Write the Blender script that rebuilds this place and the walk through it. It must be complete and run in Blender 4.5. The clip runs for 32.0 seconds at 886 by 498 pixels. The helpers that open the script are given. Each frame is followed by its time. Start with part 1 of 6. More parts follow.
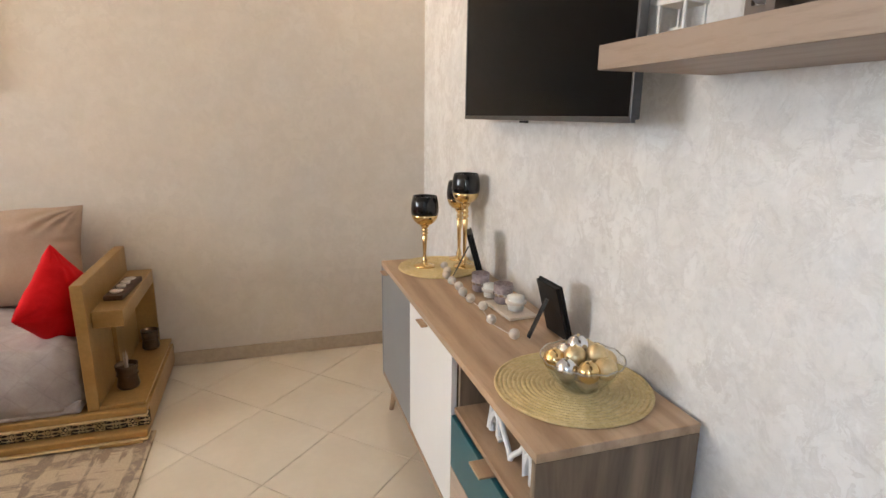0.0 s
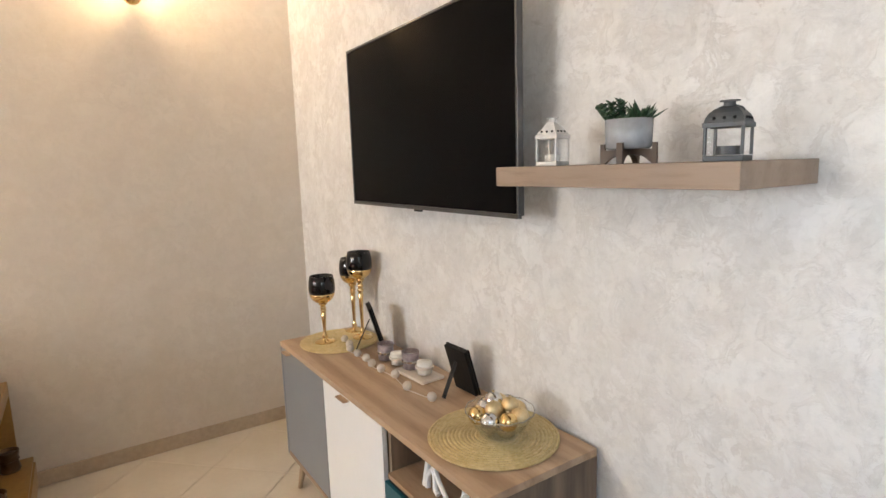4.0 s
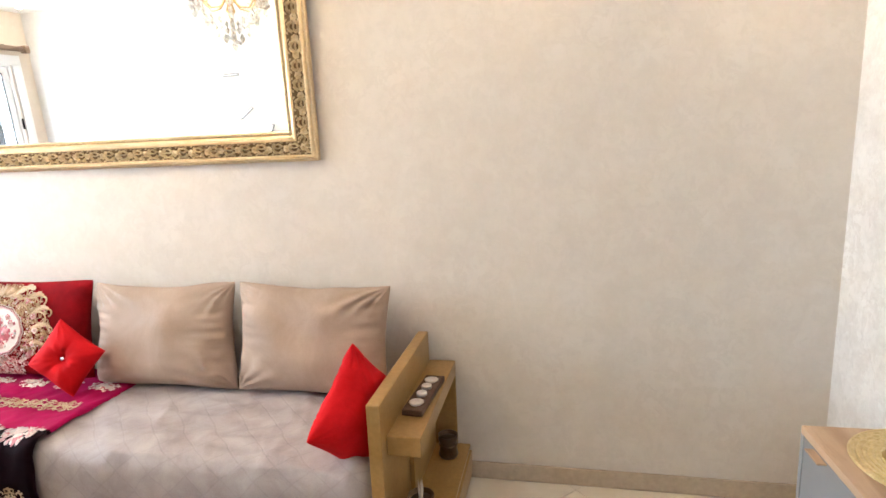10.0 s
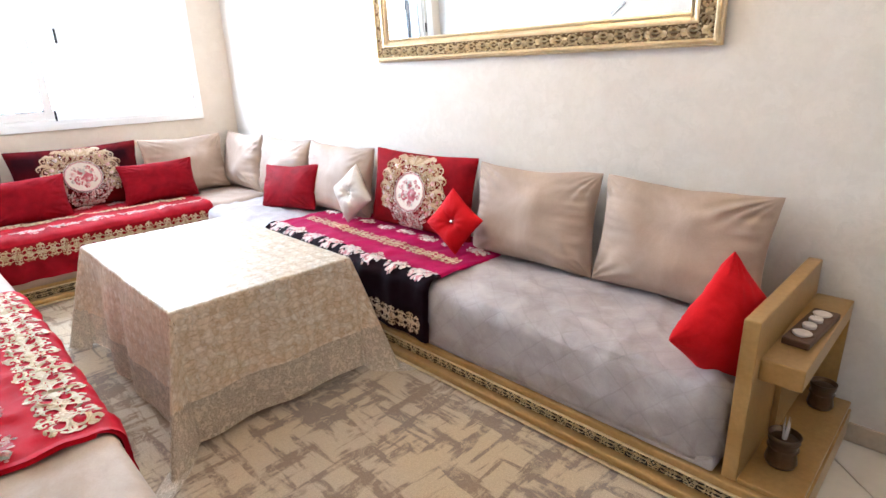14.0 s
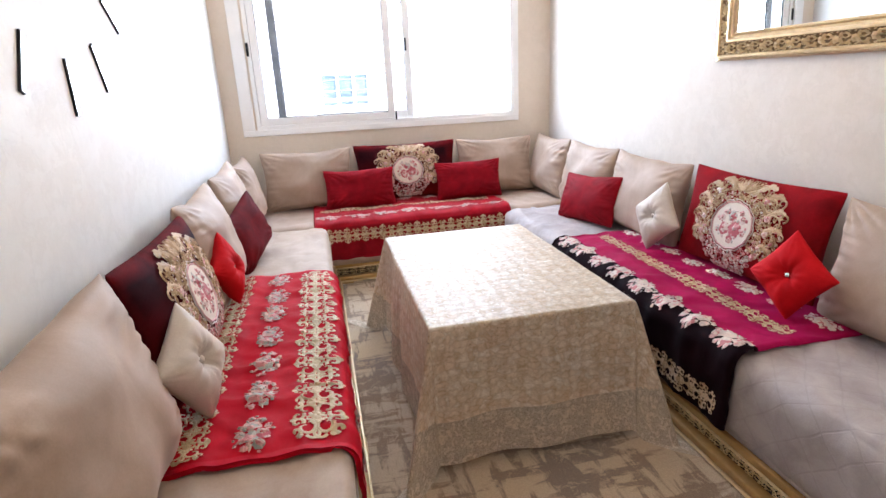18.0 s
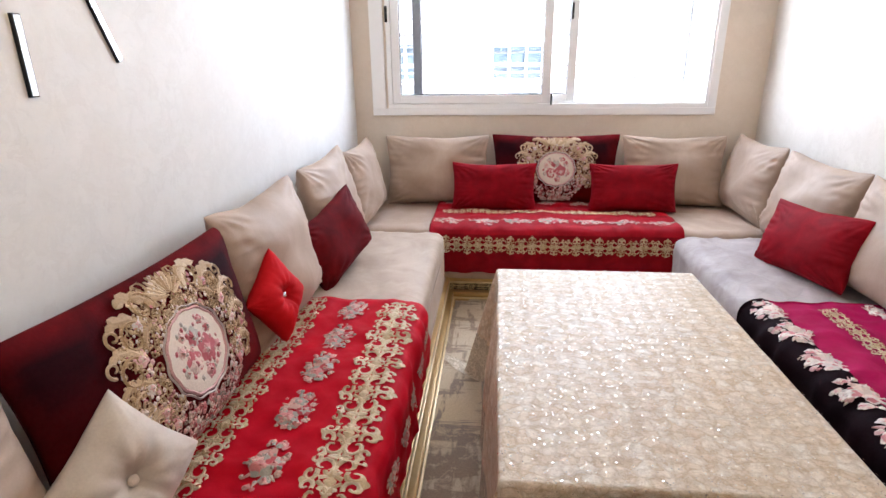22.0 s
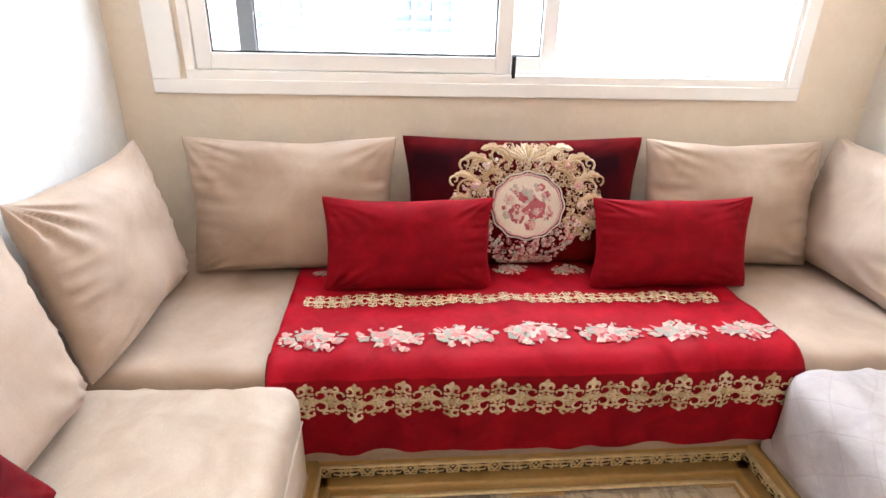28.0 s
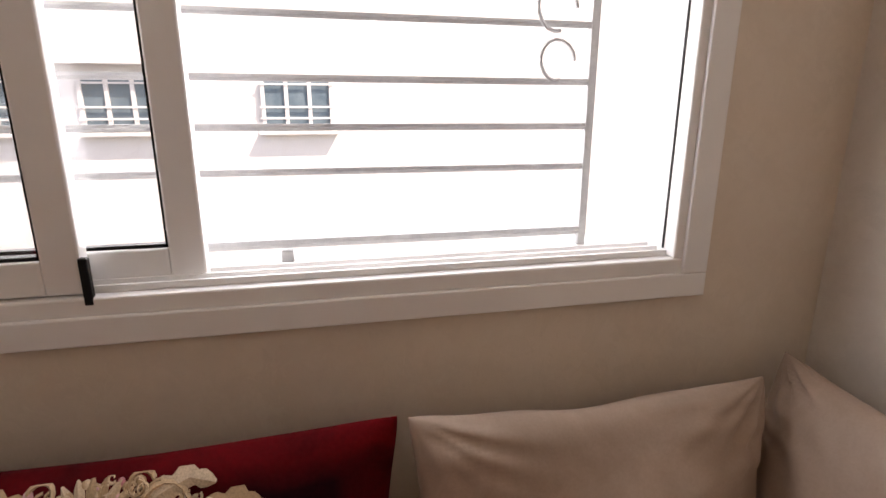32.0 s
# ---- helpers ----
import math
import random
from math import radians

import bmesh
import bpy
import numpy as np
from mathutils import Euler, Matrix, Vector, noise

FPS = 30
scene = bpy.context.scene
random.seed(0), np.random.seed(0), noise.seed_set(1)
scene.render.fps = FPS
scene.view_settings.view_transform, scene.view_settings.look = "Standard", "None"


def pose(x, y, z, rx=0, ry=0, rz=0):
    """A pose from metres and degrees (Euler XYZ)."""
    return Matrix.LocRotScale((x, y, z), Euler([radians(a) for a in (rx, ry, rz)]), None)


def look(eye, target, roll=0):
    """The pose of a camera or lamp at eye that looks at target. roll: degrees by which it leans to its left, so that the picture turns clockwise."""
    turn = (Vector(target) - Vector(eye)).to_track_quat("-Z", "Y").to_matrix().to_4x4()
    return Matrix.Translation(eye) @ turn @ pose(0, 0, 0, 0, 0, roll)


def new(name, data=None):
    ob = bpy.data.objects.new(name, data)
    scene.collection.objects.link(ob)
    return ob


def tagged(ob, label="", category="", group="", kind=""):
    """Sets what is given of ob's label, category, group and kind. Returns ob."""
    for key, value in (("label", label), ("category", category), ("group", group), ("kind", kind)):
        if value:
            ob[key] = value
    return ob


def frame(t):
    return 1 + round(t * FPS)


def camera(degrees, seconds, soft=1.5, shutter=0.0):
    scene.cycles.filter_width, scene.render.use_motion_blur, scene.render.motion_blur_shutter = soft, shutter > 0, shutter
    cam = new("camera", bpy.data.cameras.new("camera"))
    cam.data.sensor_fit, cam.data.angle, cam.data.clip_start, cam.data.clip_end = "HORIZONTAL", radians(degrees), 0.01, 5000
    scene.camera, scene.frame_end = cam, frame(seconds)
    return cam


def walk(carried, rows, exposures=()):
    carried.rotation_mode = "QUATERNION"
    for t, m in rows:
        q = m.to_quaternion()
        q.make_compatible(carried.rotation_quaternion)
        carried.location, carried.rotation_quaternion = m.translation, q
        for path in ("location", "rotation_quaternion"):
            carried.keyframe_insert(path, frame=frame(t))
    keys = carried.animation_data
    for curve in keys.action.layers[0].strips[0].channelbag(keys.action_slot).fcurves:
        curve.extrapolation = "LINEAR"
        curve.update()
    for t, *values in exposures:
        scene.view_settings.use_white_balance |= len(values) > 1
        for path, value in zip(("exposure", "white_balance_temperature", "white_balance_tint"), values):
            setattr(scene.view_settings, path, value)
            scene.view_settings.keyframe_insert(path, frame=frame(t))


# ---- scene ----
cam = camera(77.9, 32.0)
EXPOSURES = [(0, 3.12, 6650, 12), (3, 3.29, 6950, 13), (4, 3.08, 6950, 13), (7, 2.85, 6900, 11), (8, 2.97, 7000, 12), (9, 3.22, 6900, 12), (10, 3.65, 6150, 9), (10.5, 3.2, 6050, 10), (11, 2.85, 6050, 11), (12, 2.7, 6050, 12), (13, 3.2, 6050, 11), (14, 3.52, 5650, 9), (15, 3.22, 5650, 11), (19, 2.9, 6000, 14), (22, 2.68, 6150, 15), (24, 2.52, 6400, 17), (26.5, 2.95, 6550, 16), (27, 3.05, 6550, 16), (28, 3.17, 6500, 12), (29, 2.95, 6550, 12), (30, 2.4, 6600, 14), (31, 2.1, 6850, 19), (32, 1.12, 7600, 24)]
PATH = [
    (0, (0.144, 0.596, 1.347), (0.736, 2.447, 0.877), 0.7),
    (0.5, (0.062, 0.557, 1.351), (0.784, 2.346, 0.825), -0.3),
    (1, (-0.039, 0.552, 1.335), (0.851, 2.243, 0.744), -1.7),
    (1.5, (-0.102, 0.541, 1.326), (0.829, 2.194, 0.691), -1.6),
    (2, (-0.11, 0.547, 1.278), (0.797, 2.167, 0.537), -2.1),
    (2.5, (-0.092, 0.544, 1.275), (0.791, 2.158, 0.491), -3.5),
    (3, (-0.1, 0.535, 1.33), (0.865, 2.183, 0.736), -1.9),
    (3.5, (-0.103, 0.519, 1.401), (0.921, 2.181, 0.967), -1.3),
    (4, (-0.112, 0.496, 1.485), (0.986, 2.14, 1.188), -1.8),
    (4.5, (-0.121, 0.489, 1.527), (1.059, 2.095, 1.352), -1.8),
    (6.5, (-0.062, 0.596, 1.56), (1.263, 2.093, 1.503), -1.4),
    (7, (0.009, 0.687, 1.557), (1.301, 2.21, 1.446), -1.4),
    (7.5, (0.068, 0.756, 1.543), (1.308, 2.32, 1.416), -1.1),
    (8, (0.104, 0.883, 1.521), (1.323, 2.461, 1.363), -0.9),
    (8.5, (0.088, 1.074, 1.494), (1.179, 2.734, 1.262), -0.3),
    (9, (0.025, 1.259, 1.419), (0.665, 3.138, 1.175), -0.3),
    (9.5, (-0.057, 1.355, 1.439), (0.063, 3.323, 1.1), -0.9),
    (10, (-0.037, 1.451, 1.484), (-0.434, 3.375, 1.11), -2.4),
    (10.5, (-0.059, 1.469, 1.501), (-0.771, 3.33, 1.325), 2.4),
    (11, (-0.084, 1.464, 1.495), (-0.925, 3.275, 1.378), 1.9),
    (11.5, (-0.111, 1.443, 1.481), (-1.029, 3.218, 1.388), 1.7),
    (12, (-0.136, 1.447, 1.452), (-1.164, 3.16, 1.343), 1.5),
    (12.5, (-0.146, 1.465, 1.411), (-1.227, 3.133, 1.183), 0.6),
    (13, (-0.165, 1.477, 1.376), (-1.329, 3.051, 0.966), -0.1),
    (13.5, (-0.195, 1.428, 1.392), (-1.437, 2.89, 0.826), -0.9),
    (14, (-0.21, 1.381, 1.39), (-1.567, 2.711, 0.766), -2.0),
    (14.5, (-0.207, 1.304, 1.494), (-1.659, 2.486, 0.79), -4.4),
    (15, (-0.232, 1.398, 1.373), (-1.847, 2.377, 0.715), -4.3),
    (15.5, (-0.179, 1.416, 1.411), (-1.895, 2.174, 0.717), -5.1),
    (17.5, (-0.442, 1.556, 1.4), (-2.216, 2.075, 0.638), -2.9),
    (18, (-0.488, 1.638, 1.41), (-2.358, 2.037, 0.824), -2.8),
    (18.5, (-0.472, 1.823, 1.428), (-2.399, 1.963, 0.909), -2.8),
    (19, (-0.522, 1.855, 1.422), (-2.455, 1.87, 0.907), -3.7),
    (19.5, (-0.644, 1.848, 1.408), (-2.573, 1.84, 0.881), -2.5),
    (20, (-0.841, 1.798, 1.426), (-2.76, 1.825, 0.865), -0.1),
    (20.5, (-0.937, 1.797, 1.418), (-2.848, 1.825, 0.83), 0.3),
    (21, (-1.072, 1.851, 1.426), (-2.972, 1.786, 0.804), -0.3),
    (21.5, (-1.18, 1.92, 1.431), (-3.067, 1.759, 0.789), -0.6),
    (22, (-1.274, 1.919, 1.427), (-3.155, 1.739, 0.77), -0.7),
    (22.5, (-1.48, 1.856, 1.435), (-3.355, 1.723, 0.751), 0.7),
    (23, (-1.618, 1.81, 1.442), (-3.49, 1.714, 0.744), 0.9),
    (23.5, (-1.796, 1.839, 1.418), (-3.654, 1.705, 0.688), 0.5),
    (24, (-1.949, 1.895, 1.428), (-3.791, 1.7, 0.674), -0.9),
    (24.5, (-2.089, 1.874, 1.42), (-3.922, 1.689, 0.64), -0.8),
    (26.5, (-2.809, 1.79, 1.314), (-4.639, 1.781, 0.507), 1.1),
    (27, (-2.97, 1.88, 1.297), (-4.785, 1.91, 0.457), 0.4),
    (27.5, (-3.031, 1.886, 1.277), (-4.841, 1.976, 0.432), 0.8),
    (28, (-3.191, 1.886, 1.327), (-5.02, 2.048, 0.534), 1.5),
    (28.5, (-3.297, 1.891, 1.438), (-5.151, 2.111, 0.721), 2.0),
    (29, (-3.468, 1.952, 1.402), (-5.361, 2.164, 0.792), 1.4),
    (29.5, (-3.67, 2.06, 1.402), (-5.582, 2.31, 0.872), 0.1),
    (30, (-3.84, 2.083, 1.394), (-5.732, 2.481, 0.88), 0.4),
    (30.5, (-3.945, 2.128, 1.4), (-5.776, 2.76, 0.902), 0.3),
    (31, (-4.026, 2.249, 1.38), (-5.8, 3.006, 0.851), -0.4),
    (31.5, (-4.121, 2.533, 1.387), (-5.976, 3.098, 0.895), -1.4),
    (32, (-4.31, 2.656, 1.422), (-6.192, 3.081, 0.897), 0.1),
]
walk(cam, [(t, look(eye, target, roll)) for t, eye, target, roll in PATH], exposures=EXPOSURES)

# ---------------------------------------------------------------- light
CEIL = 2.77
world = bpy.data.worlds.new("sky")
scene.world = world
world.use_nodes = True
wn = world.node_tree.nodes
sky = wn.new("ShaderNodeTexSky")
sky.sky_type, sky.sun_disc = "NISHITA", False
sky.sun_elevation, sky.sun_rotation = radians(48), radians(60)
world.node_tree.links.new(sky.outputs[0], wn["Background"].inputs[0])
wn["Background"].inputs[1].default_value = 0.15
sun = new("sun", bpy.data.lights.new("sun", "SUN"))
sun.data.energy, sun.data.angle, sun.data.color = 4.0, radians(0.5), (1.0, 0.95, 0.88)
sun.matrix_world = look((6, 8, 14), (0, 0, 0))


def area_lamp(name, eye, target, sx, sy, power, colour):
    lamp = new(name, bpy.data.lights.new(name, "AREA"))
    lamp.data.shape, lamp.data.size, lamp.data.size_y = "RECTANGLE", sx, sy
    lamp.data.energy, lamp.data.color = power, colour
    lamp.matrix_world = look(eye, target)
    return lamp


def point_lamp(name, at, radius, power, colour):
    lamp = new(name, bpy.data.lights.new(name, "POINT"))
    lamp.data.shadow_soft_size, lamp.data.energy, lamp.data.color = radius, power, colour
    lamp.location = at
    return lamp


area_lamp("window_daylight", (-5.475, 2.257, 1.69), (0, 2.257, 1.3), 2.14, 1.15, 20.0, (0.80, 0.91, 1.0))
area_lamp("recess_daylight", (-0.385, -0.22, 1.60), (1.0, -0.22, 1.58), 0.92, 0.96, 1.25, (0.70, 0.87, 1.0))
WARM = (1.0, 0.66, 0.35)
point_lamp("sconce_bulb", (0.23, 3.52, 2.46), 0.03, 0.72, WARM)
CHX, CHY = -2.1, 2.34
for a in range(6):
    point_lamp("chandelier_bulb", (CHX + 0.20 * math.cos(a * 1.0472), CHY + 0.20 * math.sin(a * 1.0472), 2.555), 0.02, 0.15, WARM)
SPOTS = ((-4.95, 1.17), (-4.95, 3.44), (0.66, 1.17), (0.66, 3.44))
for x, y in SPOTS:
    lamp = new("ceiling_spot_bulb", bpy.data.lights.new("ceiling_spot_bulb", "SPOT"))
    lamp.data.energy, lamp.data.color, lamp.data.shadow_soft_size = 0.34, (1.0, 0.78, 0.52), 0.015
    lamp.data.spot_size, lamp.data.spot_blend = radians(118), 0.25
    lamp.matrix_world = look((x, y, CEIL - 0.012), (x, y + 0.001, 0))

# ---------------------------------------------------------------- materials


def node_mat(name):
    m = bpy.data.materials.new(name)
    m.use_nodes = True
    nt = m.node_tree
    return m, nt, nt.nodes["Principled BSDF"]


def add(nt, kind, **values):
    n = nt.nodes.new("ShaderNode" + kind)
    for k, v in values.items():
        n.inputs[k].default_value = v
    return n


def coords(nt, scale=(1, 1, 1)):
    tc = nt.nodes.new("ShaderNodeTexCoord")
    mp = nt.nodes.new("ShaderNodeMapping")
    mp.inputs["Scale"].default_value = scale
    nt.links.new(tc.outputs["Object"], mp.inputs[0])
    return mp.outputs[0]


def ramp(nt, fac, stops):
    r = nt.nodes.new("ShaderNodeValToRGB")
    e = r.color_ramp.elements
    while len(e) < len(stops):
        e.new(0.5)
    for el, (p, c) in zip(e, stops):
        el.position, el.color = p, (*c, 1)
    nt.links.new(fac, r.inputs[0])
    return r.outputs[0]


def noise_tex(nt, vec, scale, detail=4.0, rough=0.55, distort=0.0):
    n = add(nt, "TexNoise", Scale=scale, Detail=detail, Roughness=rough, Distortion=distort)
    nt.links.new(vec, n.inputs["Vector"])
    return n.outputs["Fac"]


def mix(nt, fac, a, b, blend="MIX"):
    m = nt.nodes.new("ShaderNodeMix")
    m.data_type, m.blend_type = "RGBA", blend
    for sock, v in ((m.inputs[0], fac), (m.inputs[6], a), (m.inputs[7], b)):
        if isinstance(v, (int, float)):
            sock.default_value = v
        elif isinstance(v, tuple):
            sock.default_value = (*v, 1)
        else:
            nt.links.new(v, sock)
    return m.outputs[2]


def bump(nt, bsdf, height, strength, dist=0.01):
    b = add(nt, "Bump", Strength=strength, Distance=dist)
    nt.links.new(height, b.inputs["Height"])
    nt.links.new(b.outputs[0], bsdf.inputs["Normal"])


def speckled(name, c1, c2, scale=6.0, rough=0.6, metal=0.0, bumps=0.15, fine=60.0, sheen=0.0, stretch=(1, 1, 1), dist=0.004, spec=0.5, depth=0.82):
    """Two-scale variation: broad patches from c1 to c2, and fine relief."""
    m, nt, b = node_mat(name)
    v = coords(nt, stretch)
    broad = noise_tex(nt, v, scale, 4, 0.6, 0.4)
    grain = noise_tex(nt, v, fine, 3, 0.6)
    col = ramp(nt, broad, [(0.3, c1), (0.7, c2)])
    dark = ramp(nt, grain, [(0.25, (depth, depth, depth)), (0.75, (1, 1, 1))])
    nt.links.new(mix(nt, 1.0, col, dark, "MULTIPLY"), b.inputs["Base Color"])
    b.inputs["Roughness"].default_value, b.inputs["Metallic"].default_value = rough, metal
    b.inputs["Specular IOR Level"].default_value = spec
    if sheen:
        b.inputs["Sheen Weight"].default_value, b.inputs["Sheen Roughness"].default_value = sheen, 0.35
        b.inputs["Sheen Tint"].default_value = (*c2, 1)
    bump(nt, b, grain, bumps, dist)
    return m


def warped(nt, vec, scale, amount):
    """Coordinates pushed about by a noise, for torn and swirled outlines."""
    n = add(nt, "TexNoise", Scale=scale, Detail=3.0, Roughness=0.55)
    nt.links.new(vec, n.inputs["Vector"])
    a = nt.nodes.new("ShaderNodeVectorMath")
    a.operation = "MULTIPLY_ADD"
    nt.links.new(n.outputs["Color"], a.inputs[0])
    a.inputs[1].default_value = (amount, amount, amount)
    nt.links.new(vec, a.inputs[2])
    return a.outputs[0]


def grey(k):
    return (k, k, k)


def stucco(name, strokes, base):
    """Pearly trowelled decorative plaster: fine curled glossy ridges over a matte ground; strokes: how bold they are."""
    m, nt, b = node_mat(name)
    v = coords(nt)
    curls = noise_tex(nt, warped(nt, v, 9.0, 0.05), 7.0, 8, 0.66, 0.4)
    worms = noise_tex(nt, warped(nt, v, 16.0, 0.04), 13.0, 9, 0.70, 0.6)
    small = noise_tex(nt, warped(nt, v, 30.0, 0.03), 34.0, 6, 0.66, 0.6)
    wide = noise_tex(nt, v, 1.1, 3, 0.5)
    patch = ramp(nt, noise_tex(nt, v, 2.3, 3, 0.55, 0.6), [(0.36, grey(0.25)), (0.62, grey(1.0))])

    tone = ((0.34, -0.060), (0.44, -0.028), (0.47, 0.0), (0.54, 0.008), (0.56, 0.035), (0.68, 0.05))
    col = ramp(nt, curls, [(p, tuple(c + k * strokes * w for c, w in zip(base, (0.94, 1.0, 1.06)))) for p, k in tone])
    vein = ramp(nt, worms, [(0.36, grey(0.0)), (0.46, grey(1.0)), (0.475, grey(1.0)), (0.50, grey(0.0))])
    vein = mix(nt, 1.0, vein, patch, "MULTIPLY")
    col = mix(nt, vein, col, tuple(c * (1 - k * strokes) for c, k in zip(base, (0.11, 0.125, 0.135))))
    col = mix(nt, 1.0, col, ramp(nt, small, [(0.36, grey(1 - 0.07 * strokes)), (0.52, grey(1.0))]), "MULTIPLY")
    col = mix(nt, 1.0, col, ramp(nt, wide, [(0.3, grey(0.96)), (0.7, grey(1.0))]), "MULTIPLY")
    nt.links.new(col, b.inputs["Base Color"])
    pearl = mix(nt, 0.35, ramp(nt, worms, [(0.50, grey(0.0)), (0.53, grey(1.0))]), ramp(nt, curls, [(0.46, grey(0.0)), (0.56, grey(1.0))]))
    nt.links.new(ramp(nt, pearl, [(0.1, grey(0.66)), (0.9, grey(0.66 - 0.26 * strokes))]), b.inputs["Roughness"])
    b.inputs["Specular IOR Level"].default_value = 0.4
    ridge = ramp(nt, worms, [(0.36, grey(0.3)), (0.46, grey(0.0)), (0.53, grey(1.0)), (0.66, grey(0.7))])
    bump(nt, b, mix(nt, 0.3, mix(nt, 0.5, ridge, curls), small), 0.08 + 0.36 * strokes, 0.005)
    return m


def nap(name, c1, c2, sheen=0.25, spec=0.3, rough=0.75, crease=0.16, brush=9.0):
    """Velvet or satin: brushed lighter and darker patches, soft creases and a fine pile."""
    m, nt, b = node_mat(name)
    v = coords(nt)
    broad = noise_tex(nt, warped(nt, v, 4.0, 0.15), brush, 6, 0.62, 0.5)
    pile = noise_tex(nt, v, 190.0, 3, 0.6)
    folds = noise_tex(nt, v, 7.0, 2, 0.45, 0.3)
    col = ramp(nt, broad, [(0.34, c1), (0.5, tuple((p + q) / 2 for p, q in zip(c1, c2))), (0.66, c2)])
    nt.links.new(mix(nt, 1.0, col, ramp(nt, pile, [(0.25, grey(0.90)), (0.75, grey(1.0))]), "MULTIPLY"), b.inputs["Base Color"])
    b.inputs["Roughness"].default_value, b.inputs["Specular IOR Level"].default_value = rough, spec
    b.inputs["Sheen Weight"].default_value, b.inputs["Sheen Roughness"].default_value = sheen, 0.35
    b.inputs["Sheen Tint"].default_value = (*c2, 1)
    soft = add(nt, "Bump", Strength=crease, Distance=0.02)
    nt.links.new(folds, soft.inputs["Height"])
    fine = add(nt, "Bump", Strength=0.10, Distance=0.003)
    nt.links.new(pile, fine.inputs["Height"])
    nt.links.new(soft.outputs[0], fine.inputs["Normal"])
    nt.links.new(fine.outputs[0], b.inputs["Normal"])
    return m


def wood(name, dark, light, along=1, rough=0.45, rings=9.0):
    """Straight-grained wood; along: the axis of the grain."""
    m, nt, b = node_mat(name)
    sc = [9.0, 9.0, 9.0]
    sc[along] = 1.0
    v = coords(nt, tuple(sc))
    g = noise_tex(nt, v, 1.1, 8, 0.6, 1.0)
    w = nt.nodes.new("ShaderNodeTexWave")
    w.bands_direction = "XYZ"[(along + 2) % 3]
    for k, val in (("Scale", rings / 22), ("Distortion", 7.0), ("Detail", 3.0), ("Detail Scale", 0.8)):
        w.inputs[k].default_value = val
    nt.links.new(v, w.inputs["Vector"])
    col = mix(nt, 0.45, ramp(nt, g, [(0.3, dark), (0.7, light)]), ramp(nt, w.outputs["Fac"], [(0.1, dark), (0.6, light)]))
    pores = noise_tex(nt, v, 9.0, 4, 0.7)
    nt.links.new(mix(nt, 1.0, col, ramp(nt, pores, [(0.3, (0.84, 0.82, 0.80)), (0.5, (1, 1, 1))]), "MULTIPLY"), b.inputs["Base Color"])
    b.inputs["Roughness"].default_value = rough
    bump(nt, b, g, 0.12, 0.002)
    return m


def glass(name, colour=(1, 1, 1), gloss=0.06):
    """Thin clear glass: lets light straight through, with a little mirror gloss."""
    m, nt, b = node_mat(name)
    t = add(nt, "BsdfTransparent", Color=(*colour, 1))
    g = add(nt, "BsdfGlossy", Roughness=0.02)
    f = add(nt, "LayerWeight", Blend=0.3)
    fac = ramp(nt, f.outputs["Facing"], [(0.0, (gloss, gloss, gloss)), (0.6, (gloss * 1.5,) * 3), (1.0, (min(0.55, gloss * 8),) * 3)])
    mx = nt.nodes.new("ShaderNodeMixShader")
    nt.links.new(fac, mx.inputs[0])
    nt.links.new(t.outputs[0], mx.inputs[1])
    nt.links.new(g.outputs[0], mx.inputs[2])
    nt.links.new(mx.outputs[0], nt.nodes["Material Output"].inputs[0])
    return m


def sheer(name, colour, holes):
    """Openwork netting: threads that cover part of the surface, gaps between them."""
    m, nt, b = node_mat(name)
    v = nt.nodes.new("ShaderNodeTexCoord").outputs["UV"]
    vor = add(nt, "TexVoronoi", Scale=190.0)
    nt.links.new(v, vor.inputs["Vector"])
    n = noise_tex(nt, v, 34, 3, 0.6, 1.5)
    cover = mix(nt, 1.0, ramp(nt, vor.outputs["Distance"], [(0.25, (0.42, 0.42, 0.42)), (0.5, (0.70, 0.70, 0.70))]), ramp(nt, n, [(0.50, (0.0, 0.0, 0.0)), (0.60, (holes, holes, holes))]), "ADD")
    b.inputs["Base Color"].default_value = (*colour, 1)
    b.inputs["Roughness"].default_value = 0.6
    nt.links.new(cover, b.inputs["Alpha"])
    return m


def varied(name, colours, rough=0.7, metal=0.0):
    """One of several thread colours for each island of the mesh."""
    m, nt, b = node_mat(name)
    g = nt.nodes.new("ShaderNodeNewGeometry")
    k = len(colours)
    r = ramp(nt, g.outputs["Random Per Island"], [(i / k, c) for i, c in enumerate(colours)])
    r.node.color_ramp.interpolation = "CONSTANT"
    v = coords(nt)
    grain = noise_tex(nt, v, 320, 2, 0.6)
    nt.links.new(mix(nt, 1.0, r, ramp(nt, grain, [(0.3, (0.7, 0.7, 0.7)), (0.7, (1, 1, 1))]), "MULTIPLY"), b.inputs["Base Color"])
    b.inputs["Roughness"].default_value, b.inputs["Metallic"].default_value = rough, metal
    bump(nt, b, grain, 0.4, 0.002)
    return m


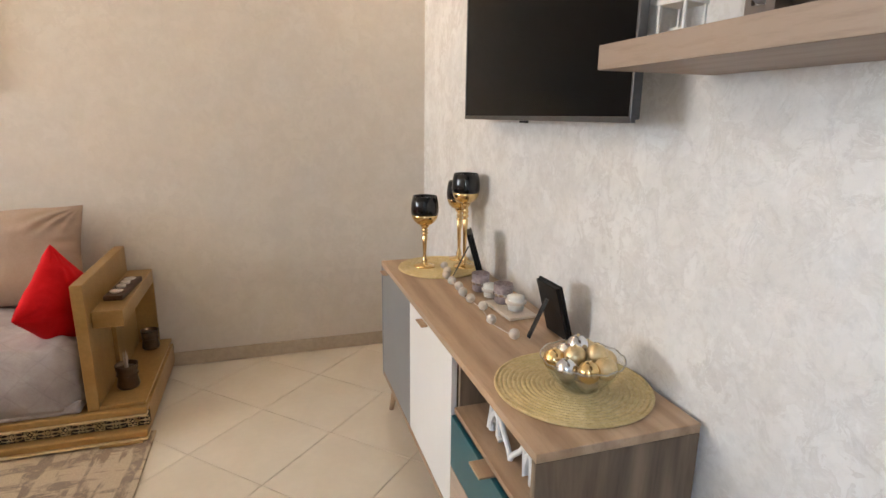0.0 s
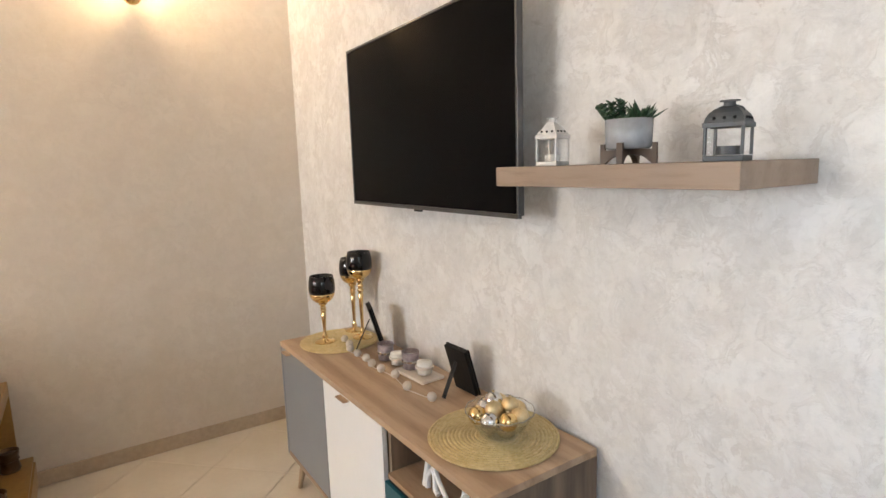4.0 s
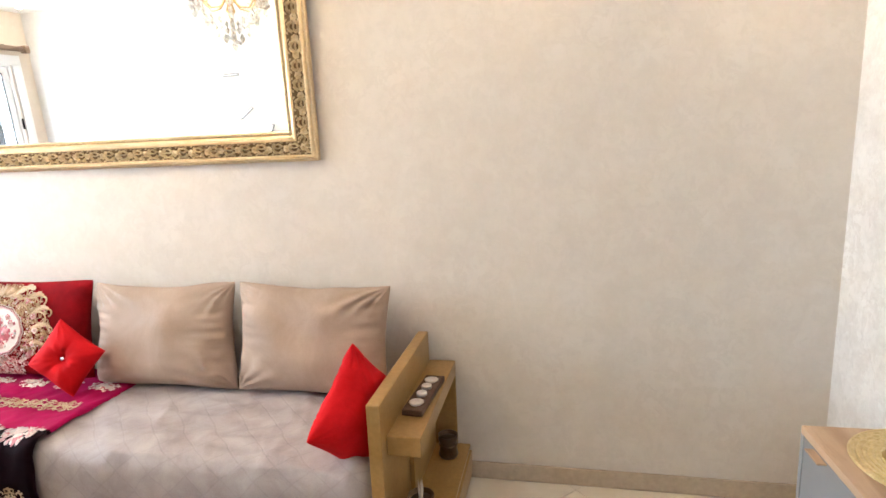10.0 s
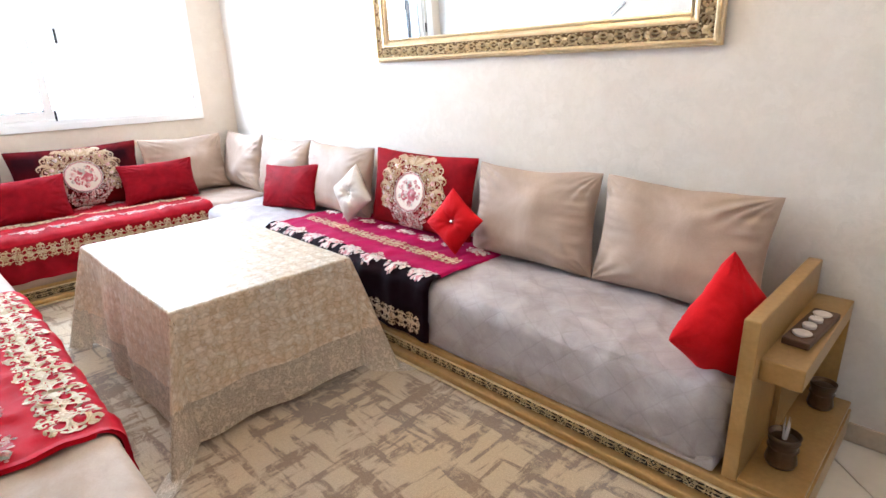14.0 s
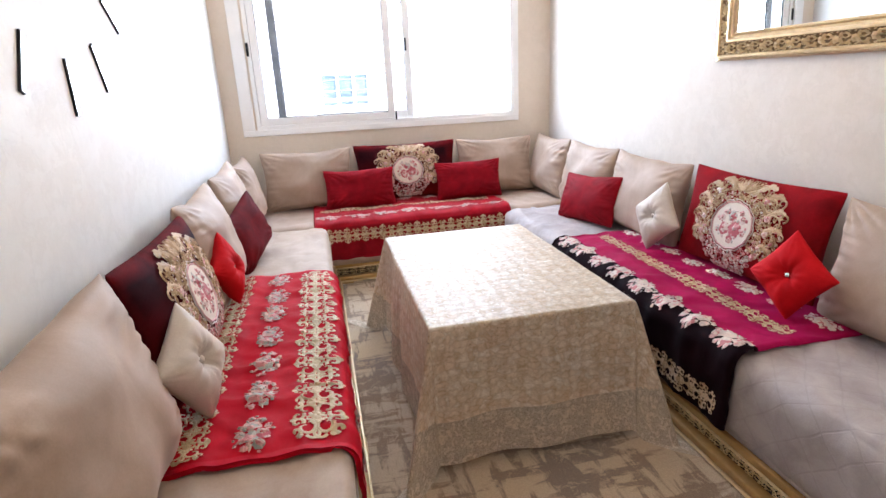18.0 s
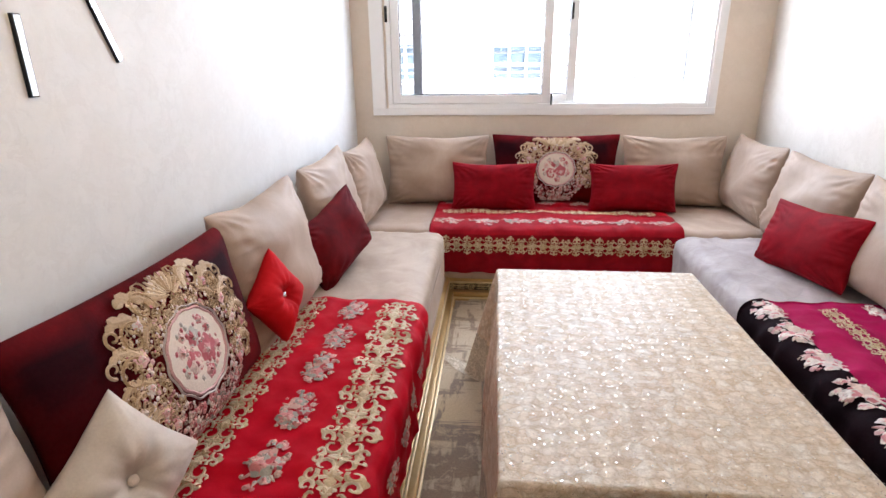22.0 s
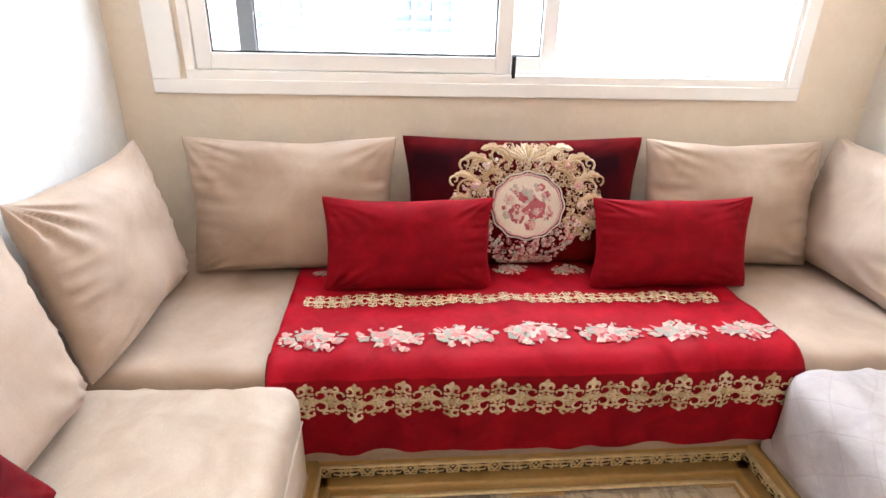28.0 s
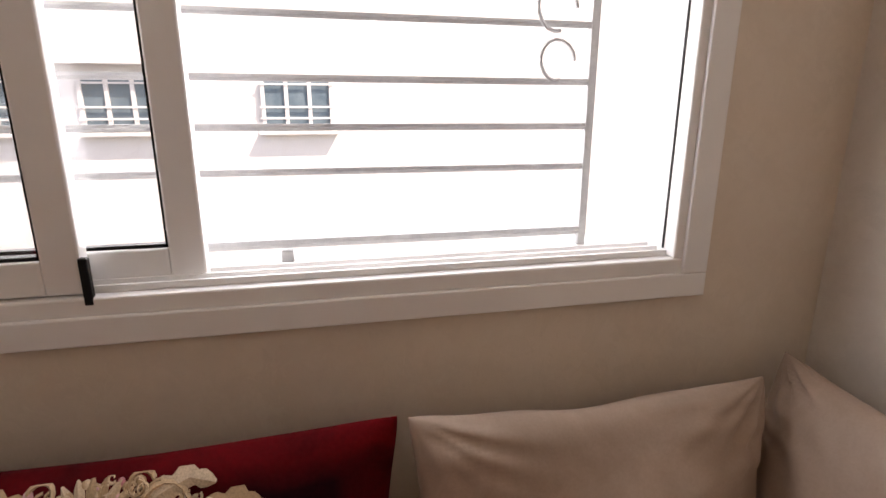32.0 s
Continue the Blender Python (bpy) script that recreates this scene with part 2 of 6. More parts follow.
def lace_cloth():
    """Champagne lace: rows of small leaf motifs outlined by darker cord, thin enough to let light through."""
    m, nt, b = node_mat("champagne_lace")
    f = nt.nodes.new("ShaderNodeTexCoord").outputs["UV"]
    st = nt.nodes.new("ShaderNodeMapping")
    st.inputs["Scale"].default_value = (1.0, 0.66, 1.0)
    nt.links.new(warped(nt, f, 22.0, 0.045), st.inputs[0])
    cell = add(nt, "TexVoronoi", Scale=38.0, Randomness=0.7)
    cell.feature = "DISTANCE_TO_EDGE"
    nt.links.new(st.outputs[0], cell.inputs["Vector"])
    tint = add(nt, "TexVoronoi", Scale=38.0, Randomness=0.7)
    nt.links.new(st.outputs[0], tint.inputs["Vector"])
    edge = ramp(nt, cell.outputs["Distance"], [(0.03, grey(0.0)), (0.22, grey(1.0))])
    motif = noise_tex(nt, st.outputs[0], 60.0, 4, 0.6, 1.0)
    line = ramp(nt, motif, [(0.455, grey(1.0)), (0.485, grey(0.0)), (0.515, grey(0.0)), (0.545, grey(1.0))])
    n = noise_tex(nt, f, 190, 4, 0.7, 0.6)
    rows = nt.nodes.new("ShaderNodeTexWave")
    rows.bands_direction = "X"
    for k, val in (("Scale", 6.5), ("Distortion", 2.0), ("Detail", 2.0), ("Detail Scale", 3.0)):
        rows.inputs[k].default_value = val
    nt.links.new(f, rows.inputs["Vector"])
    col = ramp(nt, tint.outputs["Color"], [(0.15, (0.80, 0.66, 0.50)), (0.5, (0.86, 0.75, 0.61)), (0.85, (0.90, 0.83, 0.73))])
    col = mix(nt, 1.0, col, ramp(nt, rows.outputs["Fac"], [(0.2, (0.95, 0.925, 0.89)), (0.7, grey(1.0))]), "MULTIPLY")
    posts = nt.nodes.new("ShaderNodeTexWave")
    posts.bands_direction = "Y"
    for k, val in (("Scale", 5.2), ("Distortion", 3.0), ("Detail", 2.0), ("Detail Scale", 5.0)):
        posts.inputs[k].default_value = val
    nt.links.new(f, posts.inputs["Vector"])
    col = mix(nt, 1.0, col, ramp(nt, posts.outputs["Fac"], [(0.15, (0.93, 0.89, 0.84)), (0.6, grey(1.0))]), "MULTIPLY")
    col = mix(nt, 1.0, col, ramp(nt, edge, [(0.0, (0.82, 0.78, 0.72)), (0.9, grey(1.0))]), "MULTIPLY")
    col = mix(nt, 1.0, col, ramp(nt, line, [(0.0, (0.84, 0.80, 0.76)), (0.8, grey(1.0))]), "MULTIPLY")
    col = mix(nt, 1.0, col, ramp(nt, n, [(0.3, grey(0.88)), (0.65, grey(1.0))]), "MULTIPLY")
    nt.links.new(col, b.inputs["Base Color"])
    b.inputs["Roughness"].default_value = 0.46
    bump(nt, b, mix(nt, 0.3, mix(nt, 0.5, edge, line), n), 0.45, 0.005)
    through_light = add(nt, "BsdfTranslucent")
    nt.links.new(mix(nt, 1.0, col, (1.0, 0.86, 0.66), "MULTIPLY"), through_light.inputs["Color"])
    mx = nt.nodes.new("ShaderNodeMixShader")
    mx.inputs[0].default_value = 0.14
    nt.links.new(b.outputs[0], mx.inputs[1])
    nt.links.new(through_light.outputs[0], mx.inputs[2])
    nt.links.new(mx.outputs[0], nt.nodes["Material Output"].inputs[0])
    return m


def plain_metal(name, colour, rough=0.2):
    return speckled(name, colour, tuple(c * 0.9 for c in colour), 9, rough, 1.0, 0.05, 90)


def silvered(name, colour):
    m, nt, b = node_mat(name)
    b.inputs["Base Color"].default_value, b.inputs["Metallic"].default_value, b.inputs["Roughness"].default_value = (*colour, 1), 1.0, 0.0
    return m


def sheen_velvet(name, low, high, depth):
    """Deep red velvet, its sheen painted in as a darker upper middle; depth: how nearly black."""
    m, nt, b = node_mat(name)
    v = coords(nt)
    sep = nt.nodes.new("ShaderNodeSeparateXYZ")
    nt.links.new(warped(nt, v, 5.0, 0.06), sep.inputs[0])
    side = nt.nodes.new("ShaderNodeMath")
    side.operation = "ABSOLUTE"
    nt.links.new(sep.outputs[0], side.inputs[0])
    across = ramp(nt, side.outputs[0], [(0.16, grey(0.25)), (0.25, grey(1.0)), (0.35, grey(1.0)), (0.425, grey(0.0))])
    up = ramp(nt, sep.outputs[2], [(0.14, grey(0.0)), (0.40, grey(0.9)), (0.43, grey(0.9)), (0.47, grey(0.1))])
    dark = mix(nt, 1.0, across, up, "MULTIPLY")
    patch = ramp(nt, noise_tex(nt, v, 6.0, 5, 0.6, 0.5), [(0.35, low), (0.65, high)])
    pile = noise_tex(nt, v, 190.0, 3, 0.6)
    col = mix(nt, mix(nt, 1.0, dark, grey(depth), "MULTIPLY"), patch, (0.010, 0.0015, 0.005))
    nt.links.new(mix(nt, 1.0, col, ramp(nt, pile, [(0.25, grey(0.8)), (0.75, grey(1.0))]), "MULTIPLY"), b.inputs["Base Color"])
    b.inputs["Roughness"].default_value, b.inputs["Specular IOR Level"].default_value = 0.85, 0.08
    bump(nt, b, pile, 0.22, 0.003)
    return m


def glow(name, colour, strength):
    m, nt, b = node_mat(name)
    b.inputs["Emission Color"].default_value, b.inputs["Emission Strength"].default_value = (*colour, 1), strength
    b.inputs["Base Color"].default_value = (*colour, 1)
    return m


def carpet():
    """Distressed rug: taupe ground with broken crosswise bars, short streaks and worn pale blocks."""
    m, nt, b = node_mat("distressed_rug")
    v = coords(nt)
    parts = []
    for sc, thr in (((2.6, 15.0, 1), 0.52), ((15.0, 2.6, 1), 0.52)):
        n = noise_tex(nt, coords(nt, sc), 1.0, 3, 0.6, 0.25)
        parts.append(ramp(nt, n, [(thr, (0, 0, 0)), (thr + 0.05, (1, 1, 1))]))
    blocks = add(nt, "TexVoronoi", Scale=5.0)
    blocks.distance = "CHEBYCHEV"
    nt.links.new(v, blocks.inputs["Vector"])
    bars = mix(nt, 1.0, parts[0], parts[1], "ADD")
    wear = ramp(nt, noise_tex(nt, v, 16, 6, 0.75, 0.8), [(0.36, (0, 0, 0)), (0.52, (1, 1, 1))])
    pattern = mix(nt, 1.0, bars, wear, "MULTIPLY")
    ground = ramp(nt, noise_tex(nt, v, 1.3, 3, 0.5), [(0.35, (0.55, 0.45, 0.345)), (0.65, (0.60, 0.46, 0.30))])
    dark = ramp(nt, noise_tex(nt, v, 1.7, 2, 0.5), [(0.4, (0.30, 0.24, 0.195)), (0.65, (0.35, 0.245, 0.16))])
    col = mix(nt, pattern, ground, dark)
    tuft = noise_tex(nt, v, 260, 2, 0.6)
    nt.links.new(mix(nt, 1.0, col, ramp(nt, tuft, [(0.3, (0.75, 0.75, 0.75)), (0.7, (1, 1, 1))]), "MULTIPLY"), b.inputs["Base Color"])
    b.inputs["Roughness"].default_value = 0.95
    b.inputs["Specular IOR Level"].default_value = 0.1
    bump(nt, b, tuft, 0.5, 0.004)
    return m


STUCCO = stucco("pearly_stucco", 1.05, (0.735, 0.715, 0.695))
SOFT_STUCCO = stucco("soft_pearly_stucco", 0.35, (0.735, 0.715, 0.69))
# window wall's plaster, tinted for the warm lamplight that falls on it
WARM_LIT_STUCCO = stucco("warm_lit_stucco", 0.30, (0.70, 0.60, 0.495))
# tanner base: the sconce's warm light is mixed into this plaster's colour
SMOOTH_LIT_STUCCO = stucco("smooth_sconce_lit_stucco", 0.4, (0.675, 0.615, 0.55))
CEIL_WHITE = speckled("ceiling_paint", (0.80, 0.79, 0.77), (0.84, 0.83, 0.81), 2, 0.8, 0, 0.05, 120, depth=0.96)
WHITE_LACQUER = speckled("white_window_paint", (0.80, 0.785, 0.765), (0.83, 0.815, 0.80), 3, 0.3, 0, 0.01, 25, dist=0.001, depth=0.975)
TILE = speckled("cream_floor_tile", (0.665, 0.59, 0.485), (0.72, 0.65, 0.55), 3, 0.16, 0, 0.01, 30, depth=0.96)
GROUT = speckled("grey_grout", (0.46, 0.40, 0.33), (0.54, 0.47, 0.40), 12, 0.9)
SKIRT = speckled("cream_skirting_tile", (0.52, 0.42, 0.315), (0.58, 0.48, 0.375), 4, 0.2, 0, 0.03, 40)
VELVET = nap("beige_velvet", (0.345, 0.250, 0.190), (0.465, 0.352, 0.278), 0.35, rough=0.6, brush=3.0, crease=0.2)
QUILT = nap("taupe_velvet", (0.335, 0.288, 0.28), (0.45, 0.40, 0.39), 0.35, rough=0.62, brush=7.0, crease=0.15)
qn = QUILT.node_tree
qb = qn.nodes["Principled BSDF"]
tails = []
for flip in (1, -1):
    w = qn.nodes.new("ShaderNodeTexWave")
    w.bands_direction = "DIAGONAL"
    for k, val in (("Scale", 4.6), ("Distortion", 1.2), ("Detail", 1.0), ("Detail Scale", 1.5)):
        w.inputs[k].default_value = val
    qn.links.new(coords(qn, (flip, 1, 1)), w.inputs["Vector"])
    tails.append(ramp(qn, w.outputs["Fac"], [(0.0, grey(0.0)), (0.02, grey(0.8)), (0.3, grey(1.0))]))
stitch = mix(qn, 1.0, tails[0], tails[1], "MULTIPLY")
sb2 = add(qn, "Bump", Strength=0.16, Distance=0.006)
qn.links.new(stitch, sb2.inputs["Height"])
qn.links.new(qb.inputs["Normal"].links[0].from_socket, sb2.inputs["Normal"])
qn.links.new(sb2.outputs[0], qb.inputs["Normal"])
qn.links.new(mix(qn, 1.0, qb.inputs["Base Color"].links[0].from_socket, ramp(qn, stitch, [(0.0, grey(0.93)), (0.6, grey(1.0))]), "MULTIPLY"), qb.inputs["Base Color"])
CREAM = nap("cream_velvet", (0.385, 0.290, 0.222), (0.495, 0.395, 0.318), 0.25, rough=0.62, brush=5.0)
GOLD_PAINT = speckled("gold_painted_wood", (0.40, 0.235, 0.078), (0.50, 0.315, 0.12), 5, 0.32, 0.35, 0.1, 60)
GOLD_LEAF = speckled("gilded_carving", (0.74, 0.56, 0.29), (0.86, 0.70, 0.42), 30, 0.30, 0.40, 0.2, 80)
BLACKENED = speckled("blackened_recess", (0.03, 0.022, 0.015), (0.06, 0.045, 0.03), 20, 0.7)
RED = nap("bright_red_velvet", (0.48, 0.004, 0.007), (0.60, 0.008, 0.013), 0.04, 0.12)
CRIMSON = nap("crimson_throw_cloth", (0.39, 0.002, 0.010), (0.48, 0.004, 0.016), 0.0, 0.05, 0.6, crease=0.5)
MAGENTA = nap("magenta_throw_cloth", (0.30, 0.003, 0.055), (0.40, 0.007, 0.085), 0.0, 0.08, 0.6, crease=0.5)
MAROON = nap("maroon_velvet", (0.07, 0.002, 0.004), (0.16, 0.004, 0.007), 0.04, 0.1, 0.8, brush=5.0)
WINE = nap("wine_red_satin", (0.17, 0.002, 0.007), (0.265, 0.004, 0.011), 0.03, 0.08, 0.7)
# one red velvet twice: a shaded copy, then a brightly lit one
SHADED_VELVET = sheen_velvet("shaded_red_velvet", (0.055, 0.0015, 0.003), (0.145, 0.003, 0.0055), 1.0)
LIT_VELVET = sheen_velvet("lit_red_velvet", (0.17, 0.003, 0.006), (0.30, 0.005, 0.010), 0.12)
DEEP_CRIMSON = nap("deep_crimson_throw_cloth", (0.24, 0.0015, 0.007), (0.35, 0.004, 0.013), 0.0, 0.08, 0.6, crease=0.5)
PALE_SATIN = nap("pale_cream_satin", (0.52, 0.455, 0.39), (0.60, 0.535, 0.47), 0.15, 0.35, 0.5)
SEQUIN = plain_metal("clear_sequin", (0.90, 0.88, 0.86), 0.12)
GILT_GROUND = speckled("antique_gilt_ground", (0.15, 0.095, 0.042), (0.26, 0.175, 0.085), 20, 0.45, 0.4)
CHAMPAGNE = speckled("champagne_gilding", (0.66, 0.49, 0.27), (0.80, 0.64, 0.40), 14, 0.34, 0.55, 0.12, 70)
PALE_GILT = speckled("rubbed_pale_gilding", (0.70, 0.56, 0.34), (0.86, 0.74, 0.53), 40, 0.30, 0.55, 0.2, 90)
DARKBAND = speckled("near_black_velvet", (0.007, 0.002, 0.004), (0.014, 0.003, 0.006), 6, 0.8, 0, 0.2, 140, 0.0, spec=0.06)
OAK = wood("grey_oak_board", (0.31, 0.195, 0.12), (0.52, 0.365, 0.24), 1)
PALE_OAK = wood("pale_grey_oak_front", (0.40, 0.30, 0.235), (0.54, 0.435, 0.355), 1)
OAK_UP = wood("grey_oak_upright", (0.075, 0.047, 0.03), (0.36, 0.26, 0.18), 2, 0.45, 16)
SHELF_WOOD = wood("pale_walnut_board", (0.265, 0.185, 0.135), (0.325, 0.235, 0.175), 1, 0.5, 12)
GREY_DOOR = speckled("grey_lacquer", (0.21, 0.22, 0.235), (0.23, 0.24, 0.255), 3, 0.35, 0, 0.01, 30, depth=0.97)
WHITE_DOOR = speckled("white_lacquer", (0.82, 0.82, 0.82), (0.84, 0.84, 0.84), 3, 0.3, 0, 0.01, 30, dist=0.001, depth=0.985)
TEAL = speckled("teal_lacquer", (0.011, 0.098, 0.128), (0.014, 0.112, 0.145), 3, 0.35, 0, 0.01, 30, depth=0.97)
BLACK_GLOSS = speckled("black_screen", (0.0025, 0.0025, 0.003), (0.003, 0.003, 0.0035), 2, 0.03, 0, 0.0, 40, spec=0.045)
DARK_METAL = speckled("dark_grey_bezel", (0.10, 0.10, 0.105), (0.15, 0.15, 0.155), 8, 0.35, 0.8)
RUG = carpet()
LACE = lace_cloth()
LACE_NET = sheer("champagne_netting", (0.66, 0.55, 0.42), 0.25)
MIRROR = silvered("mirror_silver", (0.80, 0.825, 0.815))
THREAD_GOLD = varied("gold_embroidery_thread", ((0.57, 0.40, 0.235), (0.65, 0.48, 0.31), (0.47, 0.31, 0.17), (0.63, 0.475, 0.32)), 0.65, 0.0)
THREAD_ROSE = varied("rose_embroidery_thread", ((0.60, 0.27, 0.27), (0.68, 0.52, 0.46), (0.46, 0.10, 0.12), (0.46, 0.43, 0.38), (0.68, 0.40, 0.37)), 0.65)
THREAD_POSY = varied("rose_and_leaf_thread", ((0.54, 0.17, 0.16), (0.60, 0.34, 0.28), (0.54, 0.38, 0.30), (0.31, 0.28, 0.23), (0.44, 0.04, 0.05), (0.57, 0.25, 0.22), (0.42, 0.37, 0.32)), 0.65)
THREAD_PALE = varied("pale_embroidery_thread", ((0.76, 0.62, 0.56), (0.74, 0.44, 0.44), (0.66, 0.58, 0.55), (0.80, 0.72, 0.66), (0.60, 0.22, 0.24)), 0.65)
CREAM_SATIN = speckled("cream_satin_oval", (0.66, 0.57, 0.48), (0.72, 0.64, 0.55), 12, 0.6, 0, 0.2, 200)
POLISHED_GOLD = plain_metal("polished_gold", (0.90, 0.64, 0.30), 0.13)
MATTE_GOLD = plain_metal("matte_gold", (0.83, 0.66, 0.40), 0.42)
SILVER = plain_metal("polished_silver", (0.82, 0.82, 0.84), 0.10)
BLACK_GLASS = speckled("black_glass", (0.004, 0.004, 0.005), (0.008, 0.008, 0.009), 4, 0.06, 0, 0.0, 40)
CLEAR = glass("clear_thin_glass", gloss=0.008)
BOWL_GLASS = glass("clear_bowl_glass", (0.96, 0.97, 0.97), 0.05)
RIM_GLASS = glass("thick_glass_rim", (0.85, 0.87, 0.87), 0.35)
RAFFIA = speckled("gold_woven_raffia", (0.60, 0.46, 0.21), (0.78, 0.64, 0.36), 60, 0.42, 0.3, 0.8, 240)
WAX = speckled("white_wax", (0.75, 0.72, 0.67), (0.80, 0.78, 0.73), 8, 0.55)
MAUVE = speckled("mauve_glitter_glass", (0.22, 0.17, 0.18), (0.36, 0.29, 0.30), 70, 0.4, 0.2, 0.5, 200)
COTTON = speckled("cream_cotton_ball", (0.66, 0.58, 0.50), (0.74, 0.67, 0.60), 30, 0.9, 0, 0.7, 200)
GREY_TIN = speckled("grey_painted_tin", (0.075, 0.08, 0.085), (0.11, 0.115, 0.12), 14, 0.45, 0.3)
WHITE_TIN = speckled("white_painted_tin", (0.66, 0.64, 0.62), (0.72, 0.70, 0.68), 14, 0.5, 0.0)
GREY_GLAZE = speckled("grey_ceramic_glaze", (0.33, 0.34, 0.36), (0.38, 0.39, 0.41), 5, 0.15)
DARK_WOOD = wood("dark_walnut", (0.06, 0.035, 0.022), (0.13, 0.08, 0.05), 2, 0.5)
LEAF = speckled("dark_green_leaf", (0.012, 0.042, 0.018), (0.032, 0.078, 0.032), 20, 0.45)
CLAY = speckled("brown_metal_pot", (0.075, 0.045, 0.026), (0.17, 0.11, 0.065), 14, 0.32, 0.6)
PEBBLE = speckled("pale_tealight", (0.62, 0.55, 0.50), (0.72, 0.66, 0.62), 20, 0.4)
CARVED_BROWN = speckled("carved_brown_tray", (0.06, 0.026, 0.013), (0.11, 0.052, 0.028), 18, 0.5)
BULB = glow("lit_bulb", (1.0, 0.80, 0.52), 9.0)
SPOT_GLOW = glow("lit_spot", (1.0, 0.9, 0.75), 14.0)
CRYSTAL = glass("crystal", (0.97, 0.96, 0.94), 0.38)
CHROME = plain_metal("chrome", (0.72, 0.72, 0.73), 0.12)
FACADE = speckled("white_facade_render", (0.76, 0.74, 0.70), (0.81, 0.79, 0.75), 1.5, 0.9)
FAR_GLASS = speckled("dark_far_glazing", (0.10, 0.15, 0.18), (0.17, 0.23, 0.26), 3, 0.2)
RAIL_PAINT = speckled("grey_grille_paint", (0.40, 0.40, 0.40), (0.48, 0.48, 0.475), 20, 0.55)
# grey for a white profile standing in shadow against the bright window
SHADE_GREY = speckled("shaded_white_profile", (0.13, 0.14, 0.155), (0.17, 0.18, 0.195), 8, 0.4)
ROD_WOOD = wood("brown_curtain_rod", (0.20, 0.12, 0.075), (0.33, 0.22, 0.15), 1, 0.45)
AC_GREY = speckled("grey_glossy_panel", (0.16, 0.17, 0.18), (0.19, 0.20, 0.21), 3, 0.12)
BLACK_PLASTIC = speckled("black_plastic", (0.008, 0.008, 0.008), (0.012, 0.012, 0.012), 10, 0.45, spec=0.2)
EARTH = speckled("street_asphalt", (0.16, 0.155, 0.15), (0.22, 0.21, 0.20), 0.4, 0.95)
GLASS = glass("window_glass")

# ---------------------------------------------------------------- mesh helpers


def mesh_ob(name, bm, material, smooth=False):
    me = bpy.data.meshes.new(name)
    bm.to_mesh(me)
    bm.free()
    if material:
        me.materials.append(material)
    if smooth:
        me.shade_smooth()
    return new(name, me)


def part(name, bm, material, parent, label="", smooth=False):
    ob = mesh_ob(name, bm, material, smooth)
    ob.parent = parent
    return tagged(ob, label) if label else ob


def thing(name, m, label, category, group="", kind=""):
    ob = new(name)
    ob.empty_display_size = 0.05
    ob.matrix_basis = m
    return tagged(ob, label, category, group, kind)


def solid(name, bm, material, label, category, kind="", smooth=False, group="", m=None):
    ob = mesh_ob(name, bm, material, smooth)
    if m is not None:
        ob.matrix_basis = m
    return tagged(ob, label, category, group, kind)


def slab(x0, y0, z0, x1, y1, z1, bevel=0.0, bm=None, segs=2):
    """A box between two corners, its edges rounded by bevel; into bm if given."""
    own = bmesh.new()
    bmesh.ops.create_cube(own, size=1)
    for v in own.verts:
        v.co = ((x0 + x1) / 2 + v.co.x * (x1 - x0), (y0 + y1) / 2 + v.co.y * (y1 - y0), (z0 + z1) / 2 + v.co.z * (z1 - z0))
    if bevel:
        bmesh.ops.bevel(own, geom=own.edges[:], offset=bevel, segments=segs, profile=0.5, affect="EDGES")
    if bm is None:
        return own
    join(bm, own)
    return bm


def join(bm, other, m=None):
    """Adds the geometry of other to bm, and frees it."""
    me = bpy.data.meshes.new("tmp")
    other.to_mesh(me)
    other.free()
    if m is not None:
        me.transform(m)
    bm.from_mesh(me)
    bpy.data.meshes.remove(me)
    return bm


def lathe(profile, steps=28, bm=None, m=None):
    """A turned body round z from (radius, height) pairs."""
    own = bmesh.new()
    rings = []
    for r, z in profile:
        rings.append([own.verts.new((max(r, 1e-4) * math.cos(2 * math.pi * i / steps), max(r, 1e-4) * math.sin(2 * math.pi * i / steps), z)) for i in range(steps)])
    for a, b in zip(rings, rings[1:]):
        for i in range(steps):
            own.faces.new((a[i], a[(i + 1) % steps], b[(i + 1) % steps], b[i]))
    own.faces.new(rings[0][::-1])
    own.faces.new(rings[-1])
    if bm is None and m is None:
        return own
    return join(bm if bm is not None else bmesh.new(), own, m)


def tube(points, radius, steps=6, bm=None, flat=1.0):
    """A round bar along points; flat squashes it across its local z."""
    own = bmesh.new() if bm is None else bm
    pts = [Vector(p) for p in points]
    rings = []
    for i, p in enumerate(pts):
        d = (pts[min(i + 1, len(pts) - 1)] - pts[max(i - 1, 0)]).normalized()
        side = d.cross(Vector((0, 0, 1)))
        side = side.normalized() if side.length > 1e-3 else Vector((1, 0, 0))
        up = side.cross(d)
        r = radius[i] if isinstance(radius, (list, tuple)) else radius
        rings.append([own.verts.new(p + side * r * math.cos(2 * math.pi * k / steps) + up * r * flat * math.sin(2 * math.pi * k / steps)) for k in range(steps)])
    for a, b in zip(rings, rings[1:]):
        for k in range(steps):
            own.faces.new((a[k], a[(k + 1) % steps], b[(k + 1) % steps], b[k]))
    own.faces.new(rings[0][::-1])
    own.faces.new(rings[-1])
    return own


def plump(u, v):
    """How far a cushion bulges at (u, v), each from -1 to 1: fuller below, none at the seams."""
    return max(0.0, (1 - abs(u) ** 3.2) * (1 - abs(v) ** 3.2)) ** 0.56 * (0.80 + 0.20 * (1 - v)) * 0.88


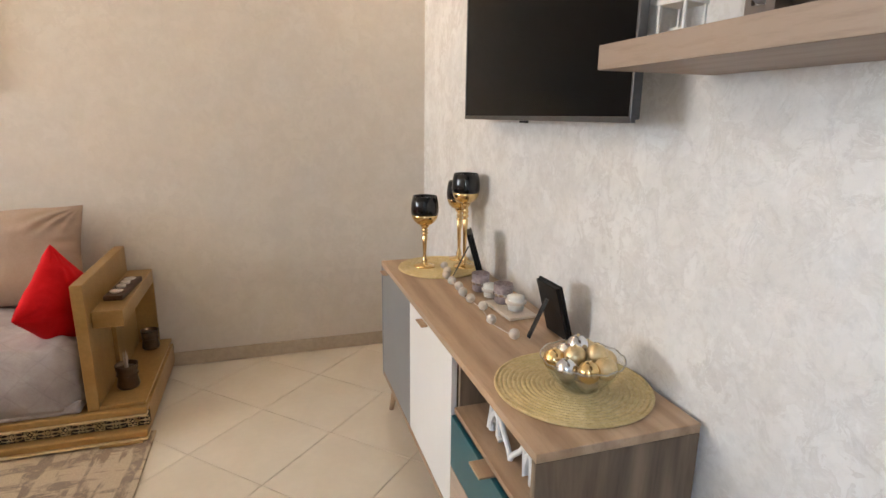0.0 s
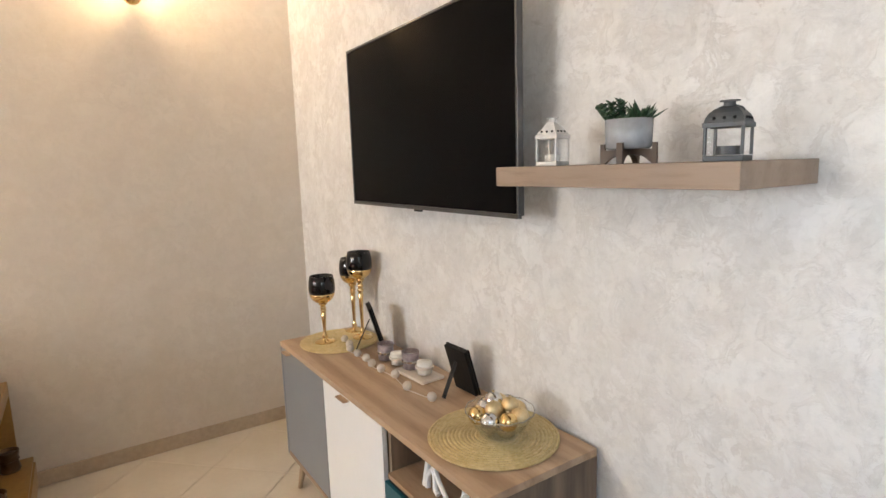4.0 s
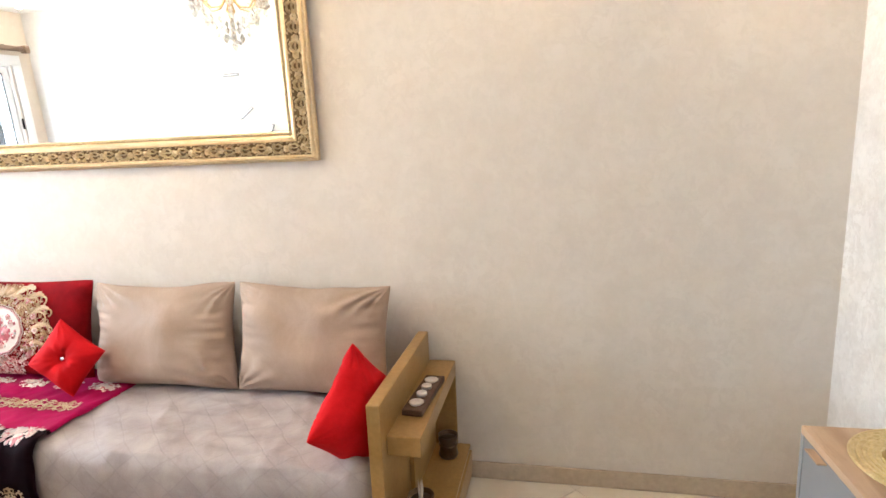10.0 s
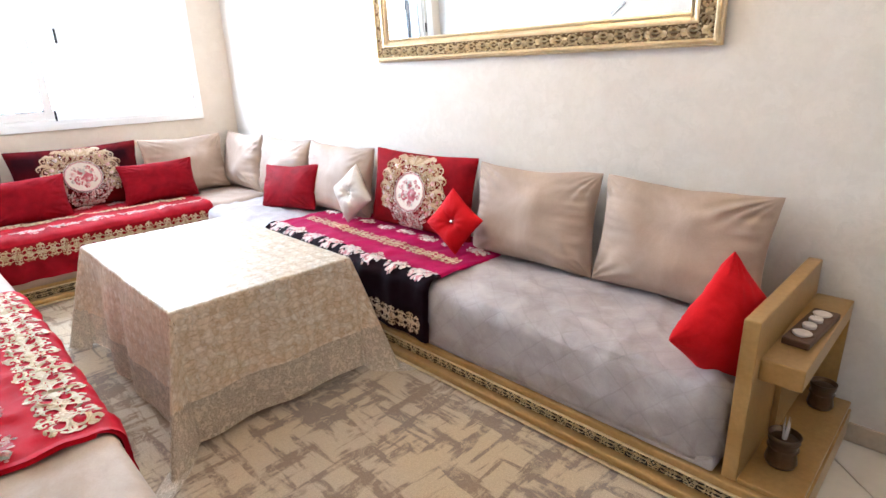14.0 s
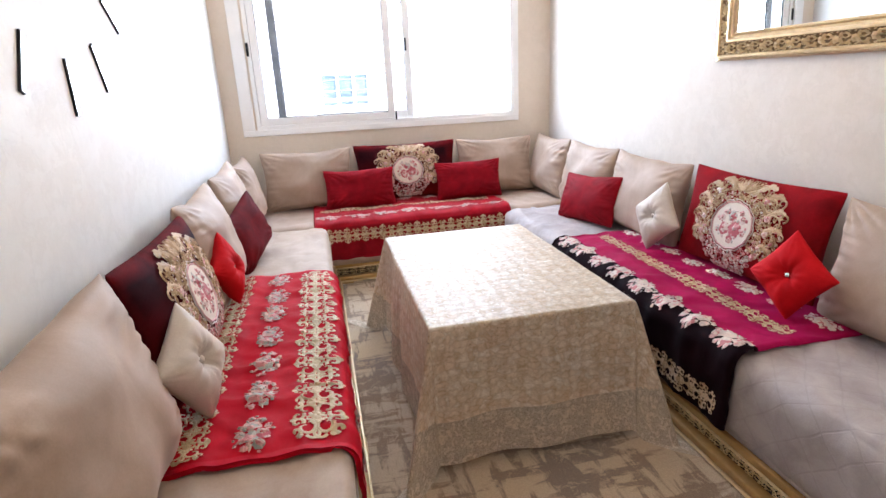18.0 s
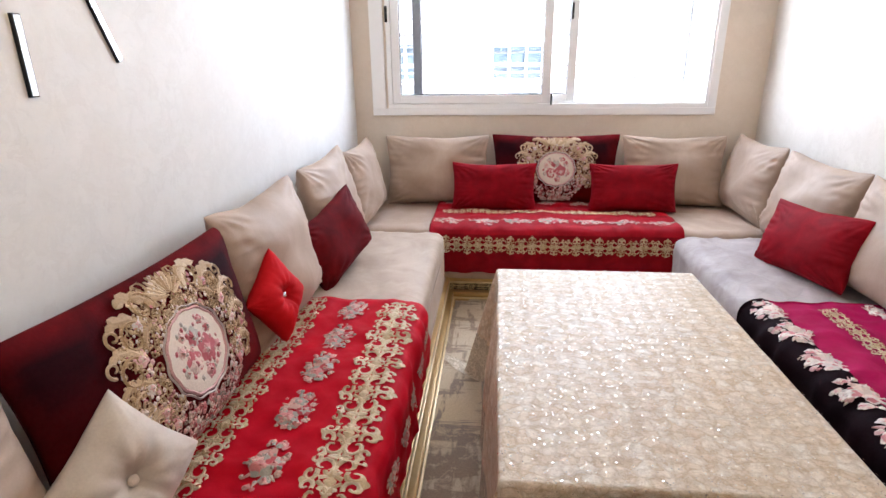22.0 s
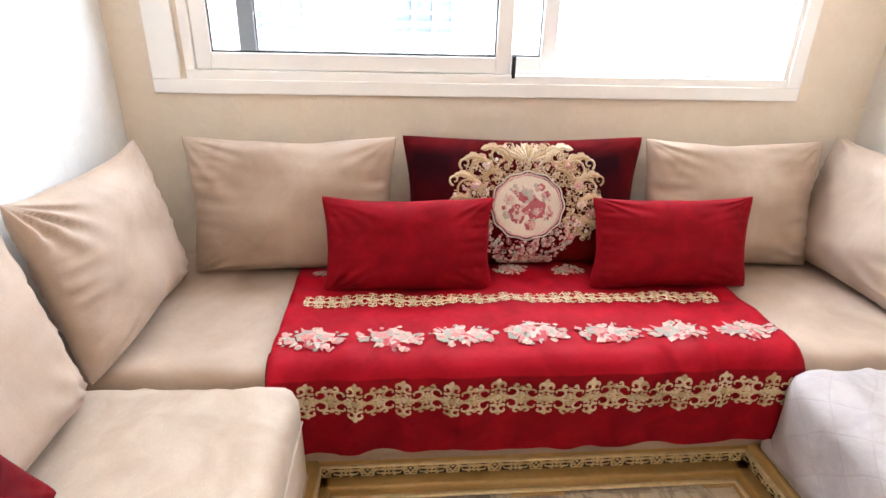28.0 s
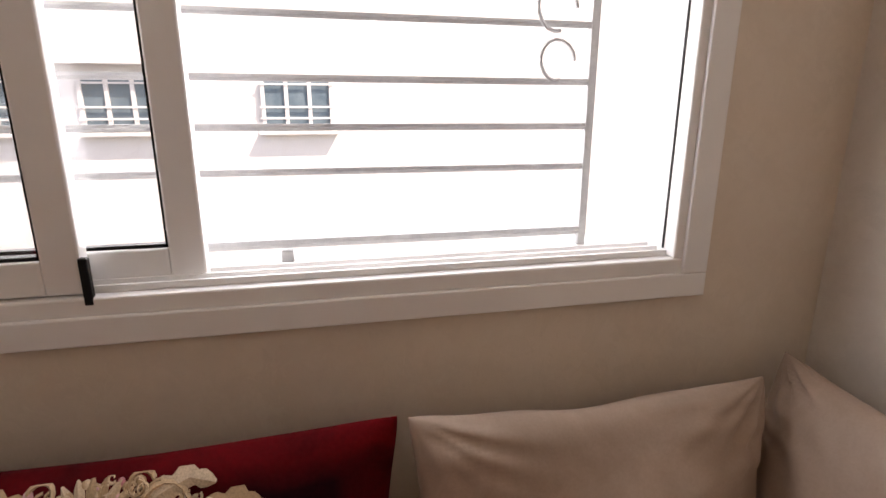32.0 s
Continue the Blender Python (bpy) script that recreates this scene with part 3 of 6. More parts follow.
def pillow(w, h, t, seed=0, n=26, sag=0.042, wrinkle=0.006, tuft=0.0):
    """A stuffed cushion, standing on z = 0, w wide along x, h high, t thick along y; pinched corners, soft creases. tuft: depth of a middle button."""
    bm = bmesh.new()
    grids = []
    rnd = random.Random(seed)
    off = Vector((rnd.uniform(-50, 50), rnd.uniform(-50, 50), rnd.uniform(-50, 50)))
    for face in (-1, 1):
        g = {}
        for i in range(n + 1):
            for j in range(n + 1):
                u, v = 2 * i / n - 1, 2 * j / n - 1
                # denser rows near the seam
                u, v = math.sin(u * math.pi / 2), math.sin(v * math.pi / 2)
                slump = 0.35 * wrinkle * noise.noise(Vector((u * 2.1 + off.y, v * 2.1, off.z)))
                pull_u, pull_v = 1 - sag * (1 - v * v) * 1.9, 1 - sag * (1 - u * u) * 1.9
                ear = 1 - 0.022 * (u * v) ** 8
                x, z = u * w / 2 * pull_u * ear + slump * abs(u), v * h / 2 * pull_v * ear + (1.6 * slump - 0.30 * wrinkle * (1 - u * u)) * max(0.0, v)
                body = plump(u, v)
                y = face * t / 2 * body
                edge = 1 - min(1 - abs(u), 1 - abs(v))
                p = Vector((x * 7, z * 7, face * 3.0)) + off
                ca = math.atan2(1 - abs(v), 1 - abs(u) + 1e-6)
                cd = math.hypot(1 - abs(u), 1 - abs(v))
                y += face * body * wrinkle * (noise.noise(p * 0.8) * 1.3 + 1.3 * math.sin(ca * 17 + 5 * noise.noise(p * 0.5)) * math.exp(-(cd / 0.5) ** 2) * noise.noise(Vector((u * 1.5, v * 1.5, off.x))) * 3.2 + 0.7 * noise.noise(Vector((p.x * 1.2 + p.y, p.y * 3.1, p.z))) * edge ** 2)
                pleat = math.exp(-((1 - abs(u)) / 0.22) ** 1.5) * (1 - v ** 4) * (1 - math.exp(-((1 - abs(u)) / 0.05) ** 2))
                fold = noise.noise(Vector((v * 5.5 + off.x, off.y, face * 2.0 + math.copysign(3.0, u))))
                y += face * wrinkle * 0.9 * pleat * (0.35 - (1 - abs(fold)) ** 5) * min(1.0, body * 2.5)
                y += face * body * wrinkle * 1.1 * noise.noise(Vector((u * 1.7 + off.z, v * 1.5 + off.x, face * 4.0)))
                gather = (1 - abs(noise.noise(Vector((v * 6.0 + off.z, u * 1.2, off.y + face))))) ** 4 * math.exp(-((1 - abs(u)) / 0.34) ** 2) * (1 - math.exp(-((1 - abs(u)) / 0.12) ** 2))
                y -= face * wrinkle * 0.6 * gather * (1 - v ** 6)
                if tuft:
                    r2 = (x / w) ** 2 + (z / h) ** 2
                    y -= face * tuft * math.exp(-r2 * 60)
                    ang = math.atan2(z, x)
                    y -= face * tuft * 0.20 * math.exp(-r2 * 15) * (1 - math.exp(-r2 * 150)) * math.cos(ang * 11 + 2 * noise.noise(off + Vector((u, v, 0))))
                    y -= face * tuft * 0.22 * math.exp(-r2 * 9) * (abs(math.cos(ang * 2)) ** 6)
                if face == 1 and (i in (0, n) or j in (0, n)):
                    g[i, j] = grids[0][i, j]
                else:
                    g[i, j] = bm.verts.new((x, y if not (i in (0, n) or j in (0, n)) else 0, z + h / 2 - 0.0))
        grids.append(g)
        for i in range(n):
            for j in range(n):
                q = [g[i, j], g[i + 1, j], g[i + 1, j + 1], g[i, j + 1]]
                bm.faces.new(q if face == -1 else q[::-1])
    return bm


def rounded_pad(x0, y0, z0, x1, y1, z1, r, seed, nx, ny, quilt=0.0, crown=0.012):
    """A mattress with rolled edges and a lightly crowned, dimpled top; quilt: height of the creases of a loose quilted cover."""
    bm = slab(x0, y0, z0, x1, y1, z1)
    es = [e for e in bm.edges]
    bmesh.ops.subdivide_edges(bm, edges=[e for e in es if abs(e.verts[0].co.x - e.verts[1].co.x) > 0.01], cuts=nx, use_grid_fill=True)
    bmesh.ops.subdivide_edges(bm, edges=[e for e in bm.edges if abs(e.verts[0].co.y - e.verts[1].co.y) > 0.01], cuts=ny, use_grid_fill=True)
    bmesh.ops.subdivide_edges(bm, edges=[e for e in bm.edges if abs(e.verts[0].co.z - e.verts[1].co.z) > 0.01], cuts=16 if quilt else 8, use_grid_fill=True)
    lo, hi = Vector((x0 + r, y0 + r, z0 + r * 0.2)), Vector((x1 - r, y1 - r, z1 - r))
    for v in bm.verts:
        c = v.co.copy()
        base = Vector((min(max(c.x, lo.x), hi.x), min(max(c.y, lo.y), hi.y), min(max(c.z, lo.z), hi.z)))
        d = c - base
        way = d.normalized() if d.length > 1e-6 else Vector((0, 0, 1))
        if d.length > 1e-6:
            v.co = base + way * min(d.length, r)
        n1 = noise.noise(Vector((c.x * 2.3 + seed, c.y * 2.9, c.z * 4)))
        n2 = noise.noise(Vector((c.x * 9 + seed, c.y * 7, c.z * 9)))
        up = max(0.0, (c.z - z0) / (z1 - z0))
        ridge = 1 - abs(noise.noise(Vector((c.x * 4.1 + c.y * 2.0 + seed, c.y * 9.0 - c.x, c.z * 7))))
        v.co.z += up * (crown * n1 + 0.004 * n2 + 0.010 * (ridge ** 5 - 0.4))
        if c.z < z1 - 0.01:
            out = 1 if c.y > (y0 + y1) / 2 else -1
            v.co.y += out * 0.006 * n1 * (1 if min(abs(c.y - y0), abs(c.y - y1)) < 0.02 else 0)
        if quilt and c.z > z0 + 0.02:
            arc = c.y - (z1 - c.z)
            slack = (1 - abs(noise.noise(Vector((c.x * 2.2 + arc * 3.0 + seed, arc * 5.5 - c.x * 0.8, 2.0))))) ** 6
            slack += 0.7 * (1 - abs(noise.noise(Vector((c.x * 5.0 + seed, arc * 3.0 + c.x * 3.0, 5.0))))) ** 8
            loose = 0.35 + 0.65 * max(0.0, min(1.0, (c.x - x1 + 1.1) / 0.9))
            v.co += way * quilt * loose * slack
    return bm

# ---------------------------------------------------------------- room shell
XE, XW, YN, YS = 1.01, -5.21, 3.68, 0.93   # TV wall, window wall, mirror wall, clock wall
XEND, YBACK = -0.30, -0.95                 # end of the clock wall, back of the entrance recess
WY0, WY1, WZ0, WZ1 = 1.17, 3.345, 1.095, 2.28   # window opening

T = 0.16


def wall(name, x0, y0, x1, y1, label, mat=STUCCO, z0=-0.12, z1=CEIL + 0.2):
    return solid(name, slab(x0, y0, z0, x1, y1, z1), mat, label, "wall", "structure")


wall("wall_north", XW - T, YN, XE + T, YN + T, "smooth pearly beige plaster wall behind the mirror", SMOOTH_LIT_STUCCO)
wall("wall_east", XE, YBACK, XE + T, YN, "pearly beige decorative plaster wall behind the television")
wall("wall_south", XW - T, YS - T, XEND, YS, "pearly beige decorative plaster wall with the clock", SOFT_STUCCO)
wall("wall_back", XEND - T, YBACK - T, XE + T, YBACK, "plain plaster wall closing the entrance recess")
RY0, RY1, RZ0, RZ1 = -0.70, 0.26, 1.10, 2.10   # side window of the recess
bm = bmesh.new()
for a in ((YBACK, -0.12, YS - T, RZ0), (YBACK, RZ1, YS - T, CEIL + 0.2), (YBACK, RZ0, RY0, RZ1), (RY1, RZ0, YS - T, RZ1)):
    slab(XEND - T, a[0], a[1], XEND, a[2], a[3], bm=bm)
solid("wall_recess", bm, STUCCO, "plain plaster wall of the entrance recess with a window", "wall", "structure")
bm = bmesh.new()
for a in ((YS, -0.12, YN, WZ0), (YS, WZ1, YN, CEIL + 0.2), (YS, WZ0, WY0, WZ1), (WY1, WZ0, YN, WZ1)):
    slab(XW - 0.25, a[0], a[1], XW, a[2], a[3], bm=bm)
solid("wall_west", bm, WARM_LIT_STUCCO, "pearly beige plaster wall with a wide window opening", "wall", "structure")

# stepped plaster ceiling: lower border, raised middle
bm = bmesh.new()
cx0, cy0, cx1, cy1 = XW + 0.42, YS + 0.42, XE - 0.42, YN - 0.42
for a in ((XW, YS, XE, cy0), (XW, cy1, XE, YN), (XW, cy0, cx0, cy1), (cx1, cy0, XE, cy1)):
    slab(a[0], a[1], CEIL, a[2], a[3], CEIL + 0.2, bm=bm)
for k, (d, z) in enumerate(((0.0, 0.03), (0.05, 0.06), (0.11, 0.10))):
    x0, y0, x1, y1, w = cx0 + d, cy0 + d, cx1 - d, cy1 - d, 0.055
    for a in ((x0, y0, x1, y0 + w), (x0, y1 - w, x1, y1), (x0, y0 + w, x0 + w, y1 - w), (x1 - w, y0 + w, x1, y1 - w)):
        slab(a[0], a[1], CEIL + z, a[2], a[3], CEIL + 0.2, bm=bm)
slab(cx0 + 0.165, cy0 + 0.165, CEIL + 0.13, cx1 - 0.165, cy1 - 0.165, CEIL + 0.2, bm=bm)
slab(XEND, YBACK, CEIL, XE, YS, CEIL + 0.2, bm=bm)
solid("ceiling", bm, CEIL_WHITE, "white stepped plaster ceiling with a raised middle", "ceiling", "structure")

floor = solid("floor", slab(XW, YBACK, -0.12, XE, YN, -0.006), GROUT, "cream square floor tiles laid diagonally with grey joints", "floor", "structure")


def skirting(name, x0, y0, x1, y1):
    solid(name, slab(x0, y0, 0, x1, y1, 0.078, 0.003), SKIRT, "cream ceramic skirting along the wall", "baseboard", "structure")


skirting("baseboard_north", XW, YN - 0.012, XE - 0.013, YN - 0.001)
skirting("baseboard_east", XE - 0.012, YBACK, XE - 0.001, YN - 0.013)
skirting("baseboard_recess", XEND + 0.001, YBACK, XEND + 0.012, YS - T)

# ---------------------------------------------------------------- window
win = thing("window_1", pose(0, 0, 0), "white aluminium sliding window with one sash pushed aside", "window", kind="structure")


def frame_bars(y0, z0, y1, z1, x0, x1, w, parent, name, mat, label="", bevel=0.004):
    bm = bmesh.new()
    for a in ((y0, z0, y1, z0 + w), (y0, z1 - w, y1, z1), (y0, z0 + w, y0 + w, z1 - w), (y1 - w, z0 + w, y1, z1 - w)):
        slab(x0, a[0], a[1], x1, a[2], a[3], bevel, bm)
    return part(name, bm, mat, parent, label)


trim = bmesh.new()
for a in ((1.06, 1.05, 3.385, 1.0975), (1.06, 2.265, 3.385, 2.36), (1.06, 1.0975, 1.155, 2.265), (3.332, 1.0975, 3.385, 2.265)):
    slab(XW + 0.001, a[0], a[1], XW + 0.016, a[2], a[3], 0.003, trim)
part("window_trim", trim, WHITE_LACQUER, win, "flat white trim round the opening")
for a in ((WY0 + 0.0005, WZ0 + 0.013, WY0 + 0.005, WZ1 - 0.005), (WY1 - 0.005, WZ0 + 0.013, WY1 - 0.0005, WZ1 - 0.005), (WY0 + 0.006, WZ1 - 0.0048, WY1 - 0.006, WZ1 - 0.0005)):
    part("reveal", slab(XW - 0.248, a[0], a[1], XW - 0.101, a[2], a[3]), FACADE, win, "white painted reveal")
frame_bars(WY0, WZ0, WY1, WZ1, XW - 0.10, XW + 0.008, 0.032, win, "window_frame", WHITE_LACQUER)


def sash(y0, y1, x, shaded_stile):
    """A sliding sash: four rounded profiles, a black gasket and one pane; shaded_stile paints the first stile's shade.
    """
    z0, z1, w = 1.129, 2.246, 0.056
    x0, x1 = XW + x - 0.016, XW + x + 0.016
    sp = part("sash", slab(x0, y0 + w, z0, x1, y1 - w, z0 + w, 0.004), WHITE_LACQUER, win)
    part("profile", slab(x0, y0 + w, z1 - w, x1, y1 - w, z1, 0.004), WHITE_LACQUER, sp)
    part("profile", slab(x0, y0, z0, x1, y0 + w, z1, 0.004), SHADE_GREY if shaded_stile else WHITE_LACQUER, sp)
    part("profile", slab(x0, y1 - w, z0, x1, y1, z1, 0.004), WHITE_LACQUER, sp)
    gasket = bmesh.new()
    for a in ((y0 + w, z0 + w, y1 - w, z0 + w + 0.006), (y0 + w, z1 - w - 0.006, y1 - w, z1 - w), (y0 + w, z0 + w, y0 + w + 0.005, z1 - w), (y1 - w - 0.005, z0 + w, y1 - w, z1 - w)):
        slab(XW + x - 0.008, a[0], a[1], XW + x + 0.008, a[2], a[3], bm=gasket)
    part("gasket", gasket, BLACK_PLASTIC, sp)
    p = part("pane", slab(XW + x - 0.003, y0 + w, z0 + w, XW + x + 0.003, y1 - w, z1 - w), GLASS, sp)
    p.visible_shadow = False


sash(1.203, 2.292, -0.022, False)
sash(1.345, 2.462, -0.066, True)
part("latch", slab(XW + 0.0085, 1.168, 1.66, XW + 0.02, 1.186, 1.76, 0.003), BLACK_PLASTIC, win, "black latch")
part("latch", slab(XW - 0.005, 2.405, 1.66, XW + 0.006, 2.42, 1.76, 0.003), BLACK_PLASTIC, win, "black latch")
part("seal", slab(XW - 0.030, WY1 - 0.0345, WZ0 + 0.045, XW - 0.026, WY1 - 0.0322, WZ1 - 0.033), BLACK_PLASTIC, win, "thin black rubber seal")
part("end_stop", slab(XW - 0.004, 2.293, 1.115, XW + 0.009, 2.306, 1.19, 0.002), BLACK_PLASTIC, win, "dark plastic sash stop")
for k in range(3):
    part("track", slab(XW - 0.085 + k * 0.032, WY0 + 0.033, WZ0 + 0.032, XW - 0.079 + k * 0.032, WY1 - 0.033, WZ0 + 0.044, 0.001), WHITE_LACQUER, win)
part("sill", slab(XW - 0.30, WY0 + 0.001, WZ0 - 0.06, XW - 0.101, WY1 - 0.001, WZ0 + 0.012, 0.006), FACADE, win, "plastered outer sill")

win2 = thing("window_2", pose(0, 0, 0), "plain white window in the side of the recess", "window", kind="structure")
bm = bmesh.new()
for a in ((RY0, RZ0, RY1, RZ0 + 0.03), (RY0, RZ1 - 0.03, RY1, RZ1), (RY0, RZ0 + 0.03, RY0 + 0.03, RZ1 - 0.03), (RY1 - 0.03, RZ0 + 0.03, RY1, RZ1 - 0.03)):
    slab(XEND - 0.15, a[0], a[1], XEND - 0.09, a[2], a[3], 0.004, bm)
part("window_frame", bm, WHITE_LACQUER, win2)
part("pane", slab(XEND - 0.123, RY0 + 0.03, RZ0 + 0.03, XEND - 0.117, RY1 - 0.03, RZ1 - 0.03), GLASS, win2).visible_shadow = False

# iron grille outside the window
grille = thing("window_grille", pose(XW - 0.21, 0, 0), "pale painted iron grille bars outside the window", "window grille")
for z in (1.14, 1.283, 1.368, 1.458, 1.57, 1.69, 1.81, 1.93, 2.05, 2.17):
    part("bar", tube([(0, WY0 + 0.012, z), (0, 1.7, z + 0.003), (0, 2.4, z + 0.004), (0, 3.22, z)], 0.010 if z < 1.2 else 0.0075, 6), RAIL_PAINT, grille)
for y in (WY0 + 0.02, 3.225):
    part("post", slab(-0.009, y - 0.009, 1.09, 0.009, y + 0.009, 2.25, 0.002), RAIL_PAINT, grille)
part("foot", slab(-0.012, 2.573, 1.06, 0.012, 2.597, 1.13, 0.002), RAIL_PAINT, grille)
bm = bmesh.new()
for cy, cz, r in ((3.135, 1.60, 0.045), (3.14, 1.50, 0.04), (3.11, 1.73, 0.06)):
    tube([(0.012, cy + r * math.cos(a * 0.42) * (1 - 0.02 * a), cz + r * math.sin(a * 0.42)) for a in range(13)], 0.004, 5, bm)
part("scroll", bm, RAIL_PAINT, grille)

# the street and the house opposite
solid("ground", slab(-400, -400, -6.3, 400, 400, -6.0), EARTH, "street and ground below the window", "ground", "structure")
house = thing("apartment_house", pose(-14.0, 0, -6.0), "white sunlit apartment house across the street", "house")
part("wall", slab(-8, -16, 0, 0, 20, 10.4), FACADE, house)
part("roof", slab(-8.2, -16.2, 10.4, 0.25, 20.2, 10.9, 0.02), FACADE, house, "flat roof with a parapet")
for fl, z0 in enumerate((0.9, 3.9, 6.95)):
    for k, y0 in enumerate((-11.2, -8.3, -5.4, -2.75, -0.85, 1.80) + ((4.6, 7.4, 10.2, 13.0) if fl < 2 else ())):
        w = part("window", slab(0.001, y0, z0, 0.03, y0 + 1.15, z0 + 0.76), FAR_GLASS, house, "dark window behind a white grille" if fl == 2 else "")
        g = bmesh.new()
        for dy in (0.0, 0.37, 0.74, 1.09):
            slab(0.031, y0 + dy, z0, 0.07, y0 + dy + 0.06, z0 + 0.76, bm=g)
        for dz in (0.0, 0.16, 0.34, 0.70):
            slab(0.071, y0 - 0.03, z0 + dz, 0.085, y0 + 1.18, z0 + dz + 0.03, bm=g)
        part("frame", g, FACADE, w)
        part("ledge", slab(0.001, y0 - 0.06, z0 - 0.09, 0.16, y0 + 1.21, z0 - 0.035, 0.01), FACADE, w, "plaster sill")
        if fl == 2 and y0 < 1.0:
            part("canopy", slab(0.001, y0 - 0.25, z0 + 0.98, 0.24, y0 + 1.40, z0 + 1.07, 0.01), FACADE, w, "plaster canopy over the window")

# ---------------------------------------------------------------- rug
solid("rug", slab(-4.40, 1.50, -0.004, -0.385, 3.0, 0.009, 0.003), RUG, "distressed taupe and brown patterned rug on the tiles", "rug", smooth=False)

# ---------------------------------------------------------------- banquettes
SEAT = 0.46
LEDGE = 0.15


def spiral(cx, cy, r0, r1, a0, a1, n=14):
    """Points of a scroll round (cx, cy): radius r0 to r1, angles in degrees."""
    return [(cx + (r0 + (r1 - r0) * i / n) * math.cos(radians(a0 + (a1 - a0) * i / n)), cy + (r0 + (r1 - r0) * i / n) * math.sin(radians(a0 + (a1 - a0) * i / n))) for i in range(n + 1)]


def cord(bm, pts, width, surf, rise, taper=0.5):
    """A raised flat cord along 2D points, laid on a surface: surf(u, v, height) gives the place."""
    rows = []
    for i, (x, y) in enumerate(pts):
        x0, y0 = pts[max(i - 1, 0)]
        x1, y1 = pts[min(i + 1, len(pts) - 1)]
        d = math.hypot(x1 - x0, y1 - y0) or 1.0
        k = width / 2 * (1 - taper * (i / (len(pts) - 1)) ** 2)
        nx, ny = -(y1 - y0) / d * k, (x1 - x0) / d * k
        rows.append([bm.verts.new(surf(x + nx, y + ny, 0.0008)), bm.verts.new(surf(x, y, rise)), bm.verts.new(surf(x - nx, y - ny, 0.0008))])
    for a, b in zip(rows, rows[1:]):
        bm.faces.new((a[0], a[1], b[1], b[0]))
        bm.faces.new((a[1], a[2], b[2], b[1]))


def rosette(bm, x, y, r, surf, rise, petals=5, turn=0.0, n=18):
    """A small stitched flower or leaf blot with a lobed outline, raised in the middle."""
    mid = bm.verts.new(surf(x, y, rise))
    ring = []
    for i in range(n):
        a = 2 * math.pi * i / n
        k = r * (0.89 + 0.11 * math.cos(petals * a + turn))
        ring.append(bm.verts.new(surf(x + k * math.cos(a + turn), y + k * math.sin(a + turn), 0.0008)))
    for i in range(n):
        bm.faces.new((mid, ring[i], ring[(i + 1) % n]))


def scroll_unit(bm, x, y, sx, sy, surf, w, rise):
    """One unit of a baroque border, sx long and sy high: paired scrolls, a middle bud and outer curls."""
    for mx in (-1, 1):
        for my in (-1, 1):
            for cx, cy, r0, r1, a0, a1 in ((0.27, 0.20, 0.24, 0.04, 180, 560), (0.10, 0.36, 0.13, 0.03, -60, -420), (0.40, 0.05, 0.16, 0.06, 60, -160), (0.40, 0.37, 0.10, 0.02, 0, -330), (0.17, 0.05, 0.08, 0.03, 90, 430)):
                cord(bm, [(x + mx * px * sx, y + my * py * sy) for px, py in spiral(cx, cy, r0, r1, a0, a1, 11)], w, surf, rise)
    rosette(bm, x, y, sy * 0.11, surf, rise * 1.2, 4)
    for my in (-1, 1):
        rosette(bm, x, y + my * sy * 0.44, sy * 0.085, surf, rise, 3)
        rosette(bm, x + sx * 0.48, y + my * sy * 0.30, sy * 0.07, surf, rise, 3)


def acanthus(bm, pts, width, surf, rise, lobes=4):
    """A lobed leaf along a curved spine, raised along its midrib."""
    rows, n = [], len(pts) * 3
    for k in range(n + 1):
        f = k / n * (len(pts) - 1)
        i = min(int(f), len(pts) - 2)
        g = f - i
        x, y = pts[i][0] * (1 - g) + pts[i + 1][0] * g, pts[i][1] * (1 - g) + pts[i + 1][1] * g
        dx, dy = pts[i + 1][0] - pts[i][0], pts[i + 1][1] - pts[i][1]
        d = math.hypot(dx, dy) or 1.0
        s = k / n
        half = width / 2 * (0.25 + 1.1 * math.sin(math.pi * min(1.0, 0.12 + 0.88 * s)) ** 0.7) * (0.62 + 0.38 * abs(math.sin(s * math.pi * lobes)))
        nx, ny = -dy / d * half, dx / d * half
        rows.append([bm.verts.new(surf(x + nx, y + ny, 0.0008)), bm.verts.new(surf(x, y, rise)), bm.verts.new(surf(x - nx, y - ny, 0.0008))])
    for a, b in zip(rows, rows[1:]):
        bm.faces.new((a[0], a[1], b[1], b[0]))
        bm.faces.new((a[1], a[2], b[2], b[1]))


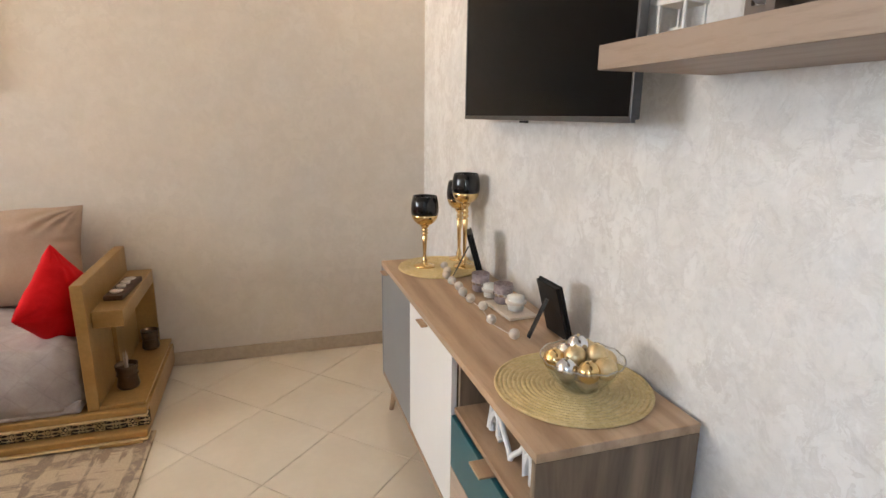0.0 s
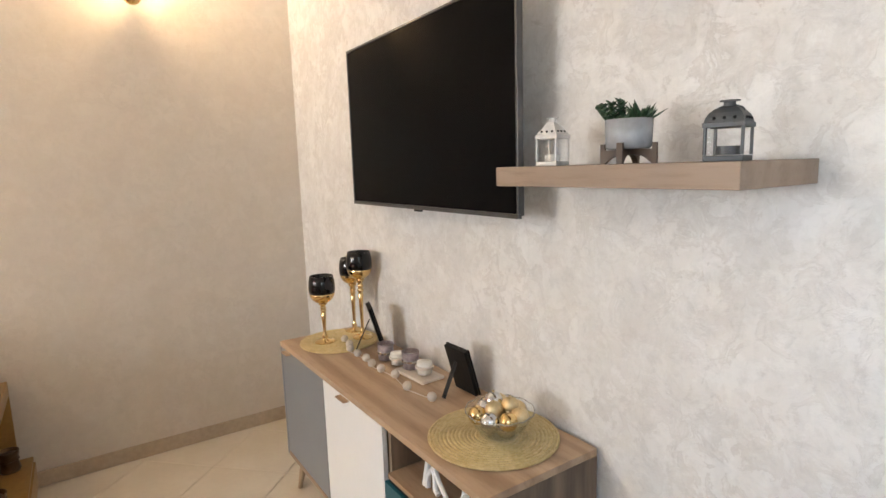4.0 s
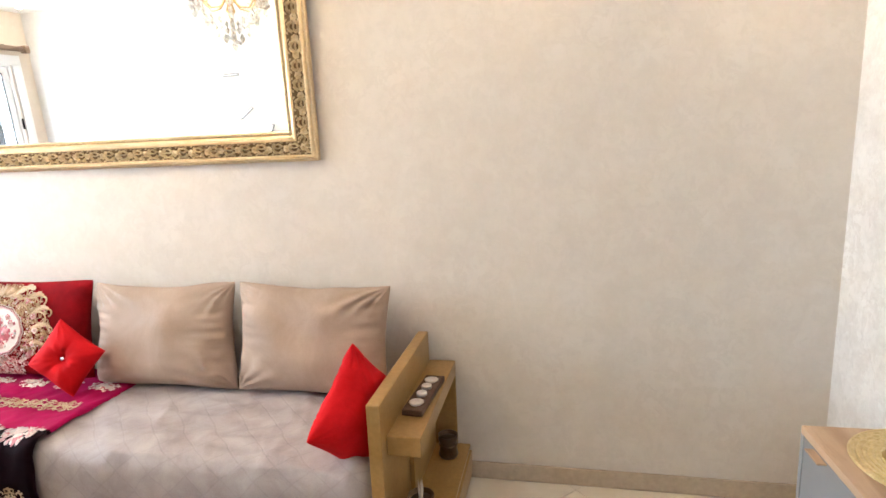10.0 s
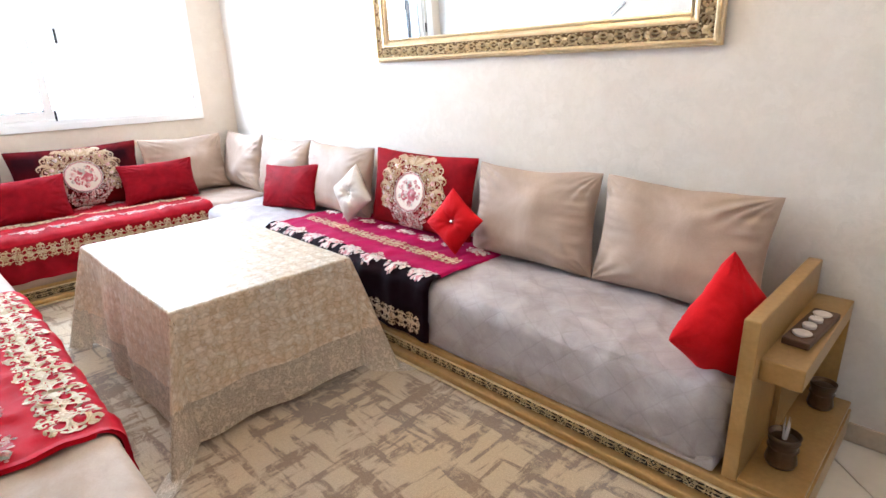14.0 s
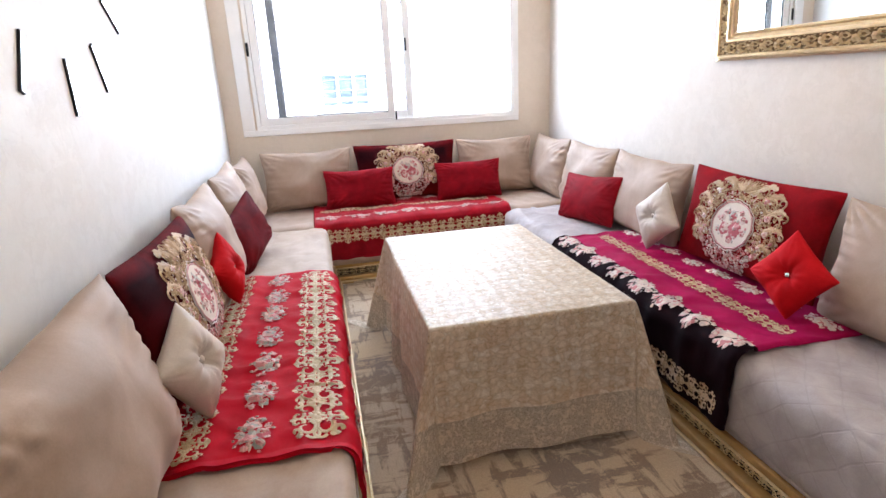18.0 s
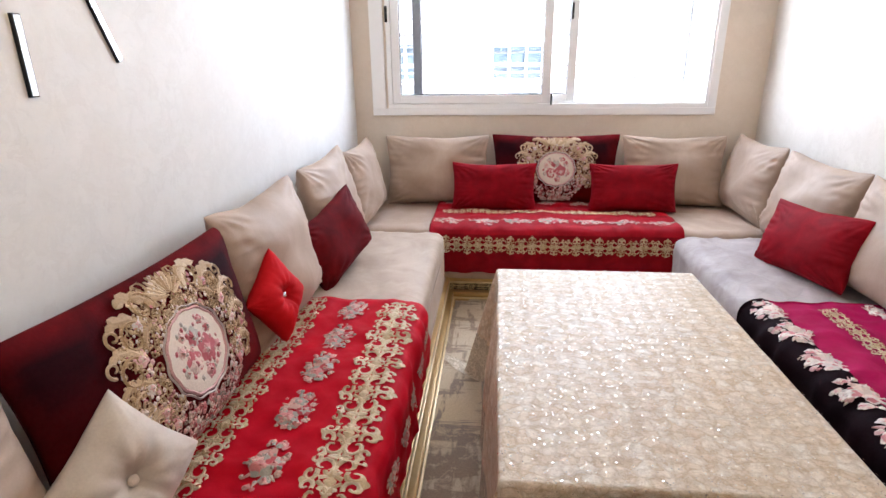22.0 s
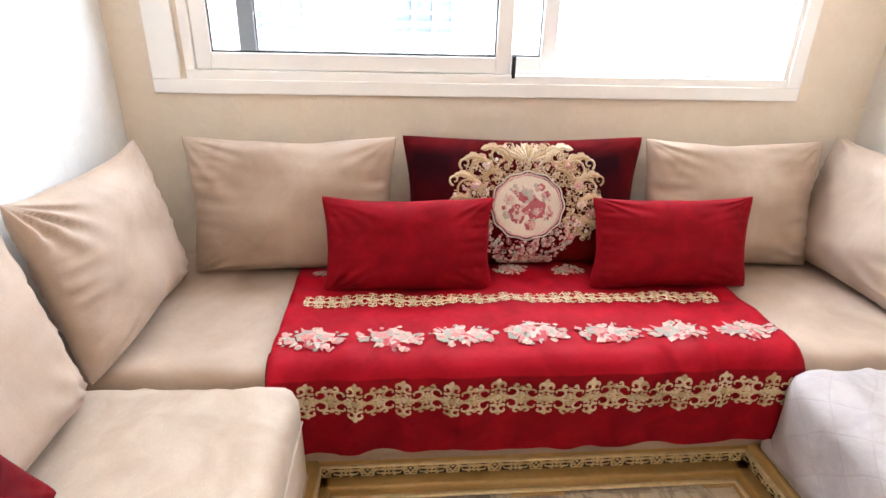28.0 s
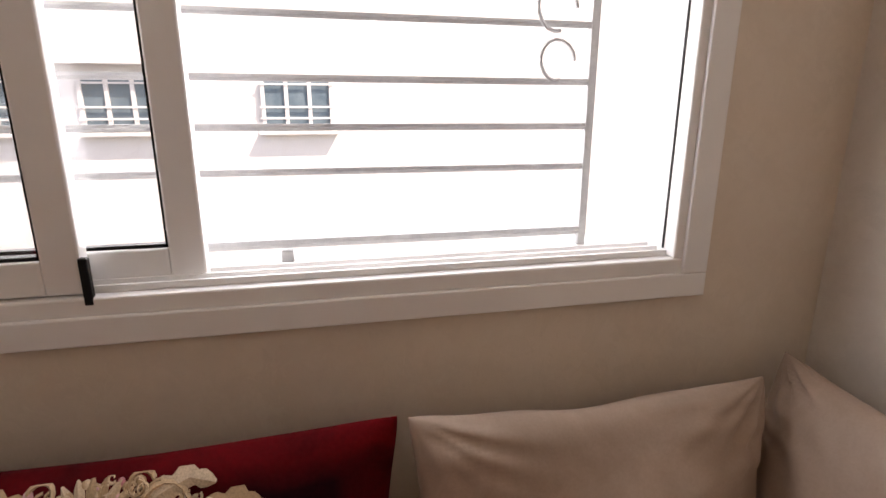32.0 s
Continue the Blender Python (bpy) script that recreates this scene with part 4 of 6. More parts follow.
def posy(bm, x, y, s, surf, rise, rnd):
    """A stitched bouquet about 2.2 s wide: layered roses, buds and leaves."""
    for k in range(7):
        a = k * 0.898 + rnd.uniform(-0.25, 0.25)
        cx, cy = x + 0.84 * s * math.cos(a), y + 0.50 * s * math.sin(a)
        cord(bm, [(cx + 0.15 * s * q * math.cos(a), cy + 0.13 * s * q * math.sin(a)) for q in (-1, -0.3, 0.4, 1)], 0.12 * s, surf, rise * 0.6, 0.9)
    for px, py, r in ((0.30, -0.10, 0.40), (-0.36, -0.08, 0.36), (-0.02, 0.26, 0.30), (0.68, 0.20, 0.20), (-0.74, 0.16, 0.20), (0.0, -0.42, 0.18), (0.86, -0.16, 0.13), (-0.92, -0.14, 0.13), (0.34, 0.46, 0.12), (-0.36, 0.44, 0.12)):
        cx, cy = x + s * (px + rnd.uniform(-0.06, 0.06)), y + s * (py + rnd.uniform(-0.05, 0.05))
        for q in range(4 if r > 0.15 else 2):
            rosette(bm, cx + rnd.uniform(-0.05, 0.05) * s, cy + rnd.uniform(-0.04, 0.04) * s, s * r * (1 - 0.22 * q), surf, rise * (0.8 + 0.3 * q), rnd.choice((4, 5, 6)), rnd.uniform(0, 6))
    for k in range(26):
        a, d = rnd.uniform(0, 6.28), rnd.uniform(0.35, 1.0)
        rosette(bm, x + 1.05 * s * d * math.cos(a), y + 0.66 * s * d * math.sin(a), s * rnd.uniform(0.05, 0.10), surf, rise * 0.9, rnd.choice((3, 4, 5)), a, 10)


def plinth(m, length, name, label):
    """Gilded sofa base along local x, front at local y = 0, the wall behind at +y; openwork scrolls between two mouldings."""
    th = thing(name, m, label, "sofa", "banquettes round the room")
    part("platform", slab(0, 0.032, 0.03, length, 0.70, LEDGE - 0.012, 0.003), GOLD_PAINT, th)
    part("ledge", slab(0, -0.022, LEDGE - 0.03, length, 0.05, LEDGE, 0.006), GOLD_PAINT, th, "gold painted front ledge")
    part("bead", slab(0, -0.027, LEDGE - 0.038, length, 0.01, LEDGE - 0.031, 0.003), GOLD_LEAF, th)
    part("band_ground", slab(0, -0.004, 0.060, length, 0.031, LEDGE - 0.039), BLACKENED, th, "dark ground of the carved band")
    carving = bmesh.new()
    n = int(length / 0.12)
    for k in range(n):
        scroll_unit(carving, (k + 0.5) * length / n, (0.060 + LEDGE - 0.039) / 2, length / n, LEDGE - 0.039 - 0.060, lambda u, v, h: (u, -0.0045 - h, v), 0.0036, 0.005)
    part("carved_band", carving, GOLD_LEAF, th, "gilded scrollwork band")
    part("lower_moulding", slab(0, -0.048, 0.026, length, 0.05, 0.059, 0.009), GOLD_PAINT, th)
    part("lower_bead", slab(0, -0.056, 0.018, length, 0.02, 0.0255, 0.003), GOLD_LEAF, th)
    for x in (0.10, length / 2, length - 0.10):
        part("foot", slab(x - 0.08, -0.062, 0.0092, x + 0.08, 0.04, 0.0175, 0.003), GOLD_PAINT, th)
    return th


plinth(pose(-4.44, 2.965, 0), 4.04, "banquette", "long gold painted sofa base under the mirror with a carved band")
plinth(pose(-0.325, 1.635, 0, 0, 0, 180), 4.125, "banquette", "long gold painted sofa base under the clock with a carved band")
plinth(pose(-4.432, 1.60, 0, 0, 0, 90), 1.39, "banquette", "short gold painted sofa base under the window with a carved band")


def mattress(x0, y0, x1, y1, mat, label, seed, quilt=0.0):
    th = thing("sofa_mattress", pose(0, 0, 0), label, "sofa mattress", "mattresses round the room")
    part("cover", rounded_pad(x0, y0, LEDGE + (0.022 if quilt else -0.004), x1, y1, SEAT, 0.085 if quilt else 0.05, seed, max(8, int((x1 - x0) / (0.015 if quilt else 0.035))), max(8, int((y1 - y0) / (0.015 if quilt else 0.035))), quilt), mat, th, smooth=True)
    if quilt:
        part("under_mattress", slab(x0 + 0.006, y0 + 0.004, LEDGE + 0.001, x1 - 0.006, y1 - 0.01, LEDGE + 0.05, 0.012), mat, th, "plain lower mattress")
    for z in (() if quilt else (SEAT - 0.10, LEDGE + 0.03)):
        k = 0.002
        part("seam_piping", tube([(x0 - k + 0.05, y0 - k, z), (x1 + k - 0.05, y0 - k, z)], 0.003, 6), mat, th)
        part("seam_piping", tube([(x0 - k + 0.05, y1 + k, z), (x1 + k - 0.05, y1 + k, z)], 0.003, 6), mat, th)


mattress(-4.39, 2.95, -0.635, YN - 0.015, QUILT, "long taupe velvet sofa mattress with stitched quilting", 3, 0.013)
mattress(-4.37, YS + 0.015, -0.545, 1.635, CREAM, "long cream velvet sofa mattress along the clock wall", 9)
mattress(XW + 0.015, YS + 0.015, -4.40, YN - 0.015, VELVET, "beige velvet sofa mattress under the window", 17)


def end_unit(m, label, flip):
    """Sofa arm with an outer shelf: front at local y = 0, wall behind at y = 0.70; flip: the shelf lies towards -x."""
    th = thing("sofa_side_unit", m, label, "sofa arm", "sofa side units")

    def piece(name, x0, y0, z0, x1, y1, z1, b):
        if flip:
            x0, x1 = -x1, -x0
        part(name, slab(x0, y0, z0, x1, y1, z1, b), GOLD_PAINT, th)

    piece("arm_panel", -0.045, 0.0, LEDGE + 0.001, 0.0, 0.70, 0.69, 0.004)
    piece("shelf", 0.0005, 0.05, 0.49, 0.115, 0.70, 0.56, 0.004)
    piece("base_board", 0.0005, 0.0, LEDGE + 0.001, 0.17, 0.70, LEDGE + 0.018, 0.004)
    piece("back_panel", 0.0005, 0.685, LEDGE + 0.019, 0.115, 0.70, 0.489, 0.002)
    piece("inner_panel", 0.0006, 0.30, LEDGE + 0.019, 0.018, 0.684, 0.489, 0.002)
    return th


end_unit(pose(-0.575, 2.965, 0), "gold painted sofa side unit with a shelf, on the mirror side", False)
end_unit(pose(-0.495, 1.635, 0, 0, 0, 180), "gold painted sofa side unit with a shelf, on the clock side", True)

# ---------------------------------------------------------------- throws
rnd = random.Random(5)


def throw(m, length, depth, drop, label, cloth, hem, hem_from, bands, posies, seed, flowers=THREAD_POSY, ruffle=1.0):
    """A padded throw: local x along the seat, y from its back edge to the front, over the rolled edge and down."""
    th = thing("sofa_throw", m, label, "throw", "embroidered throws on the seats")
    r = 0.05
    total = depth - r + r * 1.57 + drop

    def surf(u, v, h):
        wave = 0.006 * noise.noise(Vector((u * 5 + seed, v * 6, 0))) + 0.003 * math.sin(v * 46 + noise.noise(Vector((u * 2, v, seed))) * 2)
        wave += 0.013 * (1 - abs(noise.noise(Vector((u * 4.0 + seed, v * 2.2 + u, 7.0))))) ** 6 + 0.009 * (1 - abs(noise.noise(Vector((u * 9.0 - v * 4.0, v * 5.0 + seed, 3.0))))) ** 9
        wave += 0.012 * noise.noise(Vector((u * 1.3, v * 1.5, seed * 3.0)))
        if v > depth - 0.12:
            wave += ruffle * min(1.0, (v - depth + 0.12) / 0.15) * 0.006 * math.sin(u * 31 + 5 * noise.noise(Vector((u * 3.0, v * 2.0, seed))))
        h = h + 0.012 + wave * 0.8
        if v < depth - r:
            return Vector((u, v, SEAT + 0.006 + h))
        a = (v - (depth - r)) / r
        if a < 1.57:
            return Vector((u, depth - r + (r + h + 0.006) * math.sin(a), SEAT - r + (r + h + 0.006) * math.cos(a)))
        return Vector((u, depth + h + 0.006, SEAT - r - (a - 1.57) * r))

    def stitched(u, v, h):
        return surf(u, v, h + 0.0035)

    def sheet(name, v0, v1, mat, lab):
        bm = bmesh.new()
        nu, nv = int(length / 0.022), max(3, int((v1 - v0) / 0.016))
        g = [[bm.verts.new(surf(length * i / nu, v0 + (v1 - v0) * j / nv, 0.0)) for j in range(nv + 1)] for i in range(nu + 1)]
        for i in range(nu):
            for j in range(nv):
                bm.faces.new((g[i][j], g[i + 1][j], g[i + 1][j + 1], g[i][j + 1]))
        # rolled border down to the seat on the two ends
        for row, s in ((g[0], -1), (g[-1], 1)):
            low = [bm.verts.new(v.co + Vector((s * 0.006, 0, -0.012)) if v.co.y < depth - r else v.co + Vector((s * 0.006, -0.014, 0))) for v in row]
            for j in range(len(row) - 1):
                bm.faces.new((row[j], row[j + 1], low[j + 1], low[j]))
        part(name, bm, mat, th, lab, smooth=True)

    cut = total - drop - r * 1.57 + hem_from if hem else total
    sheet("cloth", 0, cut, cloth, "")
    if hem:
        sheet("hem", cut, total, hem, "dark velvet hem")
    for v, w, u0, u1 in bands:
        bm = bmesh.new()
        n = max(3, int((u1 - u0) / (w * 1.15)))
        for k in range(n):
            scroll_unit(bm, u0 + (k + 0.5) * (u1 - u0) / n, v, (u1 - u0) / n, w, stitched, w * 0.082, 0.0022)
        tagged(part("embroidered_band", bm, THREAD_GOLD, th, "gold scroll embroidery"), kind="stuff")
    for v, count, size in posies:
        for k in range(count):
            bm = bmesh.new()
            posy(bm, length * (k + 0.5) / count, v, size, stitched, 0.004, rnd)
            tagged(part("posy", bm, flowers, th, "pink and white stitched roses"), kind="stuff")
    return th


throw(pose(-3.325, 1.06, 0), 1.53, 0.575, 0.21, "bright red satin throw with gold and rose embroidery", CRIMSON, None, 0,
      ((0.135, 0.12, 0.03, 1.50), (0.485, 0.15, 0.05, 1.48)), ((0.31, 7, 0.090), (0.66, 8, 0.062)), 2.0)
throw(pose(-1.915, 3.56, 0, 0, 0, 180), 1.49, 0.61, 0.235, "magenta throw with gold embroidery and a black hem", MAGENTA, DARKBAND, -0.03,
      ((0.345, 0.08, 0.06, 1.42), (0.80, 0.105, 0.05, 1.44)), ((0.165, 8, 0.068), (0.555, 8, 0.080)), 5.0, THREAD_PALE)
throw(pose(-5.08, 3.015, 0, 0, 0, -90), 1.47, 0.68, 0.217, "crimson throw with gold and rose embroidery under the window", DEEP_CRIMSON, WINE, 0.06,
      ((0.355, 0.07, 0.08, 1.42), (0.748, 0.105, 0.03, 1.44)), ((0.16, 7, 0.060), (0.565, 7, 0.096)), 9.0, THREAD_POSY, 1.7)

# ---------------------------------------------------------------- cushions
CUSHIONS = "back cushions round the sofas"


def cushion(name, label, mat, m, w, h, t, seed, group=CUSHIONS, tuft=0.0, n=64, wrinkle=0.018):
    return solid(name, pillow(w, h, t, seed, n=n, tuft=tuft, wrinkle=wrinkle), mat, label, "cushion", smooth=True, group=group, m=m)


def medallion_cushion(m, label, seed, velvet, w=0.87, h=0.475, t=0.20):
    """Velvet cushion with an embroidered oval of roses inside a wreath of gilt scrolls."""
    th = thing("medallion_cushion", m, label, "cushion", CUSHIONS)
    part("cover", pillow(w, h, t, seed, n=40, wrinkle=0.003), velvet, th, smooth=True)
    cz = h * 0.50

    def surf(x, z, rise):
        z = max(-0.445 * h, min(0.445 * h, z))
        u, v = max(-0.99, min(0.99, x / (w / 2 * 0.955))), max(-0.99, min(0.99, z / (h / 2 * 0.955)))
        return Vector((x, -t / 2 * plump(u, v) - 0.004 - rise, z + cz))

    def wreath(rad):
        def place(u, v, rise):
            a = u / rad
            return surf((rad + v) * 1.06 * math.cos(a), (rad + v) * 0.90 * math.sin(a), rise)
        return place

    oval = bmesh.new()
    rings = [[oval.verts.new(surf(0.114 * k / 5 * math.cos(a * math.pi / 20), 0.103 * k / 5 * math.sin(a * math.pi / 20), 0.0012)) for a in range(40)] for k in range(1, 6)]
    mid = oval.verts.new(surf(0, 0, 0.0012))
    for a in range(40):
        oval.faces.new((mid, rings[0][a], rings[0][(a + 1) % 40]))
        for k in range(4):
            oval.faces.new((rings[k][a], rings[k + 1][a], rings[k + 1][(a + 1) % 40], rings[k][(a + 1) % 40]))
    part("oval", oval, CREAM_SATIN, th, "cream oval ground")
    r2 = random.Random(seed)
    bm = bmesh.new()
    for k in range(46):
        a, d = r2.uniform(0, 6.28), 0.084 * math.sqrt(r2.random())
        rosette(bm, 1.08 * d * math.cos(a), d * math.sin(a), r2.uniform(0.005, 0.011), surf, 0.004, r2.choice((2, 3, 4)), r2.uniform(0, 6), 11)
    for cx, cy, r in ((0.036, -0.014, 0.050), (-0.040, -0.026, 0.042), (-0.008, 0.042, 0.036), (0.070, 0.040, 0.024), (-0.072, 0.026, 0.024), (0.014, -0.074, 0.026), (-0.050, 0.062, 0.018), (0.050, 0.072, 0.018), (0.088, -0.030, 0.018), (-0.086, -0.034, 0.018)):
        cx, cy, r = cx * 0.87, cy * 0.87, r * 0.9
        for k in range(5):
            rosette(bm, cx + r2.uniform(-0.15, 0.15) * r, cy + r2.uniform(-0.15, 0.15) * r, r * (1 - 0.19 * k), surf, 0.0045 + 0.0016 * k, 5 + k % 2, r2.uniform(0, 6), 20)
    tagged(part("rose_spray", bm, THREAD_ROSE, th, "pink rose embroidery"), kind="stuff")
    gold, rose, petals = bmesh.new(), bmesh.new(), bmesh.new()
    for rx, rz, wide, bumps, target in ((0.117, 0.106, 0.008, 0.002, petals), (0.127, 0.116, 0.006, 0.003, petals)):
        cord(target, [((rx + bumps * math.cos(a * math.pi / 3)) * math.cos(a * math.pi / 36), (rz + bumps * math.cos(a * math.pi / 3)) * math.sin(a * math.pi / 36)) for a in range(73)], wide, surf, 0.005, 0.0)
    # shell at the crown
    for k in range(11):
        a = radians(20 + 14.0 * k)
        pts = [((0.012 + 0.052 * q / 4) * math.cos(a) * 1.25, 0.150 + (0.012 + 0.052 * q / 4) * math.sin(a)) for q in range(5)]
        acanthus(gold, pts, 0.012, surf, 0.0042, 2)
    for s in (-1, 1):
        # scrolls, leaves and volutes from the crown down one side; each: middle, radius, start and end of the turn
        for cx, cz2, r, a0, a1, wide in ((0.098, 0.165, 0.040, 200, -250, 0.0085), (0.168, 0.118, 0.042, 160, -260, 0.0085), (0.212, 0.052, 0.040, 130, -250, 0.008), (0.222, -0.022, 0.034, 110, -250, 0.0075), (0.205, -0.088, 0.030, 90, -240, 0.0065), (0.216, 0.142, 0.021, -60, 330, 0.0085), (0.252, 0.088, 0.019, -80, 300, 0.008), (0.060, 0.196, 0.020, 20, 380, 0.0065), (0.262, 0.010, 0.016, -90, 280, 0.007)):
            cord(gold, [(s * px, pz) for px, pz in spiral(cx, cz2, r, r * 0.22, a0, a1, 18)], wide * 1.05, surf, 0.0050)
        for pts, broad in ((((0.055, 0.150), (0.085, 0.185), (0.125, 0.200), (0.160, 0.190)), 0.030), (((0.120, 0.130), (0.155, 0.160), (0.192, 0.168), (0.222, 0.155)), 0.028), (((0.165, 0.070), (0.195, 0.100), (0.228, 0.110), (0.256, 0.100)), 0.026), (((0.178, 0.010), (0.205, 0.030), (0.238, 0.034), (0.268, 0.022)), 0.024), (((0.172, -0.055), (0.200, -0.050), (0.232, -0.060), (0.250, -0.082)), 0.022), (((0.105, 0.125), (0.130, 0.118), (0.148, 0.100), (0.156, 0.078)), 0.018)):
            acanthus(gold, [(s * px, pz) for px, pz in pts], broad * 0.88, surf, 0.0042, 4)
        for cx, cz2, r in ((0.140, 0.140, 0.019), (0.178, 0.072, 0.021), (0.190, 0.006, 0.019), (0.182, -0.060, 0.018), (0.232, -0.030, 0.013), (0.160, -0.108, 0.016)):
            for q in range(3):
                rosette(petals, s * cx, cz2, r * (1 - 0.28 * q), surf, 0.0065 + 0.0018 * q, 5, q + cx * 40, 18)
    r3 = random.Random(seed + 7)
    for k in range(760):
        a, d = r3.uniform(-0.65, math.pi + 0.65), r3.uniform(0.131, 0.244)
        x, z = d * 1.08 * math.cos(a), d * 0.86 * math.sin(a)
        if k % 2:
            r, t0 = r3.uniform(0.007, 0.013), r3.uniform(0, 360)
            cord(gold, spiral(x, z, r, r * 0.3, t0, t0 + r3.choice((-330, 330)), 9), 0.0040, surf, 0.0035)
        else:
            rosette((gold, petals)[k % 4 // 2], x, z, r3.uniform(0.004, 0.0080), surf, 0.0030, 5, a, 10)
    tagged(part("scroll_wreath", gold, THREAD_GOLD, th, "raised gold scroll embroidery"), kind="stuff")
    # petals thin out towards the tip of the shield
    for k in range(520):
        f = r3.random() ** 0.8
        x, z = r3.uniform(-1, 1) * (0.235 - 0.150 * f), -0.035 - 0.185 * f
        if (x / 0.132) ** 2 + (z / 0.120) ** 2 < 1:
            continue
        r = r3.uniform(0.004, 0.010)
        if k % 4:
            rosette((rose, petals)[k % 3 // 2], x, z, r, surf, 0.0045, r3.choice((3, 5)), r3.uniform(0, 6), 10)
        else:
            cord(rose, spiral(x, z, r * 1.3, r * 0.3, r3.uniform(0, 360), r3.uniform(360, 700), 8), 0.004, surf, 0.0045)
    tagged(part("blossom_wreath", petals, THREAD_PALE, th, "pale pink stitched blossoms"), kind="stuff")
    tagged(part("petal_wreath", rose, THREAD_ROSE, th, "small rose petals and pink scrolls"), kind="stuff")
    return th


BEIGE = "plump beige velvet back cushion leaning on the wall"
for k, (x, w) in enumerate(((-1.05, 0.70), (-1.755, 0.73), (-3.40, 0.76), (-4.125, 0.72))):
    cushion("back_cushion", BEIGE + " under the mirror", VELVET, pose(x, 3.475, SEAT - 0.005, -10, (1, -1, 0.5, -0.5)[k], 0), w, 0.485, 0.235, 20 + k)
medallion_cushion(pose(-2.56, 3.475, SEAT + 0.012, -10, 0, 0), "red velvet cushion, coloured as lit, with an embroidered rose medallion, under the mirror", 30, LIT_VELVET)
for k, (x, w) in enumerate(((-0.97, 0.70), (-1.67, 0.75), (-3.17, 0.73), (-3.99, 0.69))):
    cushion("back_cushion", BEIGE + " under the clock", VELVET, pose(x, 1.125, SEAT - 0.005, -10, (1, -1, 0.5, -0.5)[k], 180), w, 0.525, 0.235, 40 + k)
medallion_cushion(pose(-2.43, 1.14, SEAT + 0.030, -11, 1.5, 180), "red velvet cushion, coloured as shaded, with an embroidered rose medallion, under the clock", 50, SHADED_VELVET)
for k, (y, w) in enumerate(((1.525, 0.73), (3.11, 0.69))):
    cushion("back_cushion", BEIGE + " under the window", VELVET, pose(-5.0, y, SEAT - 0.005, -10, 0, 90), w, 0.485, 0.225, 60 + k)
medallion_cushion(pose(-5.0, 2.33, SEAT + 0.012, -10, 0, 90), "red velvet cushion, coloured as shaded, with an embroidered rose medallion, under the window", 64, SHADED_VELVET)
cushion("back_cushion", "beige velvet corner cushion between window and clock wall", VELVET, pose(-4.68, 1.13, SEAT - 0.005, -10, 0, 180), 0.66, 0.485, 0.21, 65)
cushion("back_cushion", "beige velvet corner cushion between window and mirror wall", VELVET, pose(-4.83, 3.475, SEAT - 0.005, -10, 0, 0), 0.66, 0.485, 0.21, 66)
SMALL = "small cushions"
cushion("lumbar_cushion", "oblong wine red cushion on the window seat", WINE, pose(-4.815, 1.92, SEAT + 0.006, -14, 0, 90), 0.57, 0.32, 0.15, 67, SMALL, wrinkle=0.011)
cushion("lumbar_cushion", "oblong wine red cushion on the window seat", WINE, pose(-4.815, 2.815, SEAT + 0.006, -14, 0, 90), 0.57, 0.32, 0.15, 68, SMALL, wrinkle=0.011)
cushion("lumbar_cushion", "oblong wine red cushion on the mirror side seat", WINE, pose(-3.76, 3.30, SEAT, -18, -4, 12), 0.56, 0.33, 0.15, 69, SMALL, wrinkle=0.011)
cushion("lumbar_cushion", "oblong dark red velvet cushion on the clock side seat", MAROON, pose(-3.71, 1.235, SEAT + 0.022, -16, -12, 168), 0.52, 0.33, 0.15, 71, SMALL, wrinkle=0.011)
cushion("throw_cushion", "bright red square cushion leaning on the sofa arm", RED, pose(-0.745, 3.010, SEAT - 0.008, -8, 47, 62), 0.36, 0.36, 0.16, 70, SMALL, wrinkle=0.010)


def diamond(m, label, mat, seed, size=0.275):
    """Small square cushion stood on one corner, with a covered button in its middle."""
    th = thing("diamond_cushion", m, label, "cushion", SMALL)
    bm = pillow(size, size, 0.12, seed, n=44, tuft=0.030, wrinkle=0.004)
    bmesh.ops.transform(bm, matrix=Matrix.Translation((0, 0, size * 0.69)) @ Matrix.Rotation(radians(45), 4, "Y") @ Matrix.Translation((0, 0, -size / 2)), verts=bm.verts)
    part("cover", bm, mat, th, smooth=True)
    b = bmesh.new()
    bmesh.ops.create_uvsphere(b, u_segments=12, v_segments=8, radius=0.012)
    for v in b.verts:
        v.co = Vector((v.co.x, v.co.y * 0.6 - 0.027, v.co.z + size * 0.69))
    part("button", b, SILVER if mat == RED else CREAM_SATIN, th, "glittering button" if mat == RED else "covered button", smooth=True)


diamond(pose(-3.06, 3.33, SEAT + 0.015, -12, 5, 2), "small cream satin diamond cushion with a button under the mirror", PALE_SATIN, 80)
diamond(pose(-2.09, 3.31, SEAT + 0.012, -12, -8, 12), "small bright red diamond cushion with a button under the mirror", RED, 81, 0.25)
diamond(pose(-2.905, 1.215, SEAT + 0.045, -12, 10, 168), "small bright red diamond cushion with a button under the clock", RED, 82, 0.24)
diamond(pose(-2.035, 1.235, SEAT + 0.015, -14, 12, 162), "small cream satin diamond cushion with a button under the clock", PALE_SATIN, 83, 0.265)

